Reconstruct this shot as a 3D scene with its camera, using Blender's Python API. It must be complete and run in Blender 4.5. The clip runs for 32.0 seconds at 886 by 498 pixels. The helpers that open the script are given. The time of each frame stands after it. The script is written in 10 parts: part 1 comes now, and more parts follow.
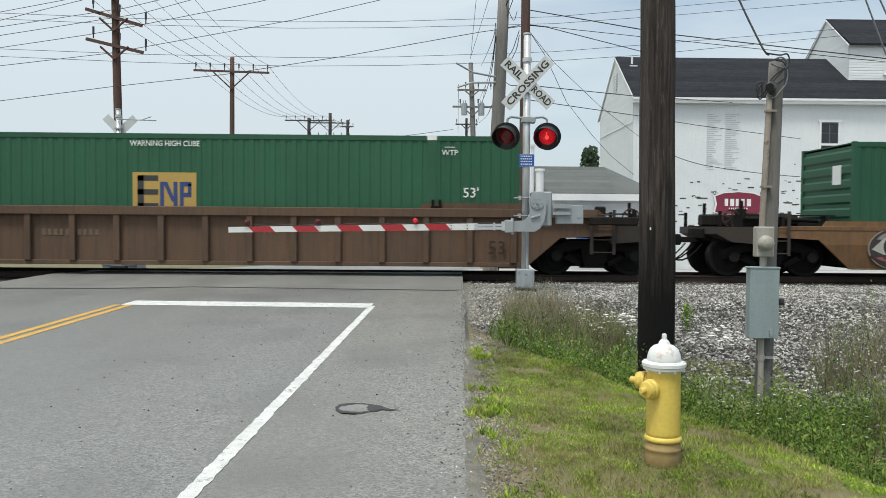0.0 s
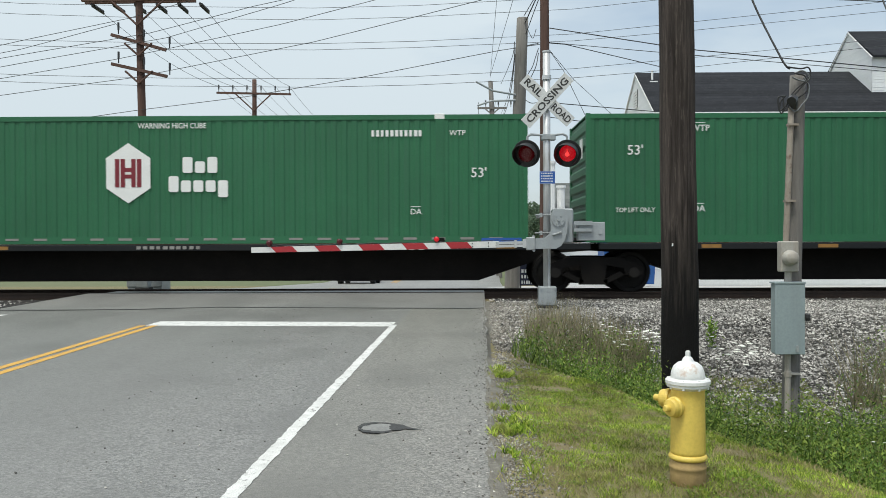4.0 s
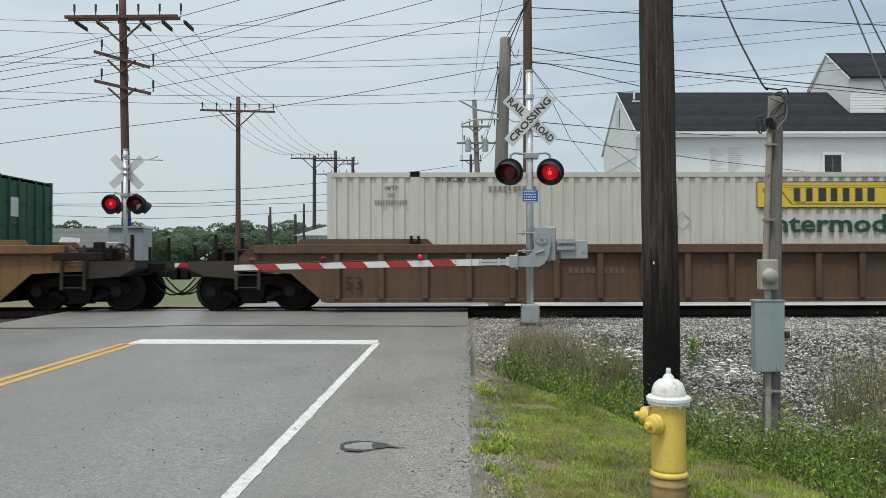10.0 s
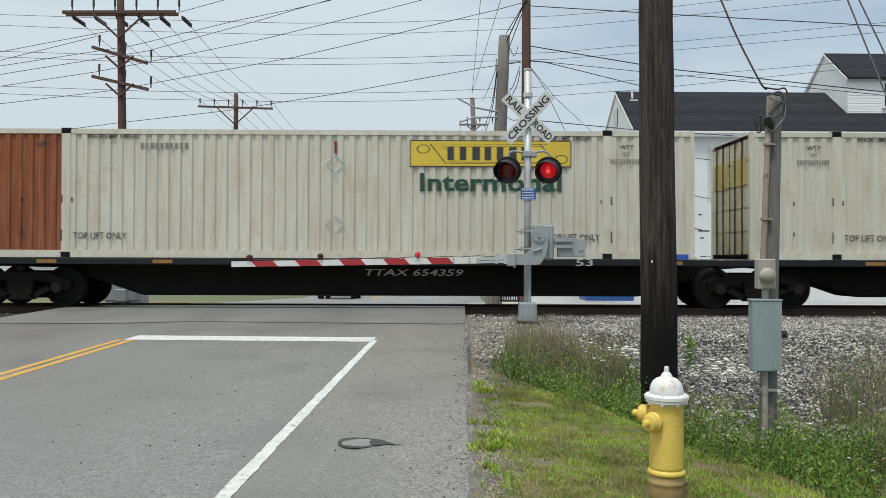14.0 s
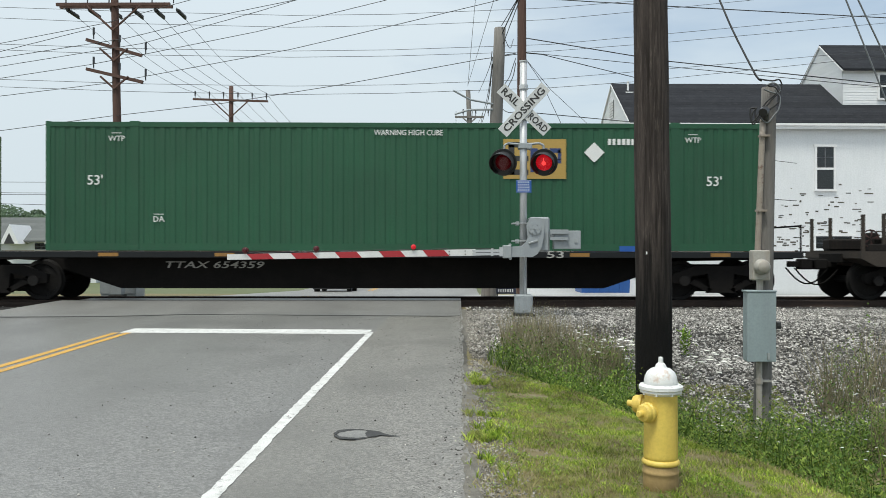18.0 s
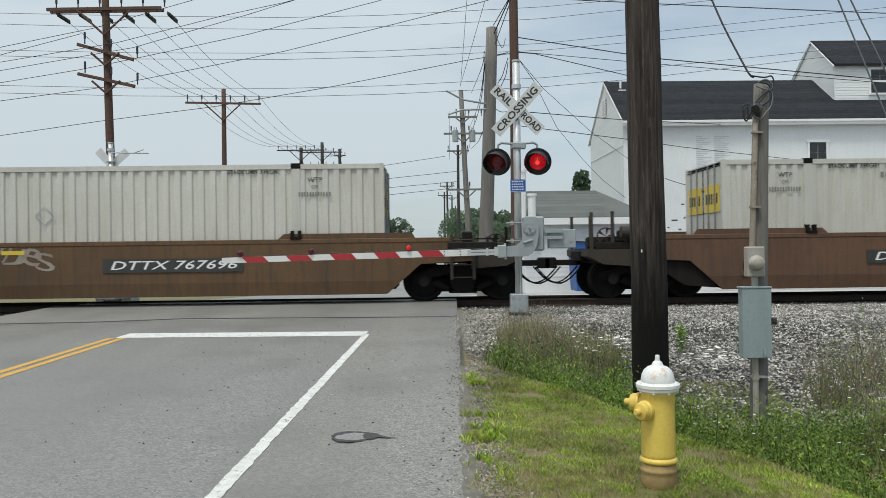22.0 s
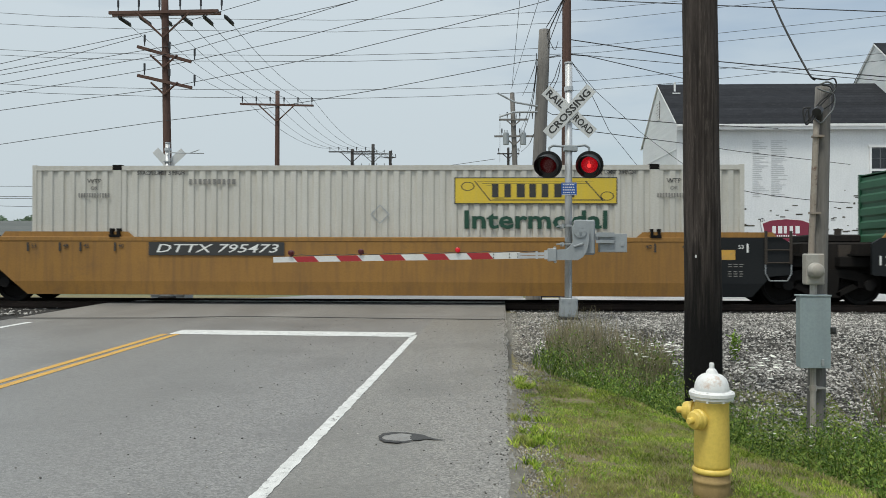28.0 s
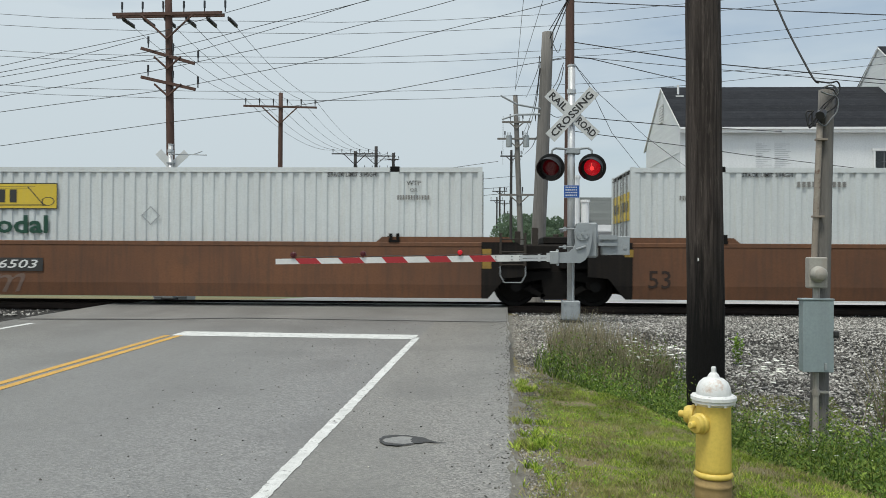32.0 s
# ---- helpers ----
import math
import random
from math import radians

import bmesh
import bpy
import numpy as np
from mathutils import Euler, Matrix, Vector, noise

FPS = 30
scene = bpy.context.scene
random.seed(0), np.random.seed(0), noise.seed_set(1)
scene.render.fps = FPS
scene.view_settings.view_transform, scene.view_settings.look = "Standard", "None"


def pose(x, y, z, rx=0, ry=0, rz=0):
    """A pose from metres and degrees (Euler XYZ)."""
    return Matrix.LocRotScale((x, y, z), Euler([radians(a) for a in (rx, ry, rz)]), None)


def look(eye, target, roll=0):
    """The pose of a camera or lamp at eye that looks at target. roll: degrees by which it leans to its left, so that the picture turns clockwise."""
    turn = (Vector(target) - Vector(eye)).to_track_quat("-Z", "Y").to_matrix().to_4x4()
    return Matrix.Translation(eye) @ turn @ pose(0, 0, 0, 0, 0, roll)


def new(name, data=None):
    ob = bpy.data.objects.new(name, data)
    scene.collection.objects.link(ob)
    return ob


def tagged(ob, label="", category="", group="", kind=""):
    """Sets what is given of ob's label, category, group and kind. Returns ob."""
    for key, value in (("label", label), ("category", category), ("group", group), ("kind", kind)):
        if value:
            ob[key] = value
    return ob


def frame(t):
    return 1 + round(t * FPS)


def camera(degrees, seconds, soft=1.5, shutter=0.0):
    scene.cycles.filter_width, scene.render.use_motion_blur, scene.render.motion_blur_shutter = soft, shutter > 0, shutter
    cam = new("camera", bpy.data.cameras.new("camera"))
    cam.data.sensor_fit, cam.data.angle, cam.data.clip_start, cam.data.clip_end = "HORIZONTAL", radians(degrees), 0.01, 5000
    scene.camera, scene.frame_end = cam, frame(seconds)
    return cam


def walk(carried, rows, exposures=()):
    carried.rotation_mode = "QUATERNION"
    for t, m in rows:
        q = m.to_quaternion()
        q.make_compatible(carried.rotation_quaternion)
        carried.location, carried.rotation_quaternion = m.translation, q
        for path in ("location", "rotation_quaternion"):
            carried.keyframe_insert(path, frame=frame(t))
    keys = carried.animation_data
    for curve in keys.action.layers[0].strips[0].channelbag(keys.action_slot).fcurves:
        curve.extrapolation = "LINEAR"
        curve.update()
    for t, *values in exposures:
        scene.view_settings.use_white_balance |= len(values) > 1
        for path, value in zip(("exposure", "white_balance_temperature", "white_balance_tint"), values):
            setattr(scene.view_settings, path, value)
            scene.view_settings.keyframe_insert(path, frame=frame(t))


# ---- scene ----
cam = camera(57.05, 32.0, 0.7, 0.06)
PATH = [
    (0, pose(-0.010, 0.028, 1.144, 88.287, 0, -0.768) @ pose(0, 0, 0, 0, 0, 0.440)),
    (0.5, pose(-0.010, 0.015, 1.147, 88.242, 0, -0.365) @ pose(0, 0, 0, 0, 0, 0.470)),
    (1, pose(-0.010, 0.009, 1.150, 88.473, 0, 0.049) @ pose(0, 0, 0, 0, 0, 0.299)),
    (1.5, pose(-0.012, 0.025, 1.145, 88.876, 0, 0.375) @ pose(0, 0, 0, 0, 0, 0.009)),
    (2, pose(-0.009, 0.011, 1.149, 89.138, 0, 0.475) @ pose(0, 0, 0, 0, 0, -0.349)),
    (2.5, pose(-0.001, 0.009, 1.145, 89.247, 0, 0.510) @ pose(0, 0, 0, 0, 0, -0.528)),
    (3, pose(-0.003, 0.004, 1.148, 89.351, 0, 0.492) @ pose(0, 0, 0, 0, 0, -0.410)),
    (3.5, pose(0.003, 0.021, 1.148, 89.444, 0, 0.644) @ pose(0, 0, 0, 0, 0, -0.362)),
    (5.5, pose(-0.018, 0.021, 1.149, 90.006, 0, 1.195) @ pose(0, 0, 0, 0, 0, 0.412)),
    (6, pose(-0.012, 0.035, 1.151, 90.225, 0, 1.277) @ pose(0, 0, 0, 0, 0, 0.484)),
    (6.5, pose(-0.013, 0.005, 1.151, 90.454, 0, 1.204) @ pose(0, 0, 0, 0, 0, 0.520)),
    (7, pose(-0.014, 0.030, 1.144, 90.612, 0, 0.972) @ pose(0, 0, 0, 0, 0, 0.535)),
    (7.5, pose(-0.013, -0.011, 1.154, 90.646, 0, 0.508) @ pose(0, 0, 0, 0, 0, 0.429)),
    (8, pose(-0.003, 0.010, 1.151, 90.628, 0, 0.094) @ pose(0, 0, 0, 0, 0, 0.341)),
    (8.5, pose(-0.002, 0.003, 1.149, 90.549, 0, -0.120) @ pose(0, 0, 0, 0, 0, 0.241)),
    (9, pose(-0.003, -0.005, 1.147, 90.613, 0, -0.201) @ pose(0, 0, 0, 0, 0, 0.109)),
    (9.5, pose(0.001, -0.012, 1.150, 90.718, 0, -0.260) @ pose(0, 0, 0, 0, 0, 0.095)),
    (10, pose(0.008, -0.004, 1.149, 90.793, 0, -0.364) @ pose(0, 0, 0, 0, 0, -0.121)),
    (10.5, pose(0.007, -0.007, 1.148, 90.706, 0, -0.445) @ pose(0, 0, 0, 0, 0, -0.311)),
    (11, pose(0.012, -0.013, 1.148, 90.416, 0, -0.498) @ pose(0, 0, 0, 0, 0, -0.473)),
    (11.5, pose(0.019, -0.003, 1.138, 90.134, 0, -0.571) @ pose(0, 0, 0, 0, 0, -0.537)),
    (12, pose(0.007, -0.007, 1.142, 89.954, 0, -0.659) @ pose(0, 0, 0, 0, 0, -0.440)),
    (12.5, pose(-0.001, -0.013, 1.142, 89.932, 0, -0.698) @ pose(0, 0, 0, 0, 0, -0.308)),
    (13, pose(-0.000, -0.008, 1.140, 90.041, 0, -0.629) @ pose(0, 0, 0, 0, 0, 0.005)),
    (13.5, pose(0.001, -0.003, 1.142, 90.259, 0, -0.510) @ pose(0, 0, 0, 0, 0, 0.170)),
    (14, pose(-0.006, -0.005, 1.144, 90.651, 0, -0.576) @ pose(0, 0, 0, 0, 0, 0.207)),
    (14.5, pose(-0.006, -0.011, 1.149, 91.182, 0, -0.801) @ pose(0, 0, 0, 0, 0, 0.148)),
    (16.5, pose(-0.014, -0.012, 1.143, 90.844, 0, -1.202) @ pose(0, 0, 0, 0, 0, 0.503)),
    (17, pose(-0.009, -0.020, 1.140, 90.497, 0, -1.007) @ pose(0, 0, 0, 0, 0, 0.465)),
    (17.5, pose(-0.003, -0.019, 1.146, 90.245, 0, -0.912) @ pose(0, 0, 0, 0, 0, 0.203)),
    (18, pose(0.002, -0.016, 1.137, 90.139, 0, -0.842) @ pose(0, 0, 0, 0, 0, 0.067)),
    (18.5, pose(0.009, -0.025, 1.141, 90.088, 0, -0.756) @ pose(0, 0, 0, 0, 0, -0.036)),
    (19, pose(0.008, -0.020, 1.135, 90.178, 0, -0.620) @ pose(0, 0, 0, 0, 0, -0.060)),
    (19.5, pose(0.010, -0.020, 1.137, 90.350, 0, -0.551) @ pose(0, 0, 0, 0, 0, -0.074)),
    (20, pose(0.003, -0.023, 1.143, 90.484, 0, -0.639) @ pose(0, 0, 0, 0, 0, -0.183)),
    (20.5, pose(0.002, -0.021, 1.142, 90.519, 0, -0.791) @ pose(0, 0, 0, 0, 0, -0.334)),
    (21, pose(0.004, -0.016, 1.147, 90.427, 0, -0.997) @ pose(0, 0, 0, 0, 0, -0.550)),
    (21.5, pose(0.003, -0.013, 1.148, 90.278, 0, -1.158) @ pose(0, 0, 0, 0, 0, -0.688)),
    (22, pose(0.000, -0.012, 1.143, 90.149, 0, -1.199) @ pose(0, 0, 0, 0, 0, -0.728)),
    (22.5, pose(0.005, -0.003, 1.140, 90.063, 0, -0.987) @ pose(0, 0, 0, 0, 0, -0.639)),
    (23, pose(0.002, 0.003, 1.140, 90.039, 0, -0.574) @ pose(0, 0, 0, 0, 0, -0.438)),
    (23.5, pose(-0.000, 0.000, 1.137, 90.157, 0, 0.074) @ pose(0, 0, 0, 0, 0, -0.259)),
    (24, pose(-0.009, -0.004, 1.140, 90.308, 0, 0.797) @ pose(0, 0, 0, 0, 0, -0.059)),
    (24.5, pose(-0.014, -0.003, 1.138, 90.530, 0, 1.401) @ pose(0, 0, 0, 0, 0, 0.141)),
    (25, pose(-0.006, -0.002, 1.141, 90.679, 0, 1.779) @ pose(0, 0, 0, 0, 0, 0.238)),
    (25.5, pose(0.000, 0.005, 1.136, 90.704, 0, 1.875) @ pose(0, 0, 0, 0, 0, 0.329)),
    (27.5, pose(-0.008, 0.010, 1.134, 90.441, 0, 2.185) @ pose(0, 0, 0, 0, 0, 0.377)),
    (28, pose(-0.010, 0.018, 1.137, 90.343, 0, 2.222) @ pose(0, 0, 0, 0, 0, 0.138)),
    (28.5, pose(-0.000, 0.021, 1.134, 90.222, 0, 2.162) @ pose(0, 0, 0, 0, 0, -0.133)),
    (29, pose(0.003, 0.026, 1.138, 90.112, 0, 2.015) @ pose(0, 0, 0, 0, 0, -0.311)),
    (29.5, pose(-0.001, 0.015, 1.139, 90.089, 0, 1.917) @ pose(0, 0, 0, 0, 0, -0.361)),
    (30, pose(-0.007, 0.019, 1.141, 90.104, 0, 1.902) @ pose(0, 0, 0, 0, 0, -0.346)),
    (30.5, pose(-0.007, 0.026, 1.132, 90.167, 0, 1.949) @ pose(0, 0, 0, 0, 0, -0.278)),
    (31, pose(-0.008, 0.012, 1.142, 90.145, 0, 1.984) @ pose(0, 0, 0, 0, 0, -0.258)),
    (31.5, pose(0.001, 0.019, 1.139, 90.248, 0, 2.161) @ pose(0, 0, 0, 0, 0, -0.031)),
    (32, pose(0.000, 0.032, 1.139, 90.498, 0, 2.422) @ pose(0, 0, 0, 0, 0, 0.320)),
]
walk(cam, PATH, [(0, 0.19, 6600, 5), (0.7, 0.10, 6600, 5), (2, 0.09, 6600, 5), (5.5, 0.24, 6600, 5), (7.2, 0.14, 6600, 5), (8.4, 0.01, 6600, 5), (10, 0.02, 6600, 5), (13, 0.03, 6600, 5), (14.5, 0.08, 6600, 5), (16.5, 0.20, 6600, 5), (18.3, 0.21, 6600, 5), (18.9, 0.03, 6600, 5), (19.6, 0.0, 6600, 5), (25, 0.0, 6600, 5), (28, -0.05, 6600, 5), (32, -0.03, 6600, 5)])

# ---- light ----
world = bpy.data.worlds.new("overcast_sky")
scene.world = world
world.use_nodes = True
wn, wl = world.node_tree.nodes, world.node_tree.links
wn.clear()
SUN_EL, SUN_AZ = radians(66), radians(206)


def sky_nodes():
    out = wn.new("ShaderNodeOutputWorld")
    bg = wn.new("ShaderNodeBackground")
    sky = wn.new("ShaderNodeTexSky")
    sky.sky_type, sky.sun_disc = "NISHITA", False
    sky.sun_elevation, sky.sun_rotation = SUN_EL, SUN_AZ
    sky.dust_density, sky.air_density = 2.0, 1.0
    sc = wn.new("ShaderNodeMix")
    sc.data_type, sc.blend_type = "RGBA", "MULTIPLY"
    sc.inputs[0].default_value = 1.0
    sc.inputs[7].default_value = (0.13, 0.13, 0.13, 1)
    wl.new(sky.outputs[0], sc.inputs[6])
    tc = wn.new("ShaderNodeTexCoord")
    mp = wn.new("ShaderNodeMapping")
    mp.inputs["Scale"].default_value = (1.0, 1.0, 3.2)
    ns = wn.new("ShaderNodeTexNoise")
    ns.inputs["Scale"].default_value, ns.inputs["Detail"].default_value = 1.7, 6
    ns.inputs["Roughness"].default_value = 0.5
    rp = wn.new("ShaderNodeValToRGB")
    rp.color_ramp.elements[0].position, rp.color_ramp.elements[0].color = 0.30, (0.30, 0.30, 0.30, 1)
    rp.color_ramp.elements[1].position, rp.color_ramp.elements[1].color = 0.62, (1, 1, 1, 1)
    wl.new(tc.outputs["Generated"], mp.inputs[0])
    wl.new(mp.outputs[0], ns.inputs[0])
    # the cloud cover thins out to the east and has small streaks of its own
    side = wn.new("ShaderNodeVectorMath")
    side.operation = "DOT_PRODUCT"
    side.inputs[1].default_value = (-0.34, 0.0, 0.0)
    wl.new(tc.outputs["Generated"], side.inputs[0])
    m2 = wn.new("ShaderNodeMapping")
    m2.inputs["Scale"].default_value = (1.0, 1.0, 5.0)
    n2 = wn.new("ShaderNodeTexNoise")
    n2.inputs["Scale"].default_value, n2.inputs["Detail"].default_value = 6.0, 8
    wl.new(tc.outputs["Generated"], m2.inputs[0])
    wl.new(m2.outputs[0], n2.inputs[0])
    a1, a2 = wn.new("ShaderNodeMath"), wn.new("ShaderNodeMath")
    a1.operation, a2.operation = "ADD", "MULTIPLY_ADD"
    wl.new(ns.outputs[0], a1.inputs[0])
    wl.new(side.outputs["Value"], a1.inputs[1])
    a2.inputs[1].default_value = 0.30
    wl.new(n2.outputs[0], a2.inputs[0])
    wl.new(a1.outputs[0], a2.inputs[2])
    sb = wn.new("ShaderNodeMath")
    sb.operation = "SUBTRACT"
    sb.inputs[1].default_value = 0.15
    wl.new(a2.outputs[0], sb.inputs[0])
    wl.new(sb.outputs[0], rp.inputs[0])
    # cloud brightness grows towards the zenith, as under a real overcast
    sep = wn.new("ShaderNodeSeparateXYZ")
    wl.new(tc.outputs["Generated"], sep.inputs[0])
    zr = wn.new("ShaderNodeValToRGB")
    e = zr.color_ramp.elements
    e[0].position, e[0].color = 0.0, (0.580, 0.648, 0.712, 1)
    e[1].position, e[1].color = 1.0, (1.25, 1.30, 1.36, 1)
    m = e.new(0.35)
    m.color = (0.635, 0.712, 0.802, 1)
    wl.new(sep.outputs[2], zr.inputs[0])
    mix = wn.new("ShaderNodeMix")
    mix.data_type = "RGBA"
    wl.new(rp.outputs[0], mix.inputs[0])
    wl.new(sc.outputs[2], mix.inputs[6])
    wl.new(zr.outputs[0], mix.inputs[7])
    wl.new(mix.outputs[2], bg.inputs[0])
    bg.inputs[1].default_value = 1.0
    wl.new(bg.outputs[0], out.inputs[0])


sky_nodes()
sun = new("sun", bpy.data.lights.new("sun", "SUN"))
sun.data.energy, sun.data.angle, sun.data.color = 2.25, radians(14), (1.0, 0.97, 0.90)
sun.matrix_world = look((0, 0, 60), (0 + 60 * math.sin(SUN_AZ) * -math.cos(SUN_EL), 60 * -math.cos(SUN_AZ) * math.cos(SUN_EL), 60 - 60 * math.sin(SUN_EL)))
scene.view_settings.exposure = 0.0

# ---- materials ----
MATS = {}


def mat(name, a, b=None, rough=0.6, metal=0.0, scale=3.0, fine=40.0, bump=0.1, streak=None, streak_amount=0.0, spots=None, spot_amount=0.0, stretch=(1, 1, 1), rand=0.0, dist=0.01, emit=None, coord="Object", spec=0.5):
    """Two colours mixed by coarse and fine noise, with optional vertical streaks and blotches of a third colour."""
    if name in MATS:
        return MATS[name]
    m = MATS[name] = bpy.data.materials.new(name)
    m.use_nodes = True
    n, l = m.node_tree.nodes, m.node_tree.links
    p = n["Principled BSDF"]
    b = b or tuple(c * 0.75 for c in a)
    tc = n.new("ShaderNodeTexCoord")
    mp = n.new("ShaderNodeMapping")
    mp.inputs["Scale"].default_value = stretch
    l.new(tc.outputs[coord], mp.inputs[0])
    vec = mp.outputs[0]
    if rand:
        oi = n.new("ShaderNodeObjectInfo")
        ad = n.new("ShaderNodeVectorMath")
        mu = n.new("ShaderNodeMath")
        mu.operation = "MULTIPLY"
        mu.inputs[1].default_value = 37.0
        l.new(oi.outputs["Random"], mu.inputs[0])
        l.new(vec, ad.inputs[0])
        l.new(mu.outputs[0], ad.inputs[1])
        vec = ad.outputs[0]

    def noise_tex(s, detail=4, ro=0.6):
        t = n.new("ShaderNodeTexNoise")
        t.inputs["Scale"].default_value, t.inputs["Detail"].default_value, t.inputs["Roughness"].default_value = s, detail, ro
        l.new(vec, t.inputs[0])
        return t.outputs[0]

    def ramp(s, lo, hi):
        r = n.new("ShaderNodeMapRange")
        r.inputs[1].default_value, r.inputs[2].default_value = lo, hi
        l.new(s, r.inputs[0])
        return r.outputs[0]

    def blend(f, c1, c2):
        x = n.new("ShaderNodeMix")
        x.data_type = "RGBA"
        for val, sock in ((f, x.inputs[0]), (c1, x.inputs[6]), (c2, x.inputs[7])):
            if isinstance(val, tuple):
                sock.default_value = (*val, 1)
            elif isinstance(val, (int, float)):
                sock.default_value = val
            else:
                l.new(val, sock)
        return x.outputs[2]

    coarse, small = noise_tex(scale), noise_tex(fine, 3)
    col = blend(ramp(coarse, 0.32, 0.68), a, b)
    mid = tuple(0.5 * (x + y) * 0.8 for x, y in zip(a, b))
    f2 = n.new("ShaderNodeMath")
    f2.operation = "MULTIPLY"
    f2.inputs[1].default_value = 0.55
    l.new(ramp(small, 0.4, 0.75), f2.inputs[0])
    col = blend(f2.outputs[0], col, mid)
    if streak:
        m2 = n.new("ShaderNodeMapping")
        m2.inputs["Scale"].default_value = (5.0, 5.0, 0.35)
        l.new(vec, m2.inputs[0])
        t = n.new("ShaderNodeTexNoise")
        t.inputs["Scale"].default_value, t.inputs["Detail"].default_value = 2.2, 5
        l.new(m2.outputs[0], t.inputs[0])
        f = n.new("ShaderNodeMath")
        f.operation = "MULTIPLY"
        f.inputs[1].default_value = streak_amount
        l.new(ramp(t.outputs[0], 0.45, 0.75), f.inputs[0])
        col = blend(f.outputs[0], col, streak)
    if spots:
        t = noise_tex(scale * 2.3, 8, 0.7)
        f = n.new("ShaderNodeMath")
        f.operation = "MULTIPLY"
        f.inputs[1].default_value = spot_amount
        l.new(ramp(t, 0.56, 0.66), f.inputs[0])
        col = blend(f.outputs[0], col, spots)
    if rand:
        hs = n.new("ShaderNodeHueSaturation")
        r = n.new("ShaderNodeMapRange")
        r.inputs[3].default_value, r.inputs[4].default_value = 1 - rand, 1 + rand
        l.new(oi.outputs["Random"], r.inputs[0])
        l.new(r.outputs[0], hs.inputs["Value"])
        l.new(col, hs.inputs["Color"])
        col = hs.outputs[0]
    l.new(col, p.inputs["Base Color"])
    p.inputs["Roughness"].default_value, p.inputs["Metallic"].default_value = rough, metal
    p.inputs["Specular IOR Level"].default_value = spec
    rr = n.new("ShaderNodeMapRange")
    rr.inputs[3].default_value, rr.inputs[4].default_value = max(0.05, rough - 0.12), min(1, rough + 0.15)
    l.new(small, rr.inputs[0])
    l.new(rr.outputs[0], p.inputs["Roughness"])
    if bump:
        bp = n.new("ShaderNodeBump")
        bp.inputs["Strength"].default_value, bp.inputs["Distance"].default_value = bump, dist
        l.new(small, bp.inputs["Height"])
        l.new(bp.outputs[0], p.inputs["Normal"])
    if emit:
        p.inputs["Emission Color"].default_value = (*emit[:3], 1)
        p.inputs["Emission Strength"].default_value = emit[3]
    return m


GREEN = mat("container_green_paint", (0.0135, 0.093, 0.042), (0.0115, 0.074, 0.034), 0.55, 0, 0.7, 30, 0.05, (0.03, 0.075, 0.045), 0.35, rand=0.12)
GREEN2 = mat("container_bright_green_paint", (0.018, 0.135, 0.056), (0.014, 0.11, 0.046), 0.55, 0, 0.7, 30, 0.05, (0.03, 0.10, 0.06), 0.4, rand=0.08)
OLIVE = mat("container_olive_paint", (0.085, 0.155, 0.030), (0.065, 0.125, 0.026), 0.55, 0, 0.7, 30, 0.05, (0.05, 0.08, 0.03), 0.4)
WHITE = mat("container_white_paint", (0.66, 0.69, 0.69), (0.585, 0.615, 0.62), 0.5, 0, 0.6, 30, 0.05, (0.5, 0.48, 0.44), 0.3)
CREAM = mat("container_cream_paint", (0.585, 0.57, 0.525), (0.505, 0.49, 0.445), 0.55, 0, 0.6, 30, 0.05, (0.40, 0.36, 0.28), 0.4, rand=0.05)
BEIGE = mat("container_beige_paint", (0.62, 0.60, 0.52), (0.54, 0.52, 0.445), 0.55, 0, 0.6, 30, 0.05, (0.34, 0.25, 0.16), 0.40, spots=(0.36, 0.27, 0.18), spot_amount=0.25, rand=0.05)
DOOR_STAINED = mat("stained_container_doors", (0.66, 0.63, 0.48), (0.54, 0.50, 0.34), 0.65, 0, 1.1, 30, 0.1, (0.14, 0.085, 0.05), 0.6, spots=(0.26, 0.15, 0.07), spot_amount=0.45)
RUST = mat("rusty_panel", (0.26, 0.075, 0.028), (0.20, 0.06, 0.025), 0.85, 0, 1.2, 50, 0.3, (0.40, 0.20, 0.12), 0.5)
STEEL_DARK = mat("dark_grimy_steel", (0.009, 0.0085, 0.008), (0.015, 0.013, 0.012), 0.85, 0.0, 2, 30, 0.2, spec=0.12)
WHEEL_STEEL = mat("worn_wheel_steel", (0.013, 0.012, 0.011), (0.009, 0.008, 0.0078), 0.75, 0.0, 3, 40, 0.1, spec=0.2)
CAR_BROWN = mat("boxcar_brown_paint", (0.116, 0.063, 0.034), (0.080, 0.046, 0.028), 0.7, 0, 0.8, 25, 0.15, (0.040, 0.030, 0.022), 0.6, spots=(0.06, 0.040, 0.026), spot_amount=0.5, rand=0.1)
CAR_ORANGE = mat("weathered_orange_paint", (0.208, 0.106, 0.041), (0.150, 0.078, 0.034), 0.7, 0, 0.8, 25, 0.15, (0.07, 0.045, 0.03), 0.6, spots=(0.09, 0.055, 0.03), spot_amount=0.5, rand=0.1)
BEIGE_DULL = mat("aged_beige_paint", (0.51, 0.485, 0.40), (0.44, 0.42, 0.345), 0.6, 0, 0.5, 30, 0.05, (0.30, 0.25, 0.17), 0.45, spots=(0.34, 0.27, 0.18), spot_amount=0.25)
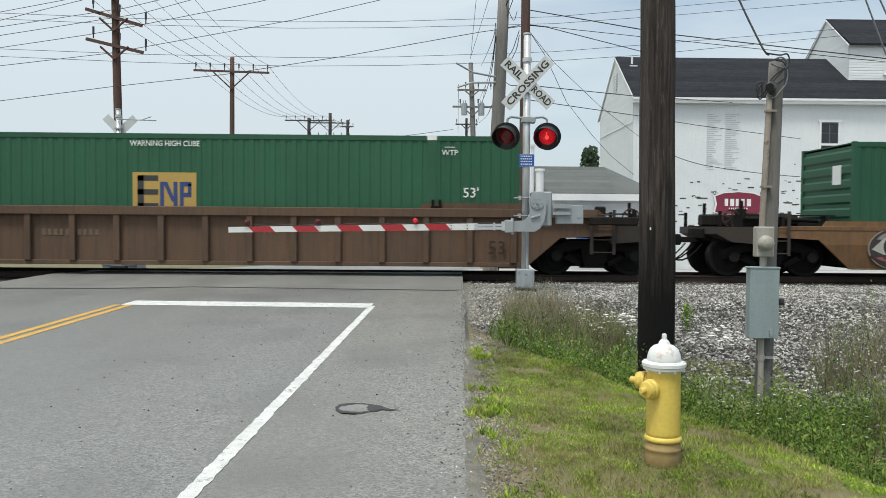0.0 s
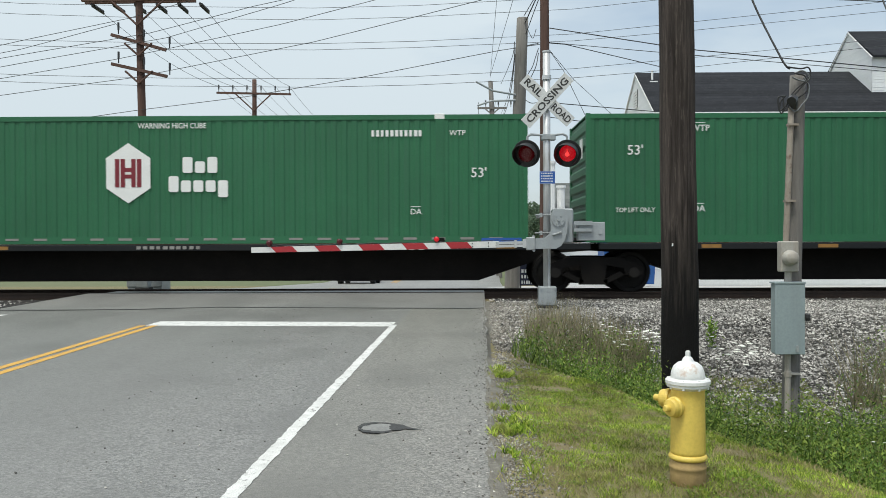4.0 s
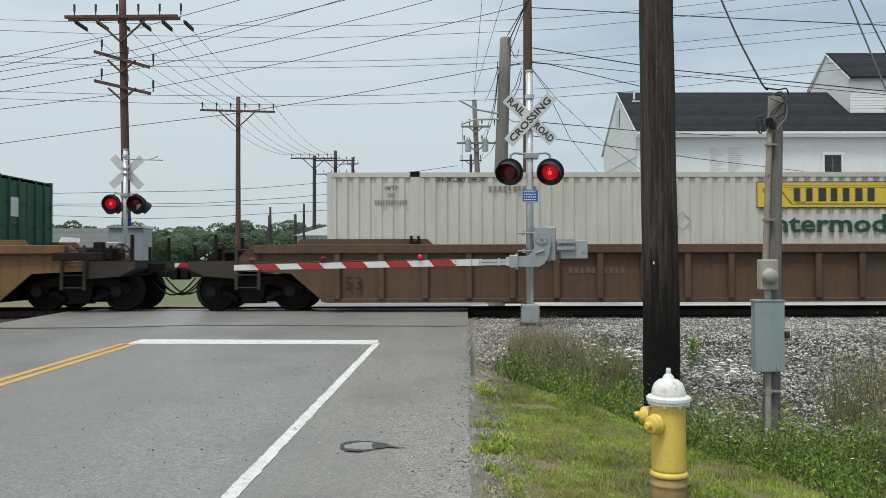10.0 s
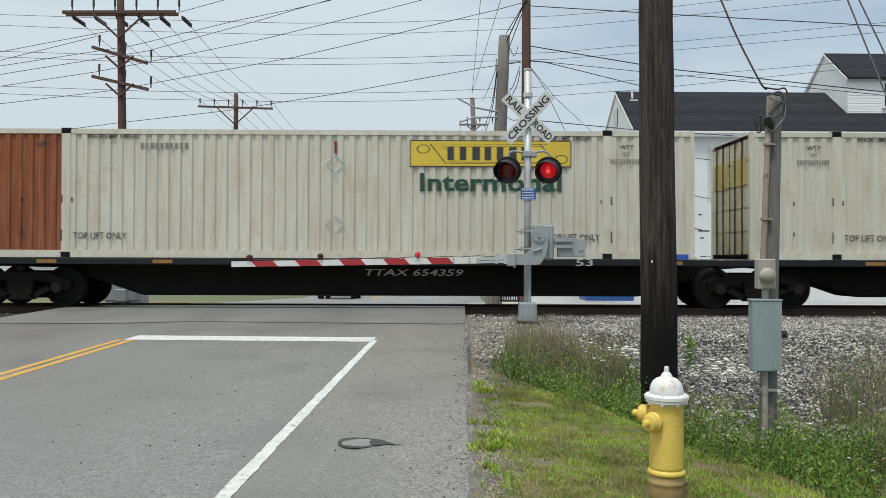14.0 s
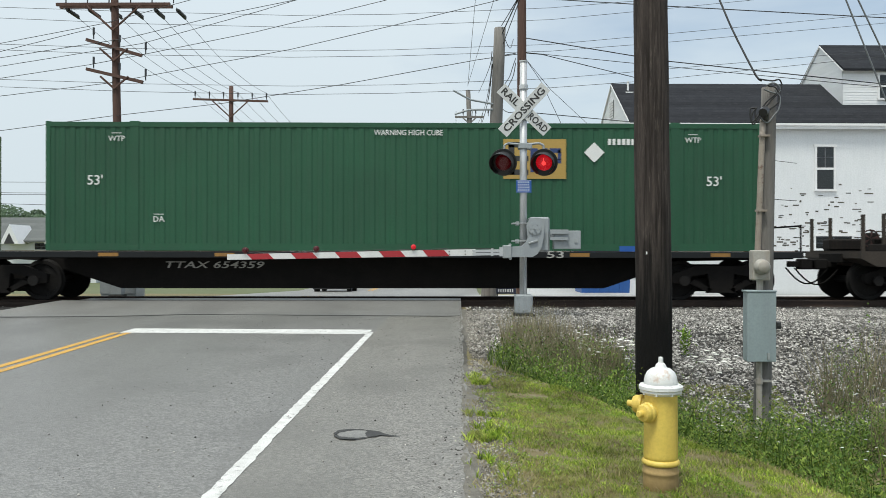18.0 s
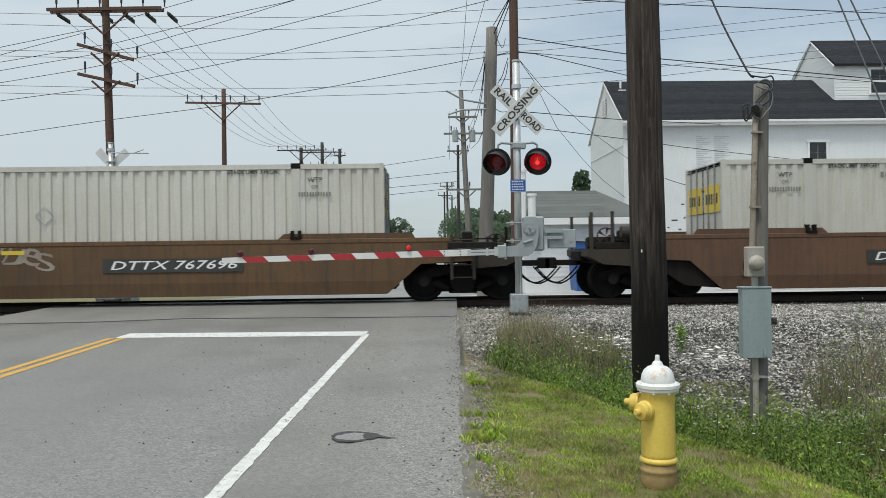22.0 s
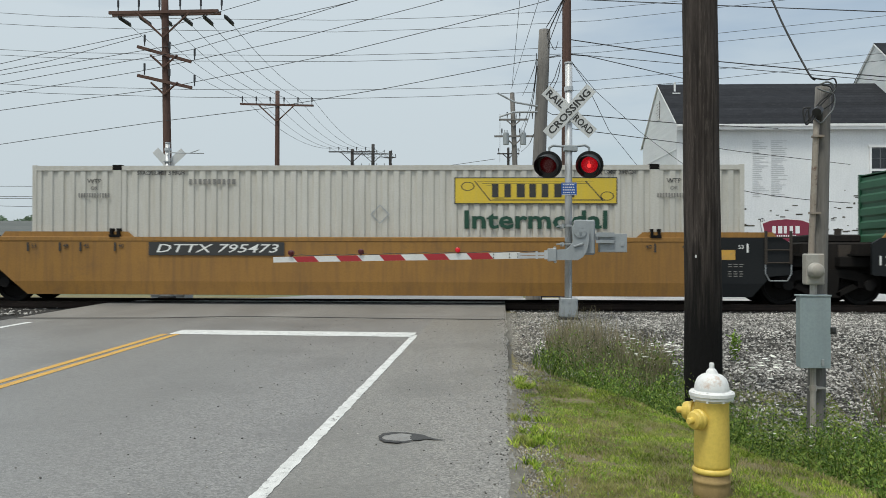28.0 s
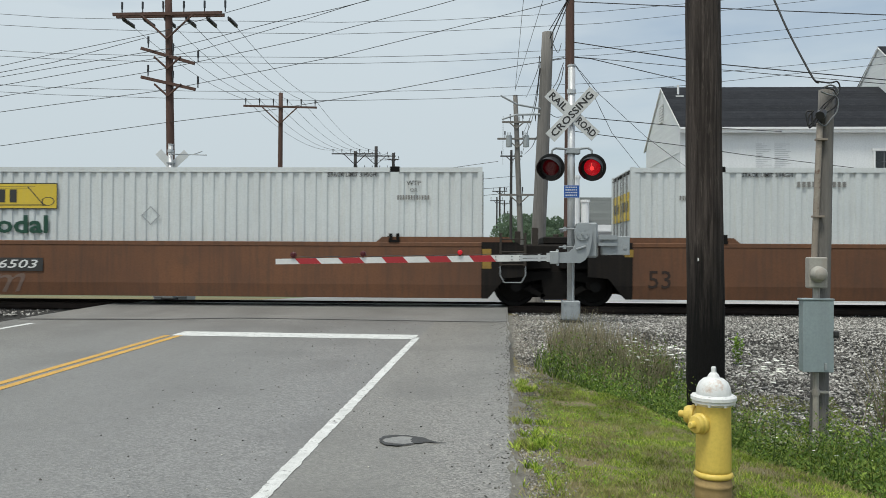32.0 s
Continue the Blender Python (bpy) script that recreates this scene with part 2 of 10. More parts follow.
RAIL_PALE = mat("pale_grey_strip", (0.44, 0.43, 0.39), (0.36, 0.35, 0.31), 0.55, 0.1, 2, 40, 0.05, (0.22, 0.2, 0.17), 0.4)
RAIL_GREY = mat("dull_grey_aluminium", (0.27, 0.275, 0.275), (0.21, 0.215, 0.215), 0.5, 0.3, 2, 40, 0.05, (0.12, 0.11, 0.10), 0.4)
CAR_RUSSET = mat("russet_car_paint", (0.165, 0.069, 0.029), (0.116, 0.051, 0.025), 0.65, 0, 0.8, 25, 0.12, (0.060, 0.034, 0.023), 0.5, spots=(0.075, 0.042, 0.024), spot_amount=0.3, rand=0.08)
CAR_TAN = mat("weathered_tan_paint", (0.136, 0.072, 0.028), (0.090, 0.051, 0.024), 0.7, 0, 0.7, 25, 0.15, (0.048, 0.033, 0.023), 0.65, spots=(0.065, 0.041, 0.024), spot_amount=0.5, rand=0.12)
CAR_UMBER = mat("weathered_umber_paint", (0.138, 0.068, 0.036), (0.092, 0.049, 0.029), 0.7, 0, 0.7, 25, 0.15, (0.050, 0.034, 0.025), 0.6, spots=(0.068, 0.041, 0.028), spot_amount=0.5, rand=0.08)
CAR_OCHRE = mat("weathered_ochre_paint", (0.138, 0.080, 0.033), (0.088, 0.052, 0.027), 0.7, 0, 0.7, 25, 0.15, (0.048, 0.033, 0.023), 0.65, spots=(0.065, 0.041, 0.024), spot_amount=0.5)
GRIME = mat("grimy_car_end", (0.016, 0.0135, 0.012), (0.010, 0.009, 0.0085), 0.8, 0, 1.5, 25, 0.2, (0.032, 0.023, 0.017), 0.4, spec=0.2)
STAKE = mat("dusty_brown_steel", (0.048, 0.036, 0.027), (0.030, 0.024, 0.019), 0.8, 0, 1.5, 25, 0.15)
DARK_BROWN_TXT = mat("faded_brown_stencil_paint", (0.022, 0.012, 0.008), (0.032, 0.018, 0.012), 0.7, 0, 3, 40, 0)
FADED_TXT = mat("faded_stencil_paint", (0.17, 0.125, 0.085), (0.12, 0.085, 0.055), 0.7, 0, 3, 40, 0)
RED_SILL = mat("dull_red_sill", (0.10, 0.034, 0.024), (0.075, 0.028, 0.022), 0.8, 0, 1, 25, 0.1)
DULL_YELLOW = mat("grimy_yellow_paint", (0.36, 0.22, 0.035), (0.24, 0.15, 0.03), 0.7, 0, 4, 40, 0.05, (0.12, 0.08, 0.03), 0.5)
RUST_STEEL = mat("rusty_brown_steel", (0.085, 0.058, 0.044), (0.055, 0.038, 0.030), 0.8, 0, 2, 25, 0.15)
HAND_WHEEL = mat("dull_red_wheel", (0.060, 0.022, 0.019), (0.035, 0.018, 0.016), 0.7, 0, 2, 25, 0.1)
DIM_BLACK = mat("worn_black_stencil_paint", (0.16, 0.155, 0.15), (0.24, 0.235, 0.22), 0.7, 0, 3, 40, 0)
WORN_TXT = mat("worn_white_stencil_paint", (0.52, 0.51, 0.48), (0.36, 0.35, 0.33), 0.7, 0, 3, 40, 0)
DIM_TXT = mat("grimy_stencil_paint", (0.30, 0.29, 0.27), (0.20, 0.19, 0.18), 0.7, 0, 3, 40, 0)
CAR_YELLOW = mat("railcar_yellow_paint", (0.335, 0.168, 0.034), (0.27, 0.136, 0.032), 0.6, 0, 0.7, 25, 0.1, (0.14, 0.080, 0.034), 0.5, spots=(0.18, 0.10, 0.04), spot_amount=0.4, rand=0.05)
CAR_BLACK = mat("railcar_black_paint", (0.0095, 0.0115, 0.0135), (0.014, 0.0155, 0.0165), 0.6, 0, 0.8, 25, 0.1, spec=0.25)
RAIL = mat("rail_steel", (0.055, 0.036, 0.028), (0.035, 0.025, 0.020), 0.55, 0.5, 4, 60, 0.1)
TIE = mat("creosoted_timber", (0.045, 0.037, 0.031), (0.028, 0.024, 0.021), 0.9, 0, 4, 60, 0.4, rand=0.25)


def asphalt(name, base, speck, stain, amount):
    """Aged asphalt: stone specks a centimetre across, worn lengthwise bands, blotches and patches."""
    m = bpy.data.materials.new(name)
    m.use_nodes = True
    n, l = m.node_tree.nodes, m.node_tree.links
    p = n["Principled BSDF"]
    tc = n.new("ShaderNodeTexCoord")

    def tex(kind, scale, stretch=(1, 1, 1), detail=4):
        mp = n.new("ShaderNodeMapping")
        mp.inputs["Scale"].default_value = stretch
        l.new(tc.outputs["Object"], mp.inputs[0])
        t = n.new(kind)
        t.inputs["Scale"].default_value = scale
        if kind == "ShaderNodeTexNoise":
            t.inputs["Detail"].default_value = detail
        l.new(mp.outputs[0], t.inputs[0])
        return t

    def span(s, lo, hi, a=0.0, b=1.0):
        r = n.new("ShaderNodeMapRange")
        r.inputs[1].default_value, r.inputs[2].default_value, r.inputs[3].default_value, r.inputs[4].default_value = lo, hi, a, b
        l.new(s, r.inputs[0])
        return r.outputs[0]

    def mix(f, c1, c2):
        x = n.new("ShaderNodeMix")
        x.data_type = "RGBA"
        l.new(f, x.inputs[0])
        for c, s in ((c1, x.inputs[6]), (c2, x.inputs[7])):
            if isinstance(c, tuple):
                s.default_value = (*c, 1)
            else:
                l.new(c, s)
        return x.outputs[2]
    vor = tex("ShaderNodeTexVoronoi", 78)
    sep = n.new("ShaderNodeSeparateColor")
    l.new(vor.outputs["Color"], sep.inputs[0])
    col = mix(span(sep.outputs[0], 0.0, 1.0), tuple(c * (1 - speck) for c in base), tuple(c * (1 + speck) for c in base))
    grit = tex("ShaderNodeTexNoise", 24, (1, 1, 1), 6)
    col = mix(span(grit.outputs[0], 0.52, 0.72, 0, 0.55), col, tuple(c * 0.62 for c in base))
    band = tex("ShaderNodeTexNoise", 1.1, (1.0, 0.09, 1), 3)
    col = mix(span(band.outputs[0], 0.40, 0.66, 0, 0.60), col, stain)
    pits = tex("ShaderNodeTexNoise", 9, (1, 1, 1), 8)
    col = mix(span(pits.outputs[0], 0.60, 0.70, 0, 0.45), col, tuple(c * 0.5 for c in base))
    blot = tex("ShaderNodeTexNoise", 0.8, (1, 1, 1), 7)
    col = mix(span(blot.outputs[0], 0.50, 0.70, 0, amount), col, tuple(c * 0.78 for c in stain))
    l.new(col, p.inputs["Base Color"])
    p.inputs["Roughness"].default_value = 0.41
    p.inputs["Specular IOR Level"].default_value = 0.65
    bp = n.new("ShaderNodeBump")
    bp.inputs["Strength"].default_value, bp.inputs["Distance"].default_value = 0.5, 0.004
    l.new(vor.outputs["Distance"], bp.inputs["Height"])
    l.new(bp.outputs[0], p.inputs["Normal"])
    return m


ASPHALT = asphalt("old_asphalt", (0.198, 0.193, 0.185), 0.46, (0.158, 0.153, 0.146), 0.58)
SHOULDER = asphalt("light_shoulder_asphalt", (0.216, 0.206, 0.188), 0.54, (0.164, 0.157, 0.143), 0.65)
PATCH = asphalt("crossing_asphalt", (0.246, 0.240, 0.229), 0.24, (0.185, 0.181, 0.173), 0.45)
LINE_W = mat("worn_white_road_paint", (0.72, 0.72, 0.70), (0.54, 0.54, 0.52), 0.7, 0, 7, 110, 0.5, spots=(0.24, 0.24, 0.235), spot_amount=0.9)
LINE_Y = mat("worn_yellow_road_paint", (0.64, 0.36, 0.060), (0.52, 0.30, 0.07), 0.7, 0, 5, 110, 0.5, spots=(0.26, 0.22, 0.15), spot_amount=0.6)
GRAVEL = mat("ballast_bed", (0.050, 0.047, 0.044), (0.028, 0.027, 0.026), 0.95, 0, 9, 60, 1.0, spots=(0.10, 0.098, 0.095), spot_amount=0.5, dist=0.05)
SOIL = mat("verge_soil", (0.23, 0.185, 0.10), (0.15, 0.14, 0.055), 0.95, 0, 3, 60, 0.8, spots=(0.30, 0.27, 0.20), spot_amount=0.5, dist=0.03)
FAR_GROUND = mat("far_ground", (0.10, 0.13, 0.05), (0.13, 0.14, 0.07), 0.95, 0, 0.05, 2, 0.0)
WHITE_TXT = mat("white_stencil_paint", (0.80, 0.80, 0.78), (0.74, 0.74, 0.72), 0.6, 0, 3, 40, 0)
BLACK_TXT = mat("black_stencil_paint", (0.03, 0.03, 0.03), (0.04, 0.04, 0.04), 0.6, 0, 3, 40, 0)
GREEN_TXT = mat("dark_green_lettering", (0.008, 0.056, 0.034), (0.010, 0.065, 0.039), 0.6, 0, 3, 40, 0)
YELLOW_SIGN = mat("yellow_decal", (0.72, 0.52, 0.045), (0.64, 0.46, 0.045), 0.5, 0, 1, 30, 0, (0.52, 0.42, 0.12), 0.35)
YELLOW_WORN = mat("peeling_yellow_decal", (0.56, 0.44, 0.13), (0.46, 0.38, 0.16), 0.6, 0, 2, 30, 0.05, (0.16, 0.11, 0.06), 0.7, spots=(0.42, 0.39, 0.28), spot_amount=0.7)
GOLD_SIGN = mat("gold_decal", (0.46, 0.30, 0.075), (0.40, 0.26, 0.07), 0.5, 0, 1, 30, 0)
NAVY = mat("navy_decal", (0.025, 0.05, 0.16), (0.03, 0.055, 0.17), 0.5, 0, 1, 30, 0)
MAROON = mat("maroon_decal", (0.20, 0.012, 0.025), (0.17, 0.012, 0.022), 0.5, 0, 1, 30, 0)
BLUE = mat("blue_decal", (0.015, 0.09, 0.36), (0.02, 0.10, 0.38), 0.5, 0, 1, 30, 0)
SILVER = mat("galvanised_steel", (0.42, 0.44, 0.45), (0.34, 0.36, 0.37), 0.45, 0.35, 3, 40, 0.05)

# ---- building blocks ----


def box(bm, x0, x1, y0, y1, z0, z1, bevel=0.0):
    r = bmesh.ops.create_cube(bm, size=1)["verts"]
    for v in r:
        v.co = Vector((x0 + (v.co.x + 0.5) * (x1 - x0), y0 + (v.co.y + 0.5) * (y1 - y0), z0 + (v.co.z + 0.5) * (z1 - z0)))
    if bevel:
        es = {e for v in r for e in v.link_edges}
        bmesh.ops.bevel(bm, geom=list(es), offset=bevel, segments=1, affect="EDGES")
    return r


def rod(bm, p, q, r, seg=10, r2=None, caps=True):
    p, q = Vector(p), Vector(q)
    d = q - p
    m = Matrix.Translation((p + q) / 2) @ d.to_track_quat("Z", "Y").to_matrix().to_4x4()
    return bmesh.ops.create_cone(bm, cap_ends=caps, segments=seg, radius1=r, radius2=r if r2 is None else r2, depth=d.length, matrix=m)["verts"]


def slab(bm, pts, y0, y1):
    """A plate with the outline pts (x, z), from y0 to y1."""
    a = [bm.verts.new((x, y0, z)) for x, z in pts]
    b = [bm.verts.new((x, y1, z)) for x, z in pts]
    bm.faces.new(a)
    bm.faces.new(b[::-1])
    for i in range(len(pts)):
        j = (i + 1) % len(pts)
        bm.faces.new((a[j], a[i], b[i], b[j]))
    bmesh.ops.recalc_face_normals(bm, faces=bm.faces)


def lathe(bm, prof, seg=20, centre=(0, 0, 0), axis="z"):
    """Turns the profile (radius, height) round an axis."""
    rings = []
    for r, h in prof:
        ring = []
        for i in range(seg):
            a = 2 * math.pi * i / seg
            c, s = r * math.cos(a), r * math.sin(a)
            co = {"z": (c, s, h), "y": (c, h, s), "x": (h, c, s)}[axis]
            ring.append(bm.verts.new(Vector(co) + Vector(centre)))
        rings.append(ring)
    for a, b in zip(rings, rings[1:]):
        for i in range(seg):
            j = (i + 1) % seg
            bm.faces.new((a[i], a[j], b[j], b[i]))
    for ring in (rings[0], rings[-1]):
        if (ring[0].co - ring[seg // 2].co).length > 0.002:
            bm.faces.new(ring)
    bmesh.ops.recalc_face_normals(bm, faces=bm.faces)


def ring(bm, R, r, spokes, seg=16):
    """A hand wheel in the plane of x and z: rim and flat spokes in one piece."""
    loops = []
    for i in range(seg):
        a = 2 * math.pi * i / seg
        loops.append([bm.verts.new(((R + r * math.cos(b)) * math.cos(a), r * math.sin(b), (R + r * math.cos(b)) * math.sin(a))) for b in (0, 1.571, 3.142, 4.712)])
    for i in range(seg):
        p, q = loops[i], loops[(i + 1) % seg]
        for k in range(4):
            bm.faces.new((p[k], p[(k + 1) % 4], q[(k + 1) % 4], q[k]))
    hub = bm.verts.new((0, -0.02, 0))
    for k in range(spokes):
        p, q = loops[k * seg // spokes], loops[k * seg // spokes + 1]
        bm.faces.new((hub, p[2], q[2]))


def tube(bm, pts, r, seg=6):
    """One closed tube along a line in an x-z plane."""
    rows = []
    for i, p in enumerate(pts):
        d = (Vector(pts[min(i + 1, len(pts) - 1)]) - Vector(pts[max(i - 1, 0)])).normalized()
        n = d.cross(Vector((0, 1, 0)))
        rows.append([bm.verts.new(Vector(p) + r * (n * math.cos(a) + Vector((0, 1, 0)) * math.sin(a))) for a in (2 * math.pi * k / seg for k in range(seg))])
    for a, b in zip(rows, rows[1:]):
        for k in range(seg):
            bm.faces.new((a[k], a[(k + 1) % seg], b[(k + 1) % seg], b[k]))
    bm.faces.new(rows[0][::-1])
    bm.faces.new(rows[-1])
    bmesh.ops.recalc_face_normals(bm, faces=bm.faces)


def mesh(name, bm, material, smooth=False):
    me = bpy.data.meshes.new(name)
    bm.to_mesh(me)
    bm.free()
    me.materials.append(material)
    if smooth:
        for f in me.polygons:
            f.use_smooth = True
    return me


def part(name, bm, material, parent=None, label="", smooth=False):
    me = bm if isinstance(bm, bpy.types.Mesh) else mesh(name, bm, material, smooth)
    ob = new(name, me)
    if parent is not None:
        ob.parent = parent
    if label:
        ob["label"] = label
    return ob


CACHE = {}


def shared(key, material, build, smooth=False):
    """One mesh for all alike parts."""
    k = (key, material.name)
    if k not in CACHE:
        bm = bmesh.new()
        build(bm)
        CACHE[k] = mesh(key if isinstance(key, str) else key[0], bm, material, smooth)
    return CACHE[k]


def empty(name, m=None):
    ob = new(name)
    ob.empty_display_size = 0.2
    if m is not None:
        ob.matrix_basis = m
    return ob


def text(name, words, size, x, y, z, material, parent, face=-1, width=None, shear=0.0, bold=0.0, thick=0.002, align="CENTER"):
    """Flat lettering that faces -y (face=-1) or, turned round, +y."""
    key = ("text", words, size, material.name, width, shear, bold, align)
    if key not in CACHE:
        cu = bpy.data.curves.new(name, "FONT")
        cu.body, cu.size, cu.extrude, cu.align_x, cu.align_y, cu.shear, cu.offset = words, size, thick, align, "CENTER", shear, bold or 0.006 * size
        cu.resolution_u = 2
        tmp = bpy.data.objects.new("tmp", cu)
        scene.collection.objects.link(tmp)
        dg = bpy.context.evaluated_depsgraph_get()
        me = bpy.data.meshes.new_from_object(tmp.evaluated_get(dg))
        bpy.data.objects.remove(tmp)
        if width:
            xs = [v.co.x for v in me.vertices]
            k = width / (max(xs) - min(xs))
            for v in me.vertices:
                v.co.x *= k
        me.materials.clear()
        me.materials.append(material)
        CACHE[key] = me
    ob = new(name, CACHE[key])
    ob.parent = parent
    ob.matrix_basis = pose(x, y, z, 90, 0, 0 if face < 0 else 180)
    return ob


def bars(name, x, y, z, w, h, n, material, parent, seed=0):
    """Writing that cannot be read: a row of plain bars."""
    rnd = random.Random(seed * 7 + n)
    bm = bmesh.new()
    step = w / n
    for i in range(n):
        box(bm, x - w / 2 + i * step, x - w / 2 + i * step + step * rnd.uniform(0.5, 0.75), y - 0.003, y, z - h / 2, z + h / 2)
    return part(name, bm, material, parent)

# ---- ground, road and track ----
TRACK_Y, SPEED = 19.67, 17.22


def road_z(y):
    """The road climbs to the crossing and falls off gently behind it."""
    if y < 18.6:
        return -0.47 + 0.0249 * y
    return -0.006 if y < 20.6 else max(-1.05, -0.02 - 0.053 * (y - 20.6))


def lean(y):
    """The road runs a little to the right as it goes away."""
    return 0.048 * (y - 12.9)


def smooth(a, b, v):
    k = min(1, max(0, (v - a) / (b - a)))
    return k * k * (3 - 2 * k)


def edge_x(y):
    return 0.50 + 0.033 * (y - 12.9)


def ground_z(x, y):
    """The verge beside the road, the ditch, and the ballast shoulder that rises to the track."""
    if y > 17.2:
        base = -0.13 if y < 22.4 else max(-1.2, -0.18 - 0.05 * (y - 22.4))
        if y < 18.2 or (22.4 > y > 21.2):
            base = -0.14
        return base
    rz = road_z(y)
    d = x - edge_x(y)
    if d < 0:
        dl = -8.75 - lean(y) * 0.6 - x
        return rz - 0.03 if dl < 0 else rz - 0.03 - 0.35 * smooth(0, 2.5, dl)
    dc = max(0.55, 1.9 + 0.35 * (7.9 - y) - edge_x(y)) + 0.16 * noise.noise(Vector((0.4, y * 1.3, 2.0)))
    lawn = rz + 0.010 - 0.06 * smooth(0, 0.9, d) - 0.03 * smooth(0.5, 2.5, d) + 0.095 * math.exp(-((x - 1.5) ** 2 + (y - 5.1) ** 2) / 0.45) - 0.56 * smooth(dc - 0.35, dc + 1.1, d)
    lawn += 0.10 * smooth(4.0, 9.0, d)
    bal = -0.10 - 0.50 * (1 - smooth(8.5, 15.2, y)) - 0.012 * d * (1 - smooth(12, 17, y))
    k = smooth(8.6, 13.5, y)
    n = 0.03 * noise.noise(Vector((x * 0.9, y * 0.9, 0)))
    return lawn * (1 - k) + min(bal, lawn + 0.35 + 0.6 * smooth(12.5, 16.5, y)) * k + n * smooth(0.1, 0.8, d)


def sheet(name, xs, ys, zf, material, label, z_off=0.0):
    vs = [(x, y, zf(x, y) + z_off) for y in ys for x in xs]
    w = len(xs)
    fs = [(j * w + i, j * w + i + 1, (j + 1) * w + i + 1, (j + 1) * w + i) for j in range(len(ys) - 1) for i in range(w - 1)]
    me = bpy.data.meshes.new(name)
    me.from_pydata(vs, [], fs)
    me.materials.append(material)
    for p in me.polygons:
        p.use_smooth = True
    return tagged(new(name, me), label, "ground", "", "structure")


def strip(name, pts, width, material, parent=None, lift=0.004, label="", zf=None, ragged=0.0):
    """A painted line along pts (x, y) on the road."""
    bm = bmesh.new()
    zf = zf or (lambda x, y: road_z(y))
    rows = []
    for (x, y), (x2, y2) in zip(pts, pts[1:]):
        d = Vector((x2 - x, y2 - y, 0)).normalized()
        nrm = Vector((-d.y, d.x, 0)) * width / 2
        k = max(1, int((Vector((x2, y2)) - Vector((x, y))).length / (0.035 if ragged else 1.0)))
        for i in range(k + 1):
            c = Vector((x + (x2 - x) * i / k, y + (y2 - y) * i / k, 0))
            if ragged:
                j = [1 + ragged * (noise.noise(Vector((c.x * 9, c.y * 9, q))) + 0.8 * noise.noise(Vector((c.x * 31, c.y * 31, q)))) for q in (2.0, 9.0)]
            else:
                j = (1, 1)
            rows.append([c + nrm * j[0], c - nrm * j[1]])
    prev = None
    for a, b in rows:
        cur = [bm.verts.new((v.x, v.y, zf(v.x, v.y) + lift)) for v in (a, b)]
        if prev:
            bm.faces.new((prev[0], prev[1], cur[1], cur[0]))
        prev = cur
    bmesh.ops.recalc_face_normals(bm, faces=bm.faces)
    ob = part(name, bm, material, parent, label)
    return ob


def frange(a, b, s):
    return [a + (b - a) * i / max(1, round((b - a) / s)) for i in range(max(1, round((b - a) / s)) + 1)]


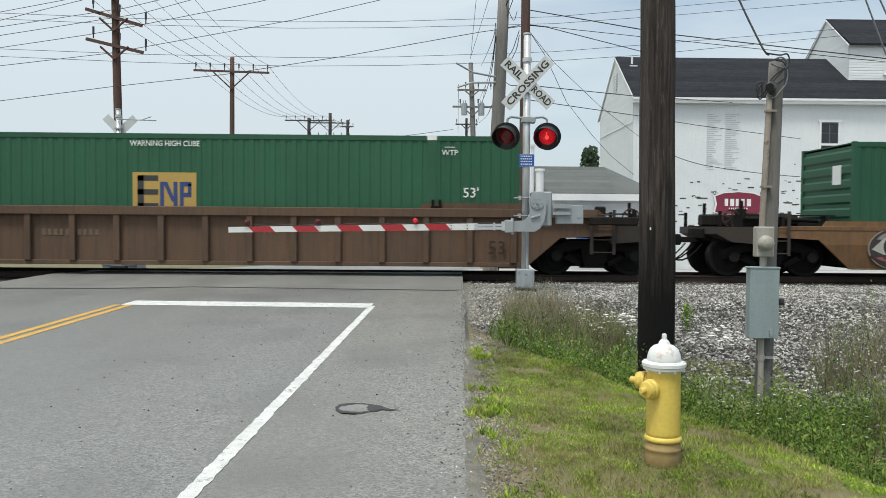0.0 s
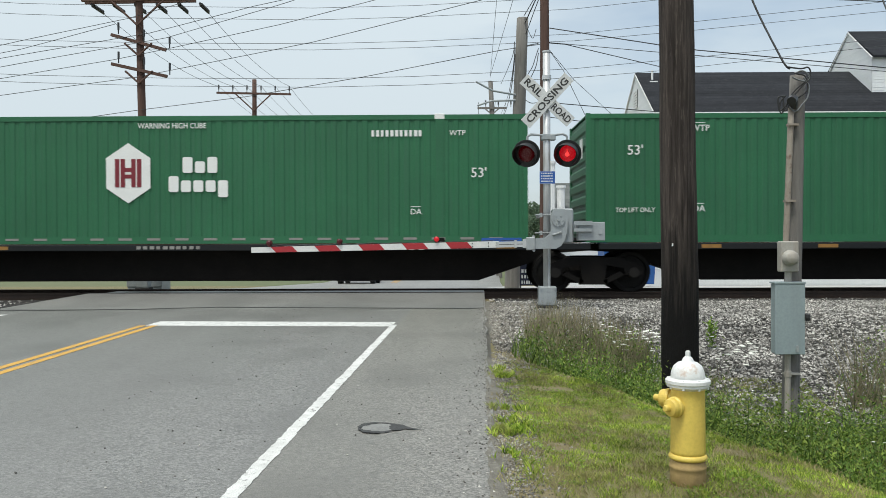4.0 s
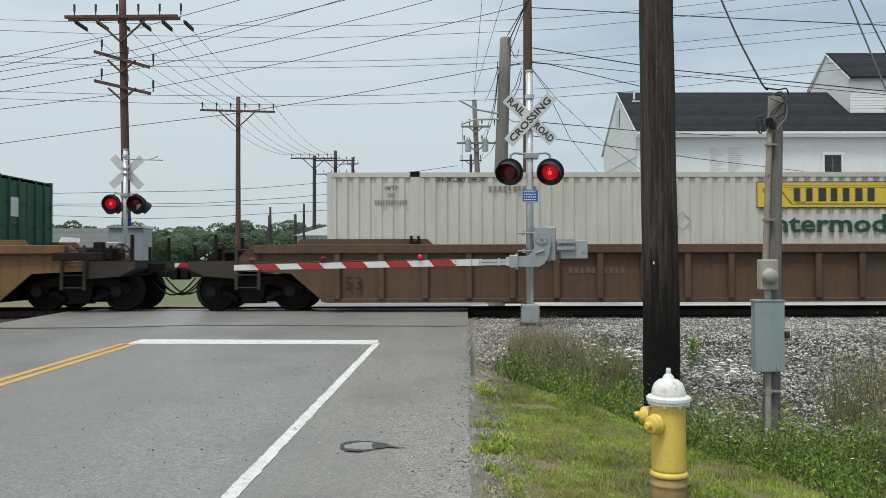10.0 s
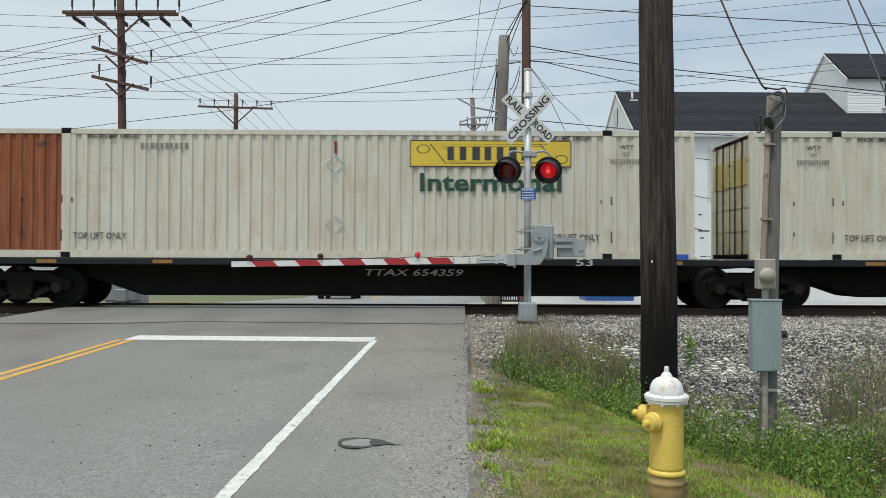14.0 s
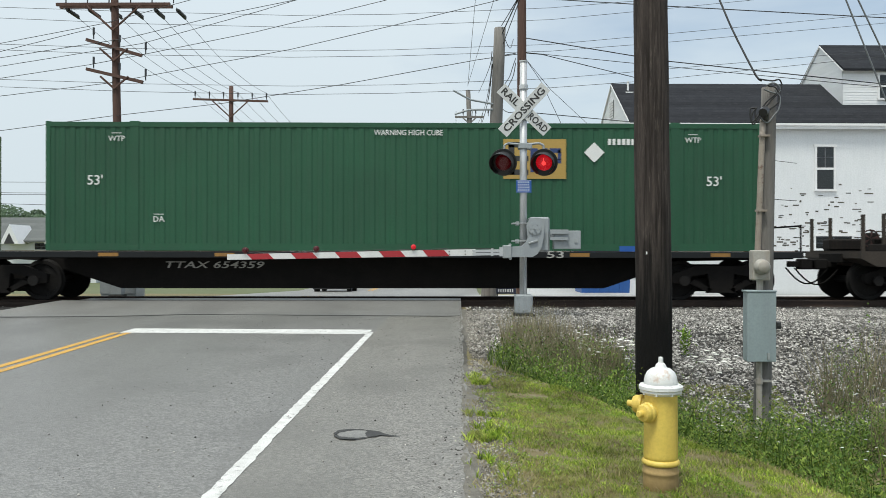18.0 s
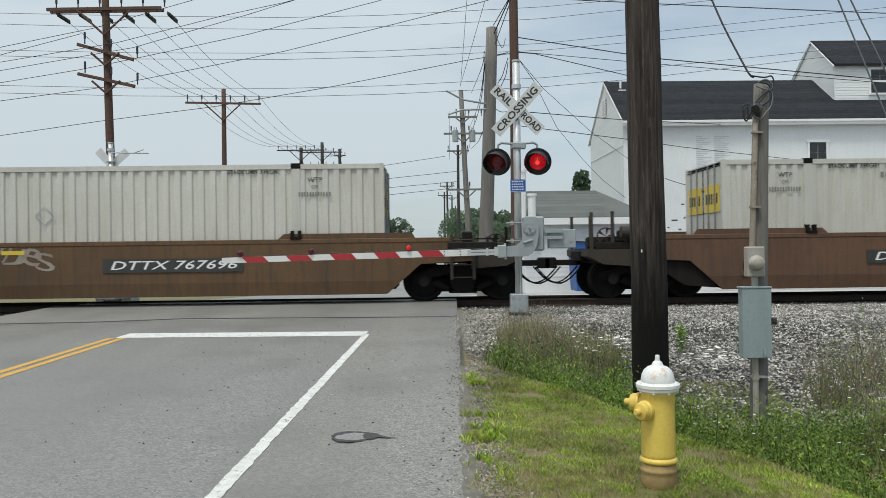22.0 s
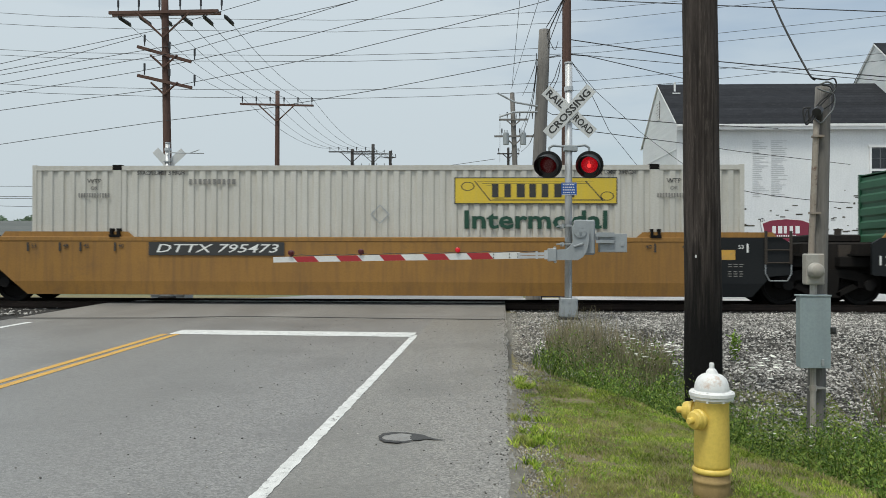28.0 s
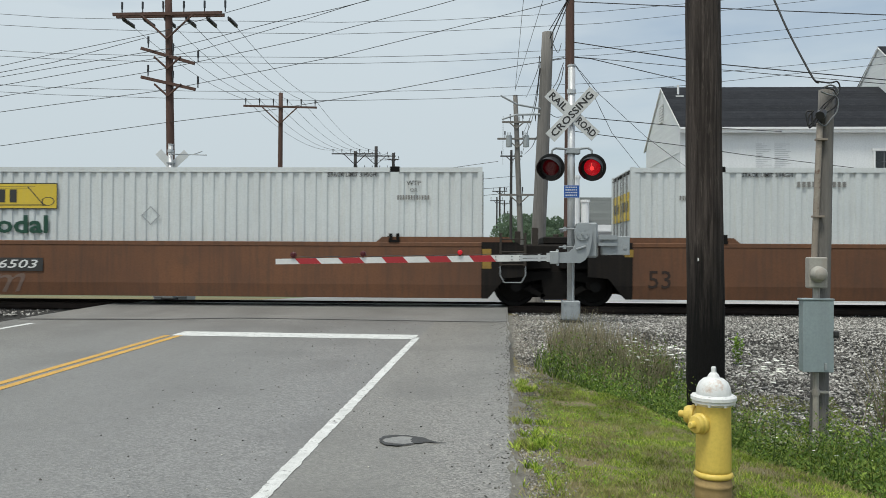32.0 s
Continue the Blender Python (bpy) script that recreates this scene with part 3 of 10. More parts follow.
def build_ground():
    # one sheet to the horizon, fine where the camera is near
    xs = [-2500, -900, -300, -100, -40, -20, -12] + frange(-9.6, 9.6, 0.3) + [12, 20, 40, 100, 300, 900, 2500]
    ys = [-60, -20, -6] + frange(-2, 17.0, 0.3) + [17.2, 17.8, 18.2, 18.4, 21.0, 21.2, 22.4, 23, 24, 25, 30, 45, 80, 200, 600, 1500, 4500]
    g = sheet("ground", xs, ys, lambda x, y: ground_z(x, y) if y < 60 else -1.2, FAR_GROUND, "rough grass and soil beside the road", -0.03)
    me = g.data
    me.materials.append(SOIL)
    me.materials.append(GRAVEL)
    for p in me.polygons:
        c = p.center
        if c.y < 40 and abs(c.x) < 45:
            d = c.x - edge_x(c.y)
            p.material_index = 1
            if 25 > c.y > 11.2 + 0.9 * noise.noise(Vector((c.x, c.y, 3))) - 2.4 * smooth(1.9, 2.9, d) and (d > 0.1 or c.x < -8):
                p.material_index = 2
    # road: one slab from behind the camera to the far side, with its crossing surface
    ry = [-8, 0, 4, 8, 12, 15, 18.6, 20.6, 24, 30, 45, 70, 120, 250]

    def slab_road(name, x0, x1, material, label, lift, y_a, y_b):
        bm = bmesh.new()
        prev = None
        rows = [1.5 + 0.11 * i for i in range(125)] if name == "road_shoulder" else []
        for y in [y_a] + sorted(v for v in ry + rows if y_a < v < y_b) + [y_b]:
            z = road_z(y) + lift
            cur = [bm.verts.new((x0(y), y, z)), bm.verts.new((x1(y), y, z)), bm.verts.new((x1(y), y, z - 0.25)), bm.verts.new((x0(y), y, z - 0.25))]
            if prev:
                for i in range(4):
                    j = (i + 1) % 4
                    bm.faces.new((prev[i], prev[j], cur[j], cur[i]))
            prev = cur
        bmesh.ops.recalc_face_normals(bm, faces=bm.faces)
        return tagged(part(name, bm, material), label, "road", "", "structure")

    fog = lambda y: -0.90 + lean(y)
    left = lambda y: -8.75 + lean(y) * (0.6 if y < 18 else 1)
    rd = slab_road("road", left, fog, ASPHALT, "worn grey asphalt road rising to the crossing", 0.0, -8, 15.35)
    ragged = lambda y: edge_x(y) + (0.045 * noise.noise(Vector((y * 1.5, 5, 2))) + 0.010 * noise.noise(Vector((y * 6.0, 8, 2))) if 1.5 < y < 15.2 else 0)
    slab_road("road_shoulder", fog, ragged, SHOULDER, "lighter patched asphalt shoulder with loose grit", 0.0, -8, 15.35)
    slab_road("road_crossing", left, edge_x, PATCH, "smoother dark asphalt at the level crossing", 0.0, 15.35, 18.82)
    slab_road("road_between_rails", left, edge_x, PATCH, "dark asphalt infill between the rails", -0.035, 19.05, 20.29)
    slab_road("road_far", left, lambda y: 1.0 + lean(y), SHOULDER, "pale asphalt road beyond the tracks", -0.002, 20.5, 250)
    strip("edge_line", [(-1.365, 4.0), (-0.95, 12.85)], 0.102, LINE_W, rd, ragged=0.22)
    strip("edge_line", [(-1.70, -3), (-1.365, 4.0)], 0.102, LINE_W, rd, ragged=0.22)
    strip("stop_bar", [(-4.86, 13.10), (-0.96, 12.92)], 0.56, LINE_W, rd, ragged=0.06)
    for off in (0, 0.19):
        strip("centre_line", [(-5.70 + off, -4), (-4.925 + off, 12.83)], 0.11, LINE_Y, rd)
        strip("centre_line", [(-4.2 + off, 26), (-2.4 + off, 70)], 0.11, LINE_Y, rd)
    strip("edge_line", [(-8.62, 4), (-8.0, 14.4)], 0.13, LINE_W, rd)


def build_track():
    tr = tagged(empty("railway_track"), "single railway track on grey ballast", "railway track", "", "structure")
    for y, nm in ((TRACK_Y - 0.755, "rail"), (TRACK_Y + 0.755, "rail")):
        bm = bmesh.new()
        pts = [(-0.07, -0.17), (0.07, -0.17), (0.07, -0.155), (0.012, -0.13), (0.012, -0.045), (0.036, -0.035), (0.036, -0.006), (0.028, 0), (-0.028, 0), (-0.036, -0.006), (-0.036, -0.035), (-0.012, -0.045), (-0.012, -0.13), (-0.07, -0.155)]
        a = [bm.verts.new((-400, y + p, z)) for p, z in pts]
        b = [bm.verts.new((400, y + p, z)) for p, z in pts]
        for i in range(len(pts)):
            j = (i + 1) % len(pts)
            bm.faces.new((a[i], a[j], b[j], b[i]))
        bmesh.ops.recalc_face_normals(bm, faces=bm.faces)
        part(nm, bm, RAIL, tr)
    me = shared("tie", TIE, lambda bm: box(bm, -0.115, 0.115, -1.3, 1.3, -0.36, -0.165, 0.01))
    x = -30.0
    while x < 30:
        if not -9.5 < x < 0.9:
            t = part("tie", me, TIE, tr)
            t.matrix_basis = pose(x, TRACK_Y, 0.012 * math.sin(x * 9), 0, 0, 1.2 * math.sin(x * 5))
        x += 0.53
    bm = bmesh.new()
    rnd = random.Random(4)
    for x0, x1 in ((-400, -9), (0.7, 400)):
        box(bm, x0, x1, TRACK_Y - 1.9, TRACK_Y + 2.4, -0.40, -0.21)
    part("ballast_bed", bm, GRAVEL, tr)


# ---- the train ----
HC = 8.077  # half the length of a 53 foot container


def corrugated(bm, x0, x1, z0, z1, y, pitch, depth, out):
    """A vertical ribbed panel; out = -1 faces the road."""
    n = max(1, round((x1 - x0) / pitch))
    p = (x1 - x0) / n
    prof = []
    for i in range(n):
        a = x0 + i * p
        prof += [(a, 0), (a + 0.44 * p, 0), (a + 0.53 * p, 1), (a + 0.91 * p, 1)]
    prof.append((x1, 0))
    lo = [bm.verts.new((x, y - out * depth * d, z0)) for x, d in prof]
    hi = [bm.verts.new((x, y - out * depth * d, z1)) for x, d in prof]
    for i in range(len(prof) - 1):
        q = (lo[i], lo[i + 1], hi[i + 1], hi[i])
        bm.faces.new(q if out < 0 else q[::-1])


def container(kind, label, s, z, paint, flip=False, seed=0, logo=None, dia=None, rust_end=False, smooth_side=False):
    """A 53 foot container: corrugated sides, rails, posts, lift castings, doors at the ends, markings."""
    ob = empty("shipping_container")
    tagged(ob, label, "container", "containers on the train")
    W, H = 1.295, 2.90
    pitch = 0.262 if kind == "intermodal" else 0.235
    depth = 0.036 if kind == "intermodal" else 0.015
    deck = z > 1
    inner = HC - 1.98

    for sgn in (-1, 1):
        if smooth_side:
            def flat(bm, sgn=sgn):
                box(bm, -HC + 0.06, HC - 0.06, sgn * (W - 0.03) - 0.012, sgn * (W - 0.03) + 0.012, 0.16, H - 0.14)
            part("side_panel", shared(("side_panel", "flat", sgn), paint, flat), paint, ob)
            for x in (-HC + 0.19, -inner - 0.55, inner + 0.55, HC - 0.19):
                part("cover_strip", shared(("cover_strip", sgn), RAIL_PALE, lambda bm, sgn=sgn: box(bm, -0.085, 0.085, sgn * (W - 0.018), sgn * (W - 0.004), 0.16, H - 0.22)), RAIL_PALE, ob)\
                    .location.x = x
            for i in range(12):
                x = -inner + 0.25 + i * 1.14
                if abs(x) < HC - 0.2:
                    def batten(bm, sgn=sgn):
                        box(bm, -0.035, 0.035, sgn * (W - 0.016), sgn * (W - 0.002), 0.16, H - 0.22)
                    part("batten", shared(("batten", sgn), paint, batten), paint, ob).location.x = x
                    if sgn < 0:
                        rv = part("rivet_row", shared("rivet_row", STEEL_DARK, lambda bm: [box(bm, -0.022, 0.004, -W - 0.002, -W + 0.004, 0.2 + j * 0.07, 0.225 + j * 0.07) for j in range(35)]), STEEL_DARK, ob)
                        rv.location.x = x
                        tagged(rv, kind="stuff")
        else:
            spans = [(-HC + 0.09, -inner - 0.09), (-inner + 0.09, inner - 0.09), (inner + 0.09, HC - 0.09)]
            for i, (a, b) in enumerate(spans):
                m = RUST if (rust_end and i == 0) else paint
                part("side_panel", shared(("side_panel", i, sgn, pitch), m, lambda bm, a=a, b=b, sgn=sgn: corrugated(bm, a, b, 0.15, H - 0.11, sgn * (W - 0.012), pitch, depth, sgn)), m, ob)
        rail = RAIL_GREY if smooth_side else paint
        part("top_rail", shared(("top_rail", sgn, smooth_side), rail, lambda bm, sgn=sgn: box(bm, -HC, HC, sgn * W - (0.0 if sgn > 0 else -0.0) - (0.09 if sgn > 0 else 0), sgn * W + (0.09 if sgn < 0 else 0), H - (0.22 if smooth_side else 0.12), H - 0.012)), rail, ob)
        part("bottom_rail", shared(("bottom_rail", sgn), paint, lambda bm, sgn=sgn: box(bm, -HC, HC, min(sgn * W, sgn * (W - 0.07)), max(sgn * W, sgn * (W - 0.07)), 0.0, 0.16)), paint, ob)
        for x in (-HC + 0.05, HC - 0.05):
            part("corner_post", shared(("corner_post", sgn), paint, lambda bm, sgn=sgn: box(bm, -0.05, 0.05, sgn * (W - 0.05) - 0.052, sgn * (W - 0.05) + 0.052, 0.0, H)), paint, ob).location.x = x
        for x in (-inner, inner):
            part("lift_post", shared(("lift_post", sgn), paint, lambda bm, sgn=sgn: box(bm, -0.095, 0.095, sgn * (W - 0.05) - 0.053, sgn * (W - 0.05) + 0.053, 0.0, H - 0.005)), paint, ob).location.x = x
            for zz in (0.0, H - 0.115):
                cm = WHITE_TXT if kind in ("hub", "emp") and zz > 1 and not (kind == "emp" and deck) else (paint if kind == "emp" and deck else STEEL_DARK)

                def casting(bm, sgn=sgn):
                    box(bm, -0.11, 0.11, min(sgn * 1.17, sgn * 1.303), max(sgn * 1.17, sgn * 1.303), 0, 0.125, 0.008)
                part("corner_casting", shared(("corner_casting", sgn), cm, casting), cm, ob).location = (x, 0, zz)
    part("roof", shared("roof", paint, lambda bm: box(bm, -HC + 0.02, HC - 0.02, -W + 0.02, W - 0.02, H - 0.045, H - 0.02)), paint, ob)
    part("floor", shared("floor", STEEL_DARK, lambda bm: box(bm, -HC + 0.02, HC - 0.02, -W + 0.06, W - 0.06, 0.04, 0.12)), STEEL_DARK, ob)
    for e in (-1, 1):
        if e < 0 and kind != "intermodal":
            def front(bm):
                prof = [(0.10, 0.02)]
                for j in range(8):
                    z0 = 0.16 + j * 0.332
                    prof += [(z0, 0.02), (z0 + 0.05, 0.055), (z0 + 0.20, 0.055), (z0 + 0.25, 0.02)]
                prof.append((H - 0.09, 0.02))
                a = [bm.verts.new((-HC + 0.06 - d2, -1.2, z0)) for z0, d2 in prof]
                b = [bm.verts.new((-HC + 0.06 - d2, 1.2, z0)) for z0, d2 in prof]
                for q in range(len(prof) - 1):
                    bm.faces.new((a[q], a[q + 1], b[q + 1], b[q]))
            part("front_wall", shared("front_wall", paint, front), paint, ob, "horizontally ribbed front wall")
            continue
        for yy in (-0.62, 0.62):
            def leaf(bm, e=e):
                for j in range(5):
                    z0 = 0.12 + j * 0.54
                    box(bm, min(e * (HC - 0.05), e * (HC - 0.012)), max(e * (HC - 0.05), e * (HC - 0.012)), -0.60, 0.60, z0, z0 + 0.50)
                box(bm, min(e * (HC - 0.07), e * (HC - 0.03)), max(e * (HC - 0.07), e * (HC - 0.03)), -0.61, 0.61, 0.08, H - 0.10)
            dm = DOOR_STAINED if kind == "intermodal" and deck else paint
            part("door", shared(("door", e), dm, leaf), dm, ob).location.y = yy
            for dy in (-0.22, 0.22):
                part("lock_rod", shared(("lock_rod", e, kind == "intermodal", deck), paint if kind != "intermodal" else STEEL_DARK if deck else RAIL_GREY, lambda bm, e=e: rod(bm, (e * (HC + 0.012), 0, 0.06), (e * (HC + 0.012), 0, H - 0.06), 0.018, 6)), SILVER, ob).location.y = yy + dy
        if kind == "intermodal":
            for yy, w in ((-1.215, 0.012), (0.0, 0.016), (1.215, 0.012)):
                part("door_gasket", shared(("door_gasket", e, w), STEEL_DARK, lambda bm: box(bm, min(e * (HC - 0.02), e * (HC - 0.002)), max(e * (HC - 0.02), e * (HC - 0.002)), -w, w, 0.10, H - 0.11)), STEEL_DARK, ob).location.y = yy
            part("end_panel_edge", shared(("end_panel_edge", e), STEEL_DARK, lambda bm: (box(bm, min(e * (HC - 0.02), e * (HC - 0.003)), max(e * (HC - 0.02), e * (HC - 0.003)), -1.18, 1.18, 0.08, 0.11), box(bm, min(e * (HC - 0.02), e * (HC - 0.003)), max(e * (HC - 0.02), e * (HC - 0.003)), -1.18, 1.18, H - 0.135, H - 0.11))), STEEL_DARK, ob)
    # markings on the side that faces the road
    yf = -W - 0.003
    g = WHITE_TXT
    d = -1 if flip else 1
    if kind in ("hub", "emp"):
        high = kind == "emp" and deck and seed != 17
        for x in (-HC + 1.10, HC - 1.10):
            text("marking", "53'", 0.31, x, yf, 2.06 if high else 1.57 if deck else 1.61, g, ob)
        for x in (-HC + 2.55, HC - 2.55) if high else (-HC + 1.58, HC - 1.58):
            text("marking", "WTP", 0.20 if high else 0.17, x, yf, 2.55 if high else 2.51 if kind == "emp" else 2.47, g, ob)
            if kind == "emp":
                part("overline", shared("overline", g, lambda bm: box(bm, -0.11, 0.11, -0.003, 0, 0.76, 0.775)), g, ob).location = (x, yf, (2.55 if high else 2.51) - 0.64)
        text("marking", "WARNING HIGH CUBE", 0.175, 0.05 if seed != 1 else 0.13, yf, 2.66, g, ob, width=1.55)
        words = {2: "HGIU 509375", 3: "EMHU 272361", 6: "EMHU 654088", 7: "HGIU 506511", 9: "EMHU 275685", 11: "HGIU 644303"}.get(seed)
        nx = HC - 1.10 if high else HC - 2.93 if flip or seed in (4, 11) else -HC + 2.90
        if words:
            text("number", words, 0.19, nx, yf, 2.50 if kind == "emp" else 2.45, g, ob, width=1.17)
        else:
            bars("number", nx, yf, 2.47, 1.17, 0.14, 11, g, ob, seed)
        if high:
            for x in (-HC + 1.10, HC - 1.10):
                text("marking", "TOP LIFT ONLY", 0.15, x, yf, 0.72, g, ob, width=0.88)
        if deck:
            for x in (-HC + 2.52, HC - 2.52):
                text("marking", "DA", 0.20 if high else 0.18, x, yf, 0.75 if high else 0.70, g, ob)
                part("overline", shared("overline", g, lambda bm: box(bm, -0.11, 0.11, -0.003, 0, 0.76, 0.775)), g, ob).location = (x, yf, 0.10 if high else 0.05)
    if kind == "hub":
        cx, cz = -0.95, 1.64 if z < 1 else 1.60
        def hexa(bm):
            slab(bm, [(0.58 * math.sin(math.pi / 3 * i), 0.68 * math.cos(math.pi / 3 * i)) for i in range(6)], -0.004, 0)
        part("logo_plate", shared("logo_plate", WHITE_TXT, hexa), WHITE_TXT, ob, "white hexagon badge").location = (cx, yf + 0.002, cz)
        def hshape(bm):
            for x0 in (-0.30, -0.17, 0.07, 0.20):
                box(bm, x0, x0 + 0.10, -0.005, 0, -0.32, 0.32)
            box(bm, -0.07, 0.07, -0.005, 0, 0.03, 0.12)
            box(bm, -0.07, 0.07, -0.005, 0, -0.12, -0.03)
        part("logo_mark", shared("logo_mark", MAROON, hshape), MAROON, ob).location = (cx, yf - 0.003, cz)
        if z > 1:
            for i in range(24):
                part("reflector_strip", shared("reflector_strip", DIM_TXT, lambda bm: box(bm, -0.15, 0.15, -0.003, 0, -0.025, 0.025)), DIM_TXT, ob).location = (-HC + 0.6 + i * 0.645, yf, 0.10)
        for row, n, x0 in ((0.20, 3, -0.27), (-0.23, 5, -0.59)):
            for i in range(n):
                tall = i == 0 or (n == 3 and i == 2)
                drop = n == 5 and i == 4
                lo, hi = -0.27 if drop else -0.15, 0.21 if tall else 0.11
                part("logo_letter", shared(("logo_letter", tall, drop), WHITE_TXT, lambda bm: slab(bm, [(-0.112, lo + 0.03), (-0.082, lo), (0.082, lo), (0.112, lo + 0.03), (0.112, hi - 0.03), (0.082, hi), (-0.082, hi), (-0.112, hi - 0.03)], -0.004, 0)), WHITE_TXT, ob).location = (cx + 1.62 + x0 + i * 0.28, yf + 0.001, cz - 0.05 + row)
    if kind == "emp":
        cx = logo
        cz = 2.08 if z > 1 or logo < -1 else 1.57 if seed == 1 else 1.65
        part("logo_plate", shared("logo_plate_gold", GOLD_SIGN, lambda bm: box(bm, -0.71, 0.71, -0.004, 0, -0.45, 0.45)), GOLD_SIGN, ob, "gold square badge").location = (cx, yf + 0.002, cz)
        def e_shape(bm):
            box(bm, -0.60, -0.46, -0.004, 0, -0.36, 0.38)
            for z0 in (-0.36, -0.05, 0.26):
                box(bm, -0.60, -0.14, -0.004, 0, z0, z0 + 0.12)
        part("logo_mark", shared("logo_mark_e", BLACK_TXT, e_shape), BLACK_TXT, ob).location = (cx, yf - 0.002, cz)
        def mp_shape(bm):
            for x0 in (-0.10, 0.20, 0.34):
                box(bm, x0, x0 + 0.09, -0.004, 0, -0.30, 0.24)
            slab(bm, [(-0.04, 0.24), (0.06, 0.24), (0.25, -0.2), (0.16, -0.2)], -0.005, 0)
            box(bm, 0.43, 0.60, -0.004, 0, 0.14, 0.24)
            box(bm, 0.43, 0.60, -0.004, 0, -0.10, 0.0)
            box(bm, 0.52, 0.60, -0.004, 0, -0.02, 0.2)
        part("logo_mark", shared("logo_mark_mp", NAVY, mp_shape), NAVY, ob).location = (cx, yf - 0.002, cz)
        if dia is None:
            dia = cx + 1.35
        part("diamond_placard", shared("diamond_placard", WHITE_TXT, lambda bm: slab(bm, [(0, 0.23), (0.23, 0), (0, -0.23), (-0.23, 0)], -0.004, 0)), WHITE_TXT, ob).location = (dia, yf, cz + 0.15 if deck else 1.85)
    if kind == "intermodal":
        cx = 3.45 if not flip else -3.5
        pz = {12: 2.20, 26: 2.31, 30: 2.22}.get(seed, 2.37)
        part("logo_plate", shared("logo_plate_y", YELLOW_SIGN, lambda bm: box(bm, -1.80, 1.80, -0.005, 0, -0.29, 0.29)), YELLOW_SIGN, ob, "yellow name panel with black border").location = (cx, yf + 0.001, pz)
        def border(bm):
            for z0 in (-0.30, 0.28):
                box(bm, -1.82, 1.82, -0.006, 0, z0, z0 + 0.02)
            for x0 in (-1.82, 1.80):
                box(bm, x0, x0 + 0.02, -0.006, 0, -0.30, 0.30)
            for k in (0.0, 0.05, 0.10, 0.15):
                box(bm, -1.30 + 2 * k, 1.30 - 2 * k if k < 0.1 else -0.95, -0.0055, 0, 0.21 - k, 0.217 - k)
                box(bm, -1.02 + k, 1.55 - k if k < 0.1 else -0.70, -0.0055, 0, -0.225 + k * 0.5, -0.218 + k * 0.5)
            slab(bm, [(-1.38, 0.22), (-1.35, 0.22), (-1.0, -0.22), (-1.03, -0.22)], -0.0056, 0)
            slab(bm, [(1.10, 0.22), (1.13, 0.22), (1.52, -0.22), (1.49, -0.22)], -0.0056, 0)
            for sx, sz in ((-1.52, 0.10), (1.60, -0.12)):
                for a in range(10):
                    t0, t1 = a * 0.628, (a + 1) * 0.628
                    slab(bm, [(sx + r * 1.2 * math.cos(t), sz + r * 0.8 * math.sin(t)) for r, t in ((0.13, t0), (0.13, t1), (0.11, t1), (0.11, t0))], -0.0056, 0)
        part("logo_border", shared("logo_border", BLACK_TXT, border), BLACK_TXT, ob).location = (cx, yf, pz)
        bars("logo_wordmark", cx, yf - 0.004, pz, 1.95, 0.30, 7, BLACK_TXT, ob, 3)
        if not smooth_side:
            text("marking", "Intermodal", 0.56, cx, yf - 0.006, pz - 0.67, GREEN_TXT, ob, width=3.2, bold=0.014)
        for x in (-HC + 3.0, HC - 2.95):
            text("marking", "STACK TWO HIGH ONLY" if smooth_side else "STACK LIMIT 3 HIGH", 0.14, x, yf, 2.55 if smooth_side else 2.72, BLACK_TXT, ob, width=1.1)
        for x in (-HC + 1.45, HC - 1.55):
            text("marking", "WTP", 0.15, x, yf, 2.53, BLACK_TXT, ob)
            if not (rust_end and x < 0):
                text("marking", "OR", 0.12, x, yf, 2.37, DIM_BLACK, ob)
                bars("marking", x, yf, 2.21, 0.74, 0.10, 12, DIM_BLACK, ob, 5)
        for e in (-1, 1):
            for dx, z0, z1 in ((1.0, 1.22, 1.32), (1.0, 0.52, 0.62), (1.89, 1.22, 1.40), (1.89, 0.36, 0.62), (2.12, 1.24, 1.34)):
                part("tie_slot", shared(("tie_slot", round(z1 - z0, 2)), STEEL_DARK, lambda bm: box(bm, -0.014, 0.014, -0.004, 0, z0 - z1, 0)), STEEL_DARK, ob).location = (e * (HC - dx), yf, z1)
        if seed in (8, 18):
            text("number", "JBHU 290821" if seed == 8 else "JBHU 223291", 0.15, -HC + 4.2, yf, 2.52, DIM_BLACK, ob, width=1.12)
        else:
            bars("number", -HC + 4.2, yf, 2.52, 1.1, 0.12, 10, DIM_BLACK, ob, seed)
        if z > 1:
            for x in (-HC + 2.75, HC - 2.75):
                text("marking", "TOP LIFT ONLY", 0.20, x, yf, 0.48, BLACK_TXT, ob, width=1.2)
        def placard(bm):
            pts = [(0, 0.22), (0.22, 0), (0, -0.22), (-0.22, 0)]
            for (a, b), (c, e2) in zip(pts, pts[1:] + pts[:1]):
                slab(bm, [(a, b), (c, e2), (c * 0.86, e2 * 0.86), (a * 0.86, b * 0.86)], -0.004, 0)
        part("diamond_placard", shared("diamond_frame", SILVER, placard), SILVER, ob).location = (cx - 3.5 if not flip else cx + 4.0, yf, 2.10 if deck else 1.78)
        if deck:
            part("diamond_placard", shared("diamond_frame", SILVER, placard), SILVER, ob).location = (cx - 3.5, yf, 0.74)
            part("red_mark", shared("red_mark", MAROON, lambda bm: box(bm, -0.03, 0.03, -0.003, 0, 2.36, 2.64)), MAROON, ob).location = (cx - 3.5, yf, 0)
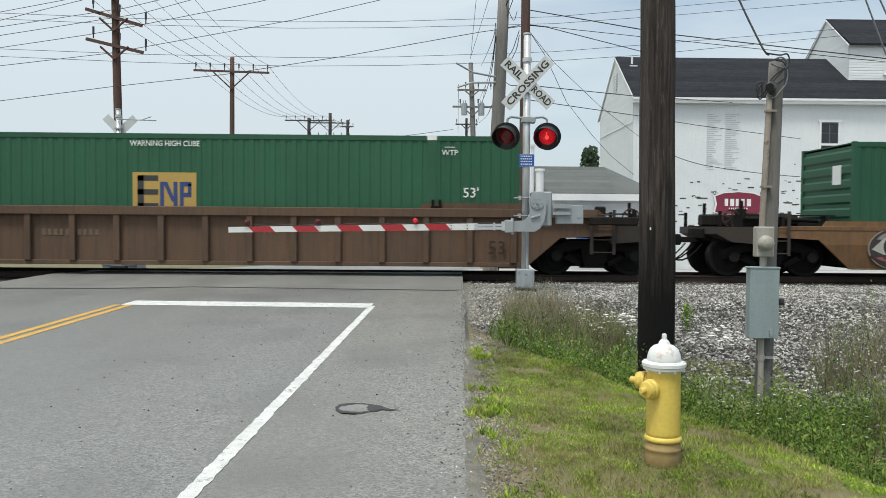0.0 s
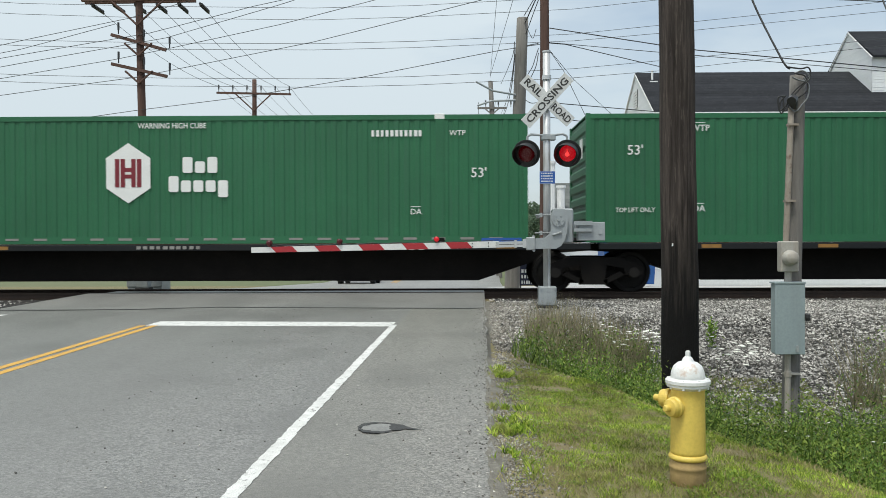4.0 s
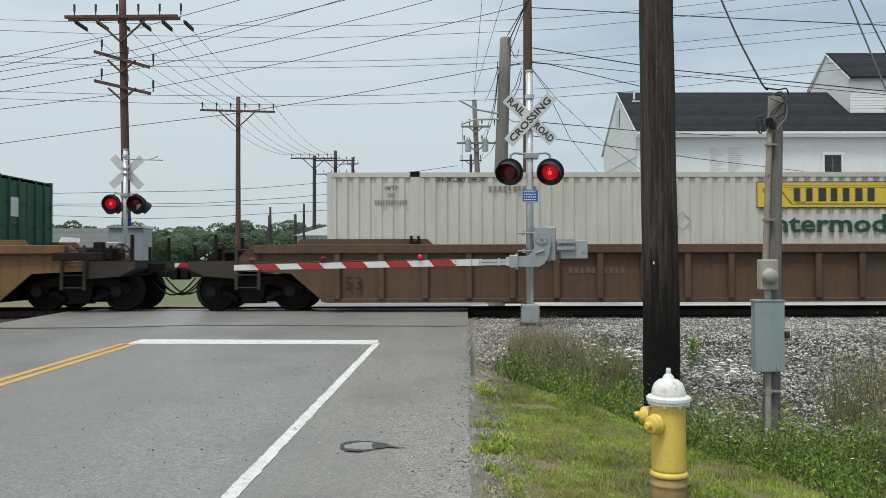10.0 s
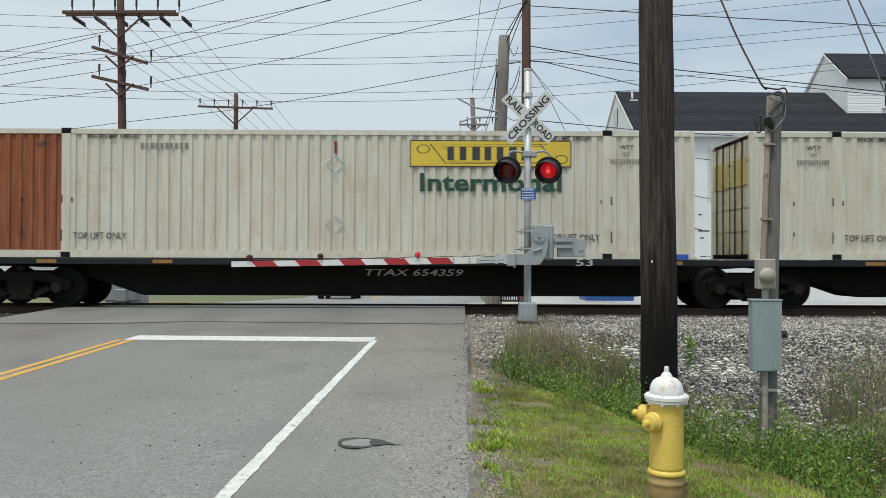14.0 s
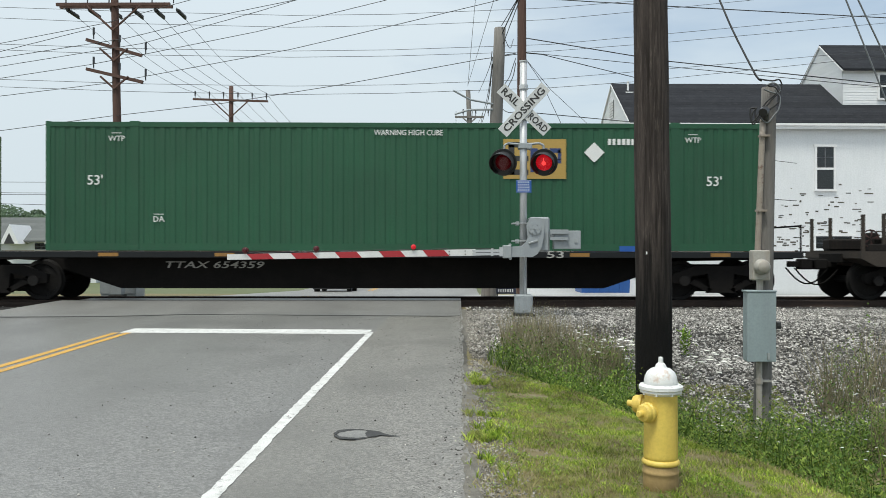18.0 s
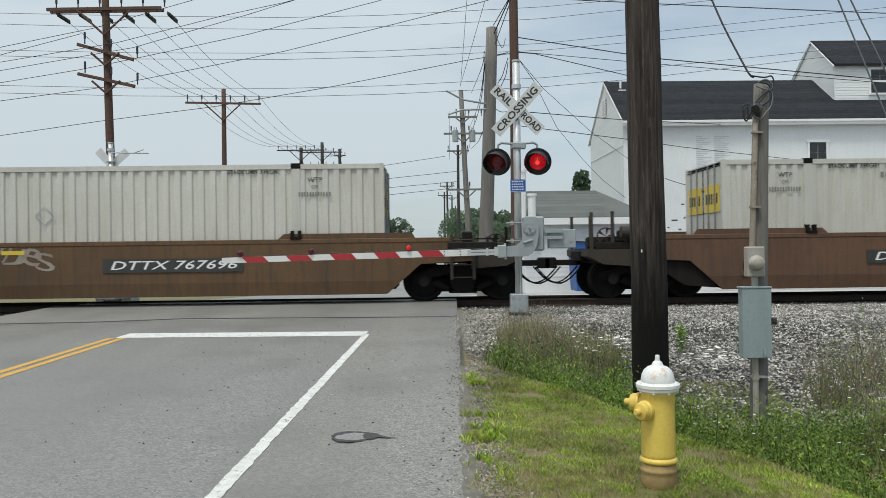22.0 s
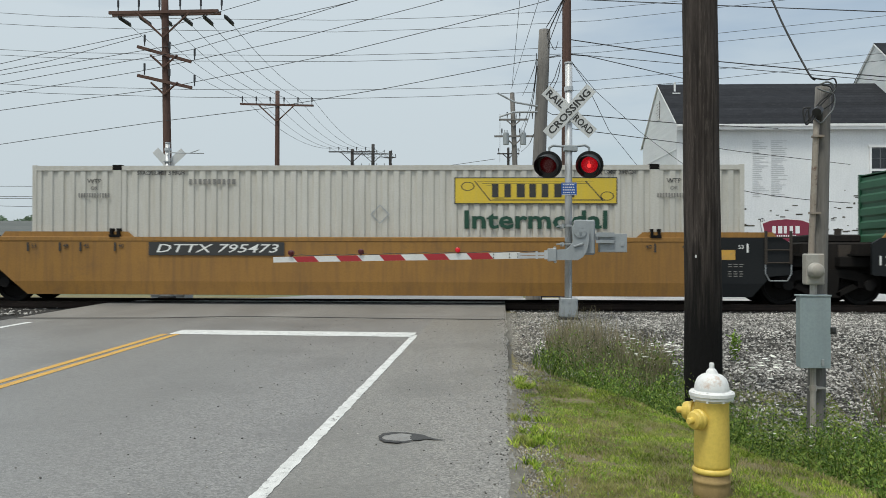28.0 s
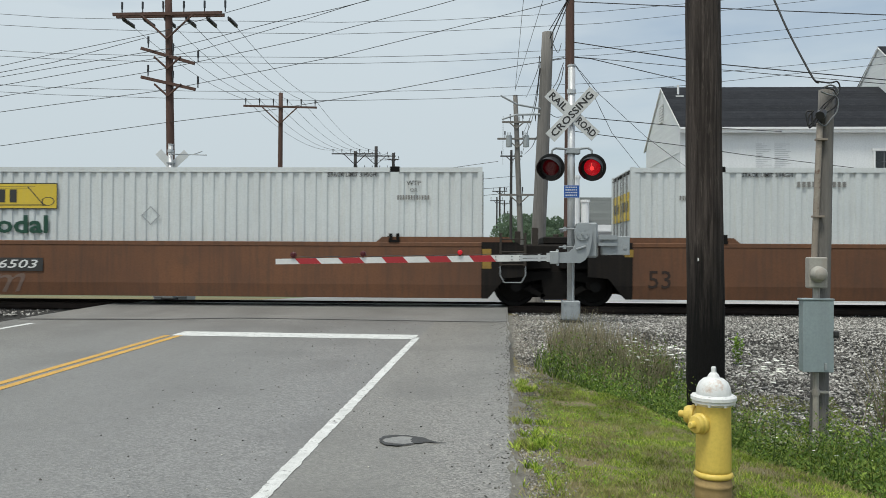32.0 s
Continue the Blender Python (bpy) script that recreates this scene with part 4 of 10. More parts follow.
        for e in (-1, 1):
            for y0, y1 in ((-1.10, -0.14), (0.10, 1.08)):
                part("end_logo", shared(("end_logo", e, y0), YELLOW_WORN if deck else YELLOW_SIGN, lambda bm: box(bm, min(e * (HC + 0.002), e * (HC - 0.006)), max(e * (HC + 0.002), e * (HC - 0.006)), y0, y1, 1.72, 2.36)), YELLOW_SIGN, ob)
                if deck:
                    continue
                part("end_lettering", shared(("end_lettering", e, y0), BLACK_TXT, lambda bm: [box(bm, min(e * (HC + 0.005), e * HC), max(e * (HC + 0.005), e * HC), y0 + 0.10 + 0.17 * q, y0 + 0.20 + 0.17 * q, 1.92, 2.16) for q in range(5)]), BLACK_TXT, ob)
    if kind == "emp" or kind == "hub":
        for e in (-1, 1):
            part("end_plate", shared(("end_plate", e), WHITE_TXT, lambda bm, e=e: box(bm, min(e * (HC + 0.002), e * (HC - 0.006)), max(e * (HC + 0.002), e * (HC - 0.006)), -0.75, -0.35, 1.95, 2.4)), WHITE_TXT, ob)
    MOVERS.append((ob, s + HC, z))
    return ob


MOVERS = []
LAG = 0.48  # the cars before the pause of the picture run this much behind
WHEELS = []


def truck(parent, x, spring=True):
    """A two-axle freight truck: cast side frames, bolster, springs and four wheels."""
    tk = part("truck", shared("truck_bolster", STEEL_DARK, lambda bm: (box(bm, -0.19, 0.19, -1.0, 1.0, 0.42, 0.70, 0.02), box(bm, -0.35, 0.35, -0.35, 0.35, 0.62, 0.82, 0.02))), STEEL_DARK, parent)
    tk.location.x = x
    for sgn in (-1, 1):
        def frame_side(bm, sgn=sgn):
            y0, y1 = sorted((sgn * 0.93, sgn * 1.07))
            slab(bm, [(-1.12, 0.40), (-0.72, 0.40), (-0.70, 0.55), (-0.30, 0.62), (-0.26, 0.30), (0.26, 0.30), (0.30, 0.62), (0.70, 0.55), (0.72, 0.40), (1.12, 0.40), (1.14, 0.60), (0.6, 0.80), (-0.6, 0.80), (-1.14, 0.60)], y0, y1)
            slab(bm, [(-0.72, 0.40), (-0.60, 0.48), (-0.2, 0.26), (-0.30, 0.20)], y0, y1)
            slab(bm, [(0.72, 0.40), (0.60, 0.48), (0.2, 0.26), (0.30, 0.20)], y0, y1)
            box(bm, -0.32, 0.32, y0, y1, 0.18, 0.30)
        part("side_frame", shared(("side_frame", sgn), STEEL_DARK, frame_side), STEEL_DARK, tk)
        for dx in (-0.16, 0, 0.16):
            part("spring", shared(("spring", sgn), WHEEL_STEEL, lambda bm, sgn=sgn: [rod(bm, (0, sgn * 1.0, 0.30 + 0.035 * i), (0, sgn * 1.0, 0.32 + 0.035 * i), 0.07, 8) for i in range(8)]), WHEEL_STEEL, tk).location.x = dx
        for ax in (-0.89, 0.89):
            part("bearing_cap", shared(("bearing_cap", sgn), WHEEL_STEEL, lambda bm, sgn=sgn: lathe(bm, [(0.0, 0), (0.05, 0.0), (0.11, 0.02), (0.12, 0.10)] if sgn > 0 else [(0.0, 0), (0.05, 0.0), (0.11, -0.02), (0.12, -0.10)], 10, (0, sgn * 1.14, 0), "y") if sgn < 0 else lathe(bm, [(0.12, -0.10), (0.11, -0.02), (0.0, 0)], 10, (0, 1.14, 0), "y")), WHEEL_STEEL, tk).location = (ax, 0, 0.46)
    part("brake_beam", shared("brake_beam", STEEL_DARK, lambda bm: (box(bm, -0.52, 0.52, -0.72, 0.72, 0.20, 0.66, 0.03), box(bm, -0.60, 0.60, -0.86, -0.80, 0.34, 0.50, 0.01), box(bm, -0.60, 0.60, 0.80, 0.86, 0.34, 0.50, 0.01))), STEEL_DARK, tk)
    for ax in (-0.89, 0.89):
        def wheelset(bm):
            for sgn in (-1, 1):
                lathe(bm, [(0.0, sgn * 0.80), (0.10, sgn * 0.83), (0.12, sgn * 0.79), (0.36, sgn * 0.76), (0.38, sgn * 0.81), (0.455, sgn * 0.81), (0.462, sgn * 0.72), (0.49, sgn * 0.69), (0.38, sgn * 0.685), (0.0, sgn * 0.70)], 24, (0, 0, 0), "y")
                for k in range(4):
                    a = k * math.pi / 2 + 0.4
                    box(bm, 0.24 * math.cos(a) - 0.03, 0.24 * math.cos(a) + 0.03, sgn * 0.775 - 0.01, sgn * 0.775 + 0.01, 0.24 * math.sin(a) - 0.03, 0.24 * math.sin(a) + 0.03)
            rod(bm, (0, -0.8, 0), (0, 0.8, 0), 0.085, 10)
        w = part("wheelset", shared("wheelset", WHEEL_STEEL, wheelset), WHEEL_STEEL, tk)
        w.location = (ax, 0, 0.46)
        WHEELS.append((w, ax))
    return tk


def coupler(parent, x, e):
    part("coupler", shared(("coupler", e), STEEL_DARK, lambda bm: (box(bm, min(0, e * 0.75), max(0, e * 0.75), -0.07, 0.07, 0.76, 0.90, 0.01), box(bm, min(e * 0.62, e * 0.92), max(e * 0.62, e * 0.92), -0.16, 0.14, 0.70, 0.96, 0.03))), STEEL_DARK, parent).location.x = x

    def hose(bm):
        pts = [(0.05 + 0.12 * i, 0.74 - 0.40 * math.sin(math.pi * i / 9)) for i in range(10)]
        tube(bm, [(e * a, 0, b) for a, b in pts], 0.019)
    for sy in (-0.28, 0.22):
        part("air_hose", shared(("air_hose", e), STEEL_DARK, hose), STEEL_DARK, parent).location = (x, sy, 0)


def well_side(bm, y0, y1, ends, zb, zt, h=HC):
    """Side plate of a well, cut up over the trucks; ends: 'A' articulated, 'C' coupler."""
    le, re = ends

    def right(kind):
        if kind == "A":
            return [(h + 0.12, zb), (h + 0.50, 0.66), (h + 0.95, 0.70), (h + 0.95, zt - 0.12), (h + 0.75, zt)]
        return [(h + 0.05, zb), (h + 0.80, 0.86), (h + 2.0, 0.92), (h + 2.05, zt - min(0.35, zt - 0.98)), (h + 1.65, zt)]
    pts = right(re) + [(-x, z) for x, z in right(le)[::-1]]
    slab(bm, pts, y0, y1)


def fold(bm, z=0.50, k=0.13):
    """The lowest strip of a smooth side leans in under the car."""
    bmesh.ops.bisect_plane(bm, geom=bm.verts[:] + bm.edges[:] + bm.faces[:], plane_co=(0, 0, z), plane_no=(0, 0, 1))
    for v in bm.verts:
        if v.co.z < z - 0.001 and abs(v.co.y) > 1.3:
            v.co.y -= math.copysign(k * (z - v.co.z), v.co.y)


def well_car(s_c, ends, style, paint, label, l_truck=None, r_truck=None, number="", seed=0, num_x=-2.0):
    """A container well car. s_c: its middle along the train; a truck under each given end."""
    ob = empty("well_car")
    tagged(ob, label, "rail car", "cars of the train")
    zb, zt = (0.21, 1.50) if style == "ribbed" else (0.20, 1.44)
    if style == "yellow":
        zt = 1.50
    if style == "low":
        zt = 1.16
    for sgn in (-1, 1):
        y0, y1 = sorted((sgn * 1.36, sgn * 1.42))
        part("side_plate", shared(("side_plate", sgn, ends, style), paint, lambda bm: (well_side(bm, y0, y1, ends, zb, zt), fold(bm, 0.76, 0.16) if style == "low" else fold(bm) if style == "smooth" or style == "yellow" else None)), paint, ob)
        if style == "ribbed":
            part("top_chord", shared(("top_chord", sgn, ends), paint, lambda bm: box(bm, -HC - (0.9 if ends[0] == "A" else 1.6), HC + (0.9 if ends[1] == "A" else 1.6), min(sgn * 1.34, sgn * 1.55), max(sgn * 1.34, sgn * 1.55), zt - 0.19, zt + 0.004, 0.01)), paint, ob)
            part("bottom_chord", shared(("bottom_chord", sgn), paint, lambda bm: box(bm, -HC, HC, min(sgn * 1.34, sgn * 1.47), max(sgn * 1.34, sgn * 1.47), zb - 0.005, zb + 0.09, 0.01)), paint, ob)
            n = 17
            for i in range(n):
                x = -HC + 0.25 + (2 * HC - 0.5) * i / (n - 1)
                part("side_post", shared(("side_post", sgn), paint, lambda bm: box(bm, -0.07, 0.07, min(sgn * 1.41, sgn * 1.53), max(sgn * 1.41, sgn * 1.53), zb + 0.08, zt - 0.18, 0.012)), paint, ob).location.x = x
        else:
            part("top_chord", shared(("top_chord_s", sgn, ends, style), paint, lambda bm: box(bm, -HC - (0.7 if ends[0] == "A" else 1.5), HC + (0.7 if ends[1] == "A" else 1.5), min(sgn * 1.33, sgn * 1.432), max(sgn * 1.33, sgn * 1.432), zt - 0.09, zt + 0.01, 0.01)), paint, ob)
            part("bottom_chord", shared(("bottom_chord_s", sgn, style), RED_SILL if style == "yellow" else paint, lambda bm: box(bm, -HC, HC, min(sgn * 1.24, sgn * 1.335), max(sgn * 1.24, sgn * 1.335), zb - 0.005, zb + 0.05, 0.01)), paint, ob)
        for e in (-1, 1):
            m = CAR_BROWN if style != "yellow" else STEEL_DARK
            part("end_coaming", shared(("end_coaming", sgn, e, style), paint, lambda bm, e=e: slab(bm, [(e * (HC - 2.4), zt + 0.002), (e * (HC + 0.7), zt + 0.002), (e * (HC + 0.6), zt + 0.13), (e * (HC - 2.25), zt + 0.13)], min(sgn * 1.31, sgn * 1.36), max(sgn * 1.31, sgn * 1.36))), paint, ob)
            part("guide_block", shared(("guide_block", sgn, zt), STEEL_DARK, lambda bm: (box(bm, -0.12, 0.12, min(sgn * 1.3, sgn * 1.45), max(sgn * 1.3, sgn * 1.45), zt, zt + 0.06), box(bm, -0.11, -0.05, min(sgn * 1.3, sgn * 1.44), max(sgn * 1.3, sgn * 1.44), zt, zt + 0.2), box(bm, 0.05, 0.11, min(sgn * 1.3, sgn * 1.44), max(sgn * 1.3, sgn * 1.44), zt, zt + 0.2))), STEEL_DARK, ob).location.x = e * (HC - 1.98)
    for x in (-HC + 0.5, -4, 0, 4, HC - 0.5):
        part("floor_beam", shared("floor_beam", STEEL_DARK, lambda bm: box(bm, -0.4, 0.4, -1.3, 1.3, 0.205, 0.24)), STEEL_DARK, ob).location.x = x
    for e, k in ((-1, ends[0]), (1, ends[1])):
        part("bulkhead", shared(("bulkhead", e), GRIME, lambda bm: box(bm, min(e * (HC + 0.16), e * (HC + 0.24)), max(e * (HC + 0.16), e * (HC + 0.24)), -1.24, 1.24, 0.30, 1.30)), GRIME, ob)
        L = 1.55 if k == "A" else 3.15
        part("end_platform", shared(("end_platform", e, k), STEEL_DARK, lambda bm: (box(bm, min(e * (HC + 0.2), e * (HC + L)), max(e * (HC + 0.2), e * (HC + L)), -0.55 if k == "C" else -1.2, 0.55 if k == "C" else 1.2, 0.86, 1.10, 0.02), box(bm, min(e * (HC + 0.2), e * (HC + L - 0.25)), max(e * (HC + 0.2), e * (HC + L - 0.25)), -1.36, 1.36, 1.12, 1.16))), STEEL_DARK, ob)
        if k == "C":
            part("end_sill", shared(("end_sill", e), STAKE, lambda bm: slab(bm, [(e * (HC + 1.95), 1.14), (e * (HC + 3.1), 1.14), (e * (HC + 3.1), 0.98), (e * (HC + 2.75), 0.80), (e * (HC + 1.95), 0.74)], -1.38, 1.38)), STAKE, ob)
            part("hand_wheel", shared("hand_wheel", HAND_WHEEL, lambda bm: ring(bm, 0.20, 0.018, 5)), HAND_WHEEL, ob, "dull red hand brake wheel").location = (e * (HC + 2.55), -0.75, 1.44 if paint in (CAR_TAN, CAR_UMBER) and e < 0 else 1.34)
            coupler(ob, e * (HC + 3.0), e)
            if paint in (CAR_TAN, CAR_UMBER) and e < 0:
                part("gear_housing", shared("gear_housing", STAKE, lambda bm: (box(bm, -0.42, 0.30, -0.22, 0.22, 1.16, 1.62, 0.05), box(bm, -0.12, 0.16, -0.2, 0.2, 1.62, 1.80, 0.04), rod(bm, (-0.62, -0.24, 1.52), (-0.05, -0.24, 1.52), 0.14, 14))), STAKE, ob, "dusty brown gear housing").location = (-HC - 1.72, -1.08, 0)
                # the lower plate is added to fill the dark space round the truck
                part("end_apron", shared("end_apron", GRIME, lambda bm: (box(bm, -HC - 2.9, -HC - 0.25, -1.34, -1.28, 0.84, 1.30, 0.01), slab(bm, [(-HC - 1.7, 0.85), (-HC - 0.2, 0.85), (-HC - 0.2, 0.24), (-HC - 0.9, 0.30)], -1.33, -1.27))), GRIME, ob, "grimy dark end plate with added dark filler below")
                part("yellow_patch", shared("yellow_patch_e", DULL_YELLOW, lambda bm: box(bm, -0.22, 0.22, -0.003, 0, -0.10, 0.10)), DULL_YELLOW, ob).location = (-HC - 1.74, -1.344, 1.20)
            tall = paint in (CAR_TAN, CAR_UMBER) and e < 0
            for y in (-1.25, 1.25):
                for sx, top in ((-0.24, 1.98 if tall else 1.50), (0.24, 2.0 if tall else 1.74)):
                    part("grab_post", shared(("grab_post", top), STAKE if tall else STEEL_DARK, lambda bm: box(bm, -0.035, 0.035, -0.03, 0.03, 1.1, top)), STEEL_DARK, ob).location = (e * (HC + 2.75) + sx, y, 0)
            part("walkway", shared(("walkway", e), GRIME, lambda bm: [box(bm, min(e * (HC + 0.3), e * (HC + 2.6)), max(e * (HC + 0.3), e * (HC + 2.6)), y0, y0 + 0.10, 1.40, 1.43) for y0 in (-1.15, -1.0)] + [box(bm, e * (HC + q) - 0.03, e * (HC + q) + 0.03, -1.16, -0.89, 1.15, 1.41) for q in (0.5, 1.5, 2.5)]), GRIME, ob)
            part("reservoir", shared(("reservoir", e), GRIME, lambda bm: (rod(bm, (e * (HC + 0.5), 0.75, 1.32), (e * (HC + 1.6), 0.75, 1.32), 0.17, 14), rod(bm, (e * (HC + 0.42), 0.75, 1.32), (e * (HC + 1.68), 0.75, 1.32), 0.10, 14))), GRIME, ob)
            for nm, ext in (("brake_stand", (-0.12, 0.12, -0.10, 0.10, 1.12, 1.60, 0.03)), ("side_step", (-0.5, 0.6, -1.3, -1.2, 1.16, 1.34, 0.02)), ("valve_box", (-0.7, 0.2, 0.7, 1.1, 1.16, 1.46, 0.04))):
                part(nm, shared((nm, e), GRIME, lambda bm: box(bm, *ext)), GRIME, ob).location = (e * (HC + 1.9), -0.4 * e, 0)
        if k == "A" and e > 0:
            def ladder(bm):
                for x in (-0.27, 0.27):
                    box(bm, x - 0.028, x + 0.028, -0.02, 0.02, 0.92, 1.66, 0.006)
                for i in range(3):
                    rod(bm, (-0.27, 0, 0.96 + 0.28 * i), (0.27, 0, 0.96 + 0.28 * i), 0.014, 6)
            ld = part("ladder", shared("ladder", STAKE, ladder), STAKE, ob)
            ld.location = (HC + 0.68, -1.47, 0)
            part("stirrup", shared("stirrup", SILVER, lambda bm: [rod(bm, a, b, 0.012, 6) for a, b in (((-0.28, 0, 0.92), (-0.28, 0, 0.72)), ((-0.28, 0, 0.72), (-0.19, 0, 0.56)), ((-0.19, 0, 0.56), (0.19, 0, 0.56)), ((0.19, 0, 0.56), (0.28, 0, 0.72)), ((0.28, 0, 0.72), (0.28, 0, 0.92)))]), SILVER, ld)
        elif k == "C":
            def ladder_low(bm):
                for x in (-0.25, 0.25):
                    box(bm, x - 0.035, x + 0.035, -0.02, 0.02, 0.50, 2.12 if tall else 1.50, 0.006)
                for i in range(5 if tall else 4):
                    rod(bm, (-0.25, 0, 0.55 + 0.28 * i), (0.25, 0, 0.55 + 0.28 * i), 0.014, 6)
            part("ladder", shared(("ladder_low", tall), RUST_STEEL if tall else STAKE, ladder_low), STAKE, ob).location = (e * (HC + 1.75), -1.46, 0)
        part("brake_rod", shared(("brake_rod", e), STEEL_DARK, lambda bm: rod(bm, (e * (HC + 0.4), -0.5, 1.3), (e * (HC + 1.5), -0.3, 1.35), 0.05, 8)), STEEL_DARK, ob)
        part("brake_cylinder", shared("brake_cylinder", STEEL_DARK, lambda bm: rod(bm, (-0.25, 0, 0), (0.25, 0, 0), 0.13, 12)), STEEL_DARK, ob).location = (e * (HC + 0.8), 0.3, 1.30)
    yf = -1.424
    if style == "yellow":
        for e, k in ((-1, ends[0]), (1, ends[1])):
            if k == "A":
                part("end_panel", shared(("end_panel", e), CAR_BLACK, lambda bm: (slab(bm, [(e * (HC + 0.13), zb - 0.004), (e * (HC + 0.51), 0.652), (e * (HC + 0.957), 0.692), (e * (HC + 0.957), zt - 0.112), (e * (HC + 0.757), zt + 0.014), (e * (HC - 1.05), zt + 0.014), (e * (HC - 1.05), zb - 0.004)], yf - 0.018, -1.352), fold(bm))), CAR_BLACK, ob, "black painted end panel")
                if e < 0:
                    text("marking", "125T", 0.30, -HC - 0.48, yf - 0.02, 1.0, WHITE_TXT, ob, width=0.72)
                part("yellow_patch", shared("yellow_patch", LINE_Y, lambda bm: box(bm, -0.23, 0.23, -0.003, 0, -0.11, 0.11)), LINE_Y, ob).location = (e * (HC - 0.48), yf - 0.02, 1.13)
                for q in range(5):
                    bars("small_print", e * (HC - 0.22), yf - 0.02, 0.92 - 0.05 * q - (0.06 if q > 1 else 0), 0.36, 0.018, 3, DIM_TXT, ob, seed + q)
            for x, w in ((HC + 0.02, "53"), (HC - 0.72, "48"), (HC - 1.2, "45"), (HC - 2.0, "40")):
                dark = k == "C" or x < HC - 1
                text("marking", w, 0.13, e * x - (0.14 if e > 0 else -0.14), yf - 0.02, 1.30, BLACK_TXT if dark else WHITE_TXT, ob)
                m = BLACK_TXT if dark else WHITE_TXT
                part("position_mark", shared(("position_mark", dark), m, lambda bm: box(bm, -0.022, 0.022, -0.003, 0, -0.10, 0.10)), m, ob).location = (e * x, yf - 0.02, 1.28)
            if k == "A" and e < 0:
                part("connector_housing", shared("connector_housing", GRIME, lambda bm: (box(bm, -HC - 2.3, -HC - 0.5, -0.95, 0.95, 0.70, 1.42, 0.04), box(bm, -HC - 1.9, -HC - 0.9, -0.8, 0.8, 1.42, 1.60, 0.03))), GRIME, ob)
                for sx, sh in ((-1.35, 1.36), (-2.0, 1.36)):
                    part("gusset", shared("gusset", STAKE, lambda bm: slab(bm, [(-0.14, 0), (0.14, 0), (0.14, -0.12), (0.02, -0.38), (-0.14, -0.30)], -0.99, -0.955)), STAKE, ob).location = (-HC + sx, 0, sh)
                for sx, sy, sh in ((-1.95, -0.7, 1.80), (-1.25, -0.4, 1.74)):
                    part("end_stake", shared("end_stake_pale", STAKE, lambda bm: box(bm, -0.07, 0.07, -0.04, 0.04, -0.6, 0, 0.008)), STAKE, ob).location = (-HC + sx, sy, sh)
    else:
        for e, k in ((-1, ends[0]), (1, ends[1])):
            if style == "ribbed" and k == "A":
                part("end_panel", shared(("end_panel_r", e), CAR_BLACK, lambda bm: box(bm, min(e * (HC - 0.30), e * (HC + 0.62)), max(e * (HC - 0.30), e * (HC + 0.62)), -1.547, -1.538, 0.42, zt - 0.20)), CAR_BLACK, ob, "black painted end panel")
                if e < 0:
                    text("marking", "125T", 0.27, e * (HC + 0.16), -1.550, 0.68, WHITE_TXT, ob)
                else:
                    for zz in (0.62, 0.74, 0.86):
                        bars("small_print", HC + 0.16, -1.550, zz, 0.55, 0.03, 8, DIM_TXT, ob, seed)
            elif k == "A":
                part("end_panel", shared(("end_panel_s", e), GRIME, lambda bm: (slab(bm, [(e * (HC + 0.13), zb - 0.004), (e * (HC + 0.51), 0.652), (e * (HC + 0.957), 0.692), (e * (HC + 0.957), zt - 0.112), (e * (HC + 0.757), zt + 0.014), (e * (HC - 0.02), zt + 0.014), (e * (HC - 0.02), zb - 0.004)], yf - 0.014, -1.352), fold(bm))), GRIME, ob, "grimy dark end panel")
                if e < 0:
                    text("marking", "125 T", 0.24, -HC - 0.46, yf - 0.018, 1.25, DIM_TXT, ob, width=0.70)
                for zz in (0.95, 1.22):
                    if e > 0 or zz > 1:
                        part("yellow_patch", shared("yellow_patch_s", DULL_YELLOW, lambda bm: box(bm, -0.10, 0.10, -0.003, 0, -0.085, 0.085)), DULL_YELLOW, ob).location = (e * (HC + 0.10 if e > 0 else HC + 0.06), yf - 0.016, zz)
                if e < 0:
                    part("connector_housing", shared("connector_housing", GRIME, lambda bm: (box(bm, -HC - 2.3, -HC - 0.5, -0.95, 0.95, 0.70, 1.42, 0.04), box(bm, -HC - 1.9, -HC - 0.9, -0.8, 0.8, 1.42, 1.60, 0.03))), GRIME, ob)
                    for sx, sy, sh in ((-2.10, -0.9, 1.80), (-1.20, -0.5, 1.86), (-1.45, 0.9, 1.70), (-2.42, 0.6, 1.76)):
                        part("end_stake", shared("end_stake", STAKE, lambda bm: box(bm, -0.07, 0.07, -0.04, 0.04, -0.6, 0, 0.008)), STAKE, ob).location = (-HC + sx, sy, sh)
            if style == "ribbed" or e < 0:
                text("marking", "53", 0.56 if style != "ribbed" else 0.42, e * (HC - 0.62), yf - (0.055 if style == "ribbed" else 0.002), 0.62, DARK_BROWN_TXT, ob)
            if style == "ribbed" or (paint in (CAR_TAN, CAR_UMBER) and e > 0):
                part("yellow_patch", shared("yellow_patch_w", YELLOW_SIGN, lambda bm: box(bm, -0.25, 0.25, -0.003, 0, -0.045, 0.045)), YELLOW_SIGN, ob).location = (e * 4.6 if style == "ribbed" else -0.15, yf - (0.08 if style == "ribbed" else 0), 1.22 if style != "ribbed" else 1.42)
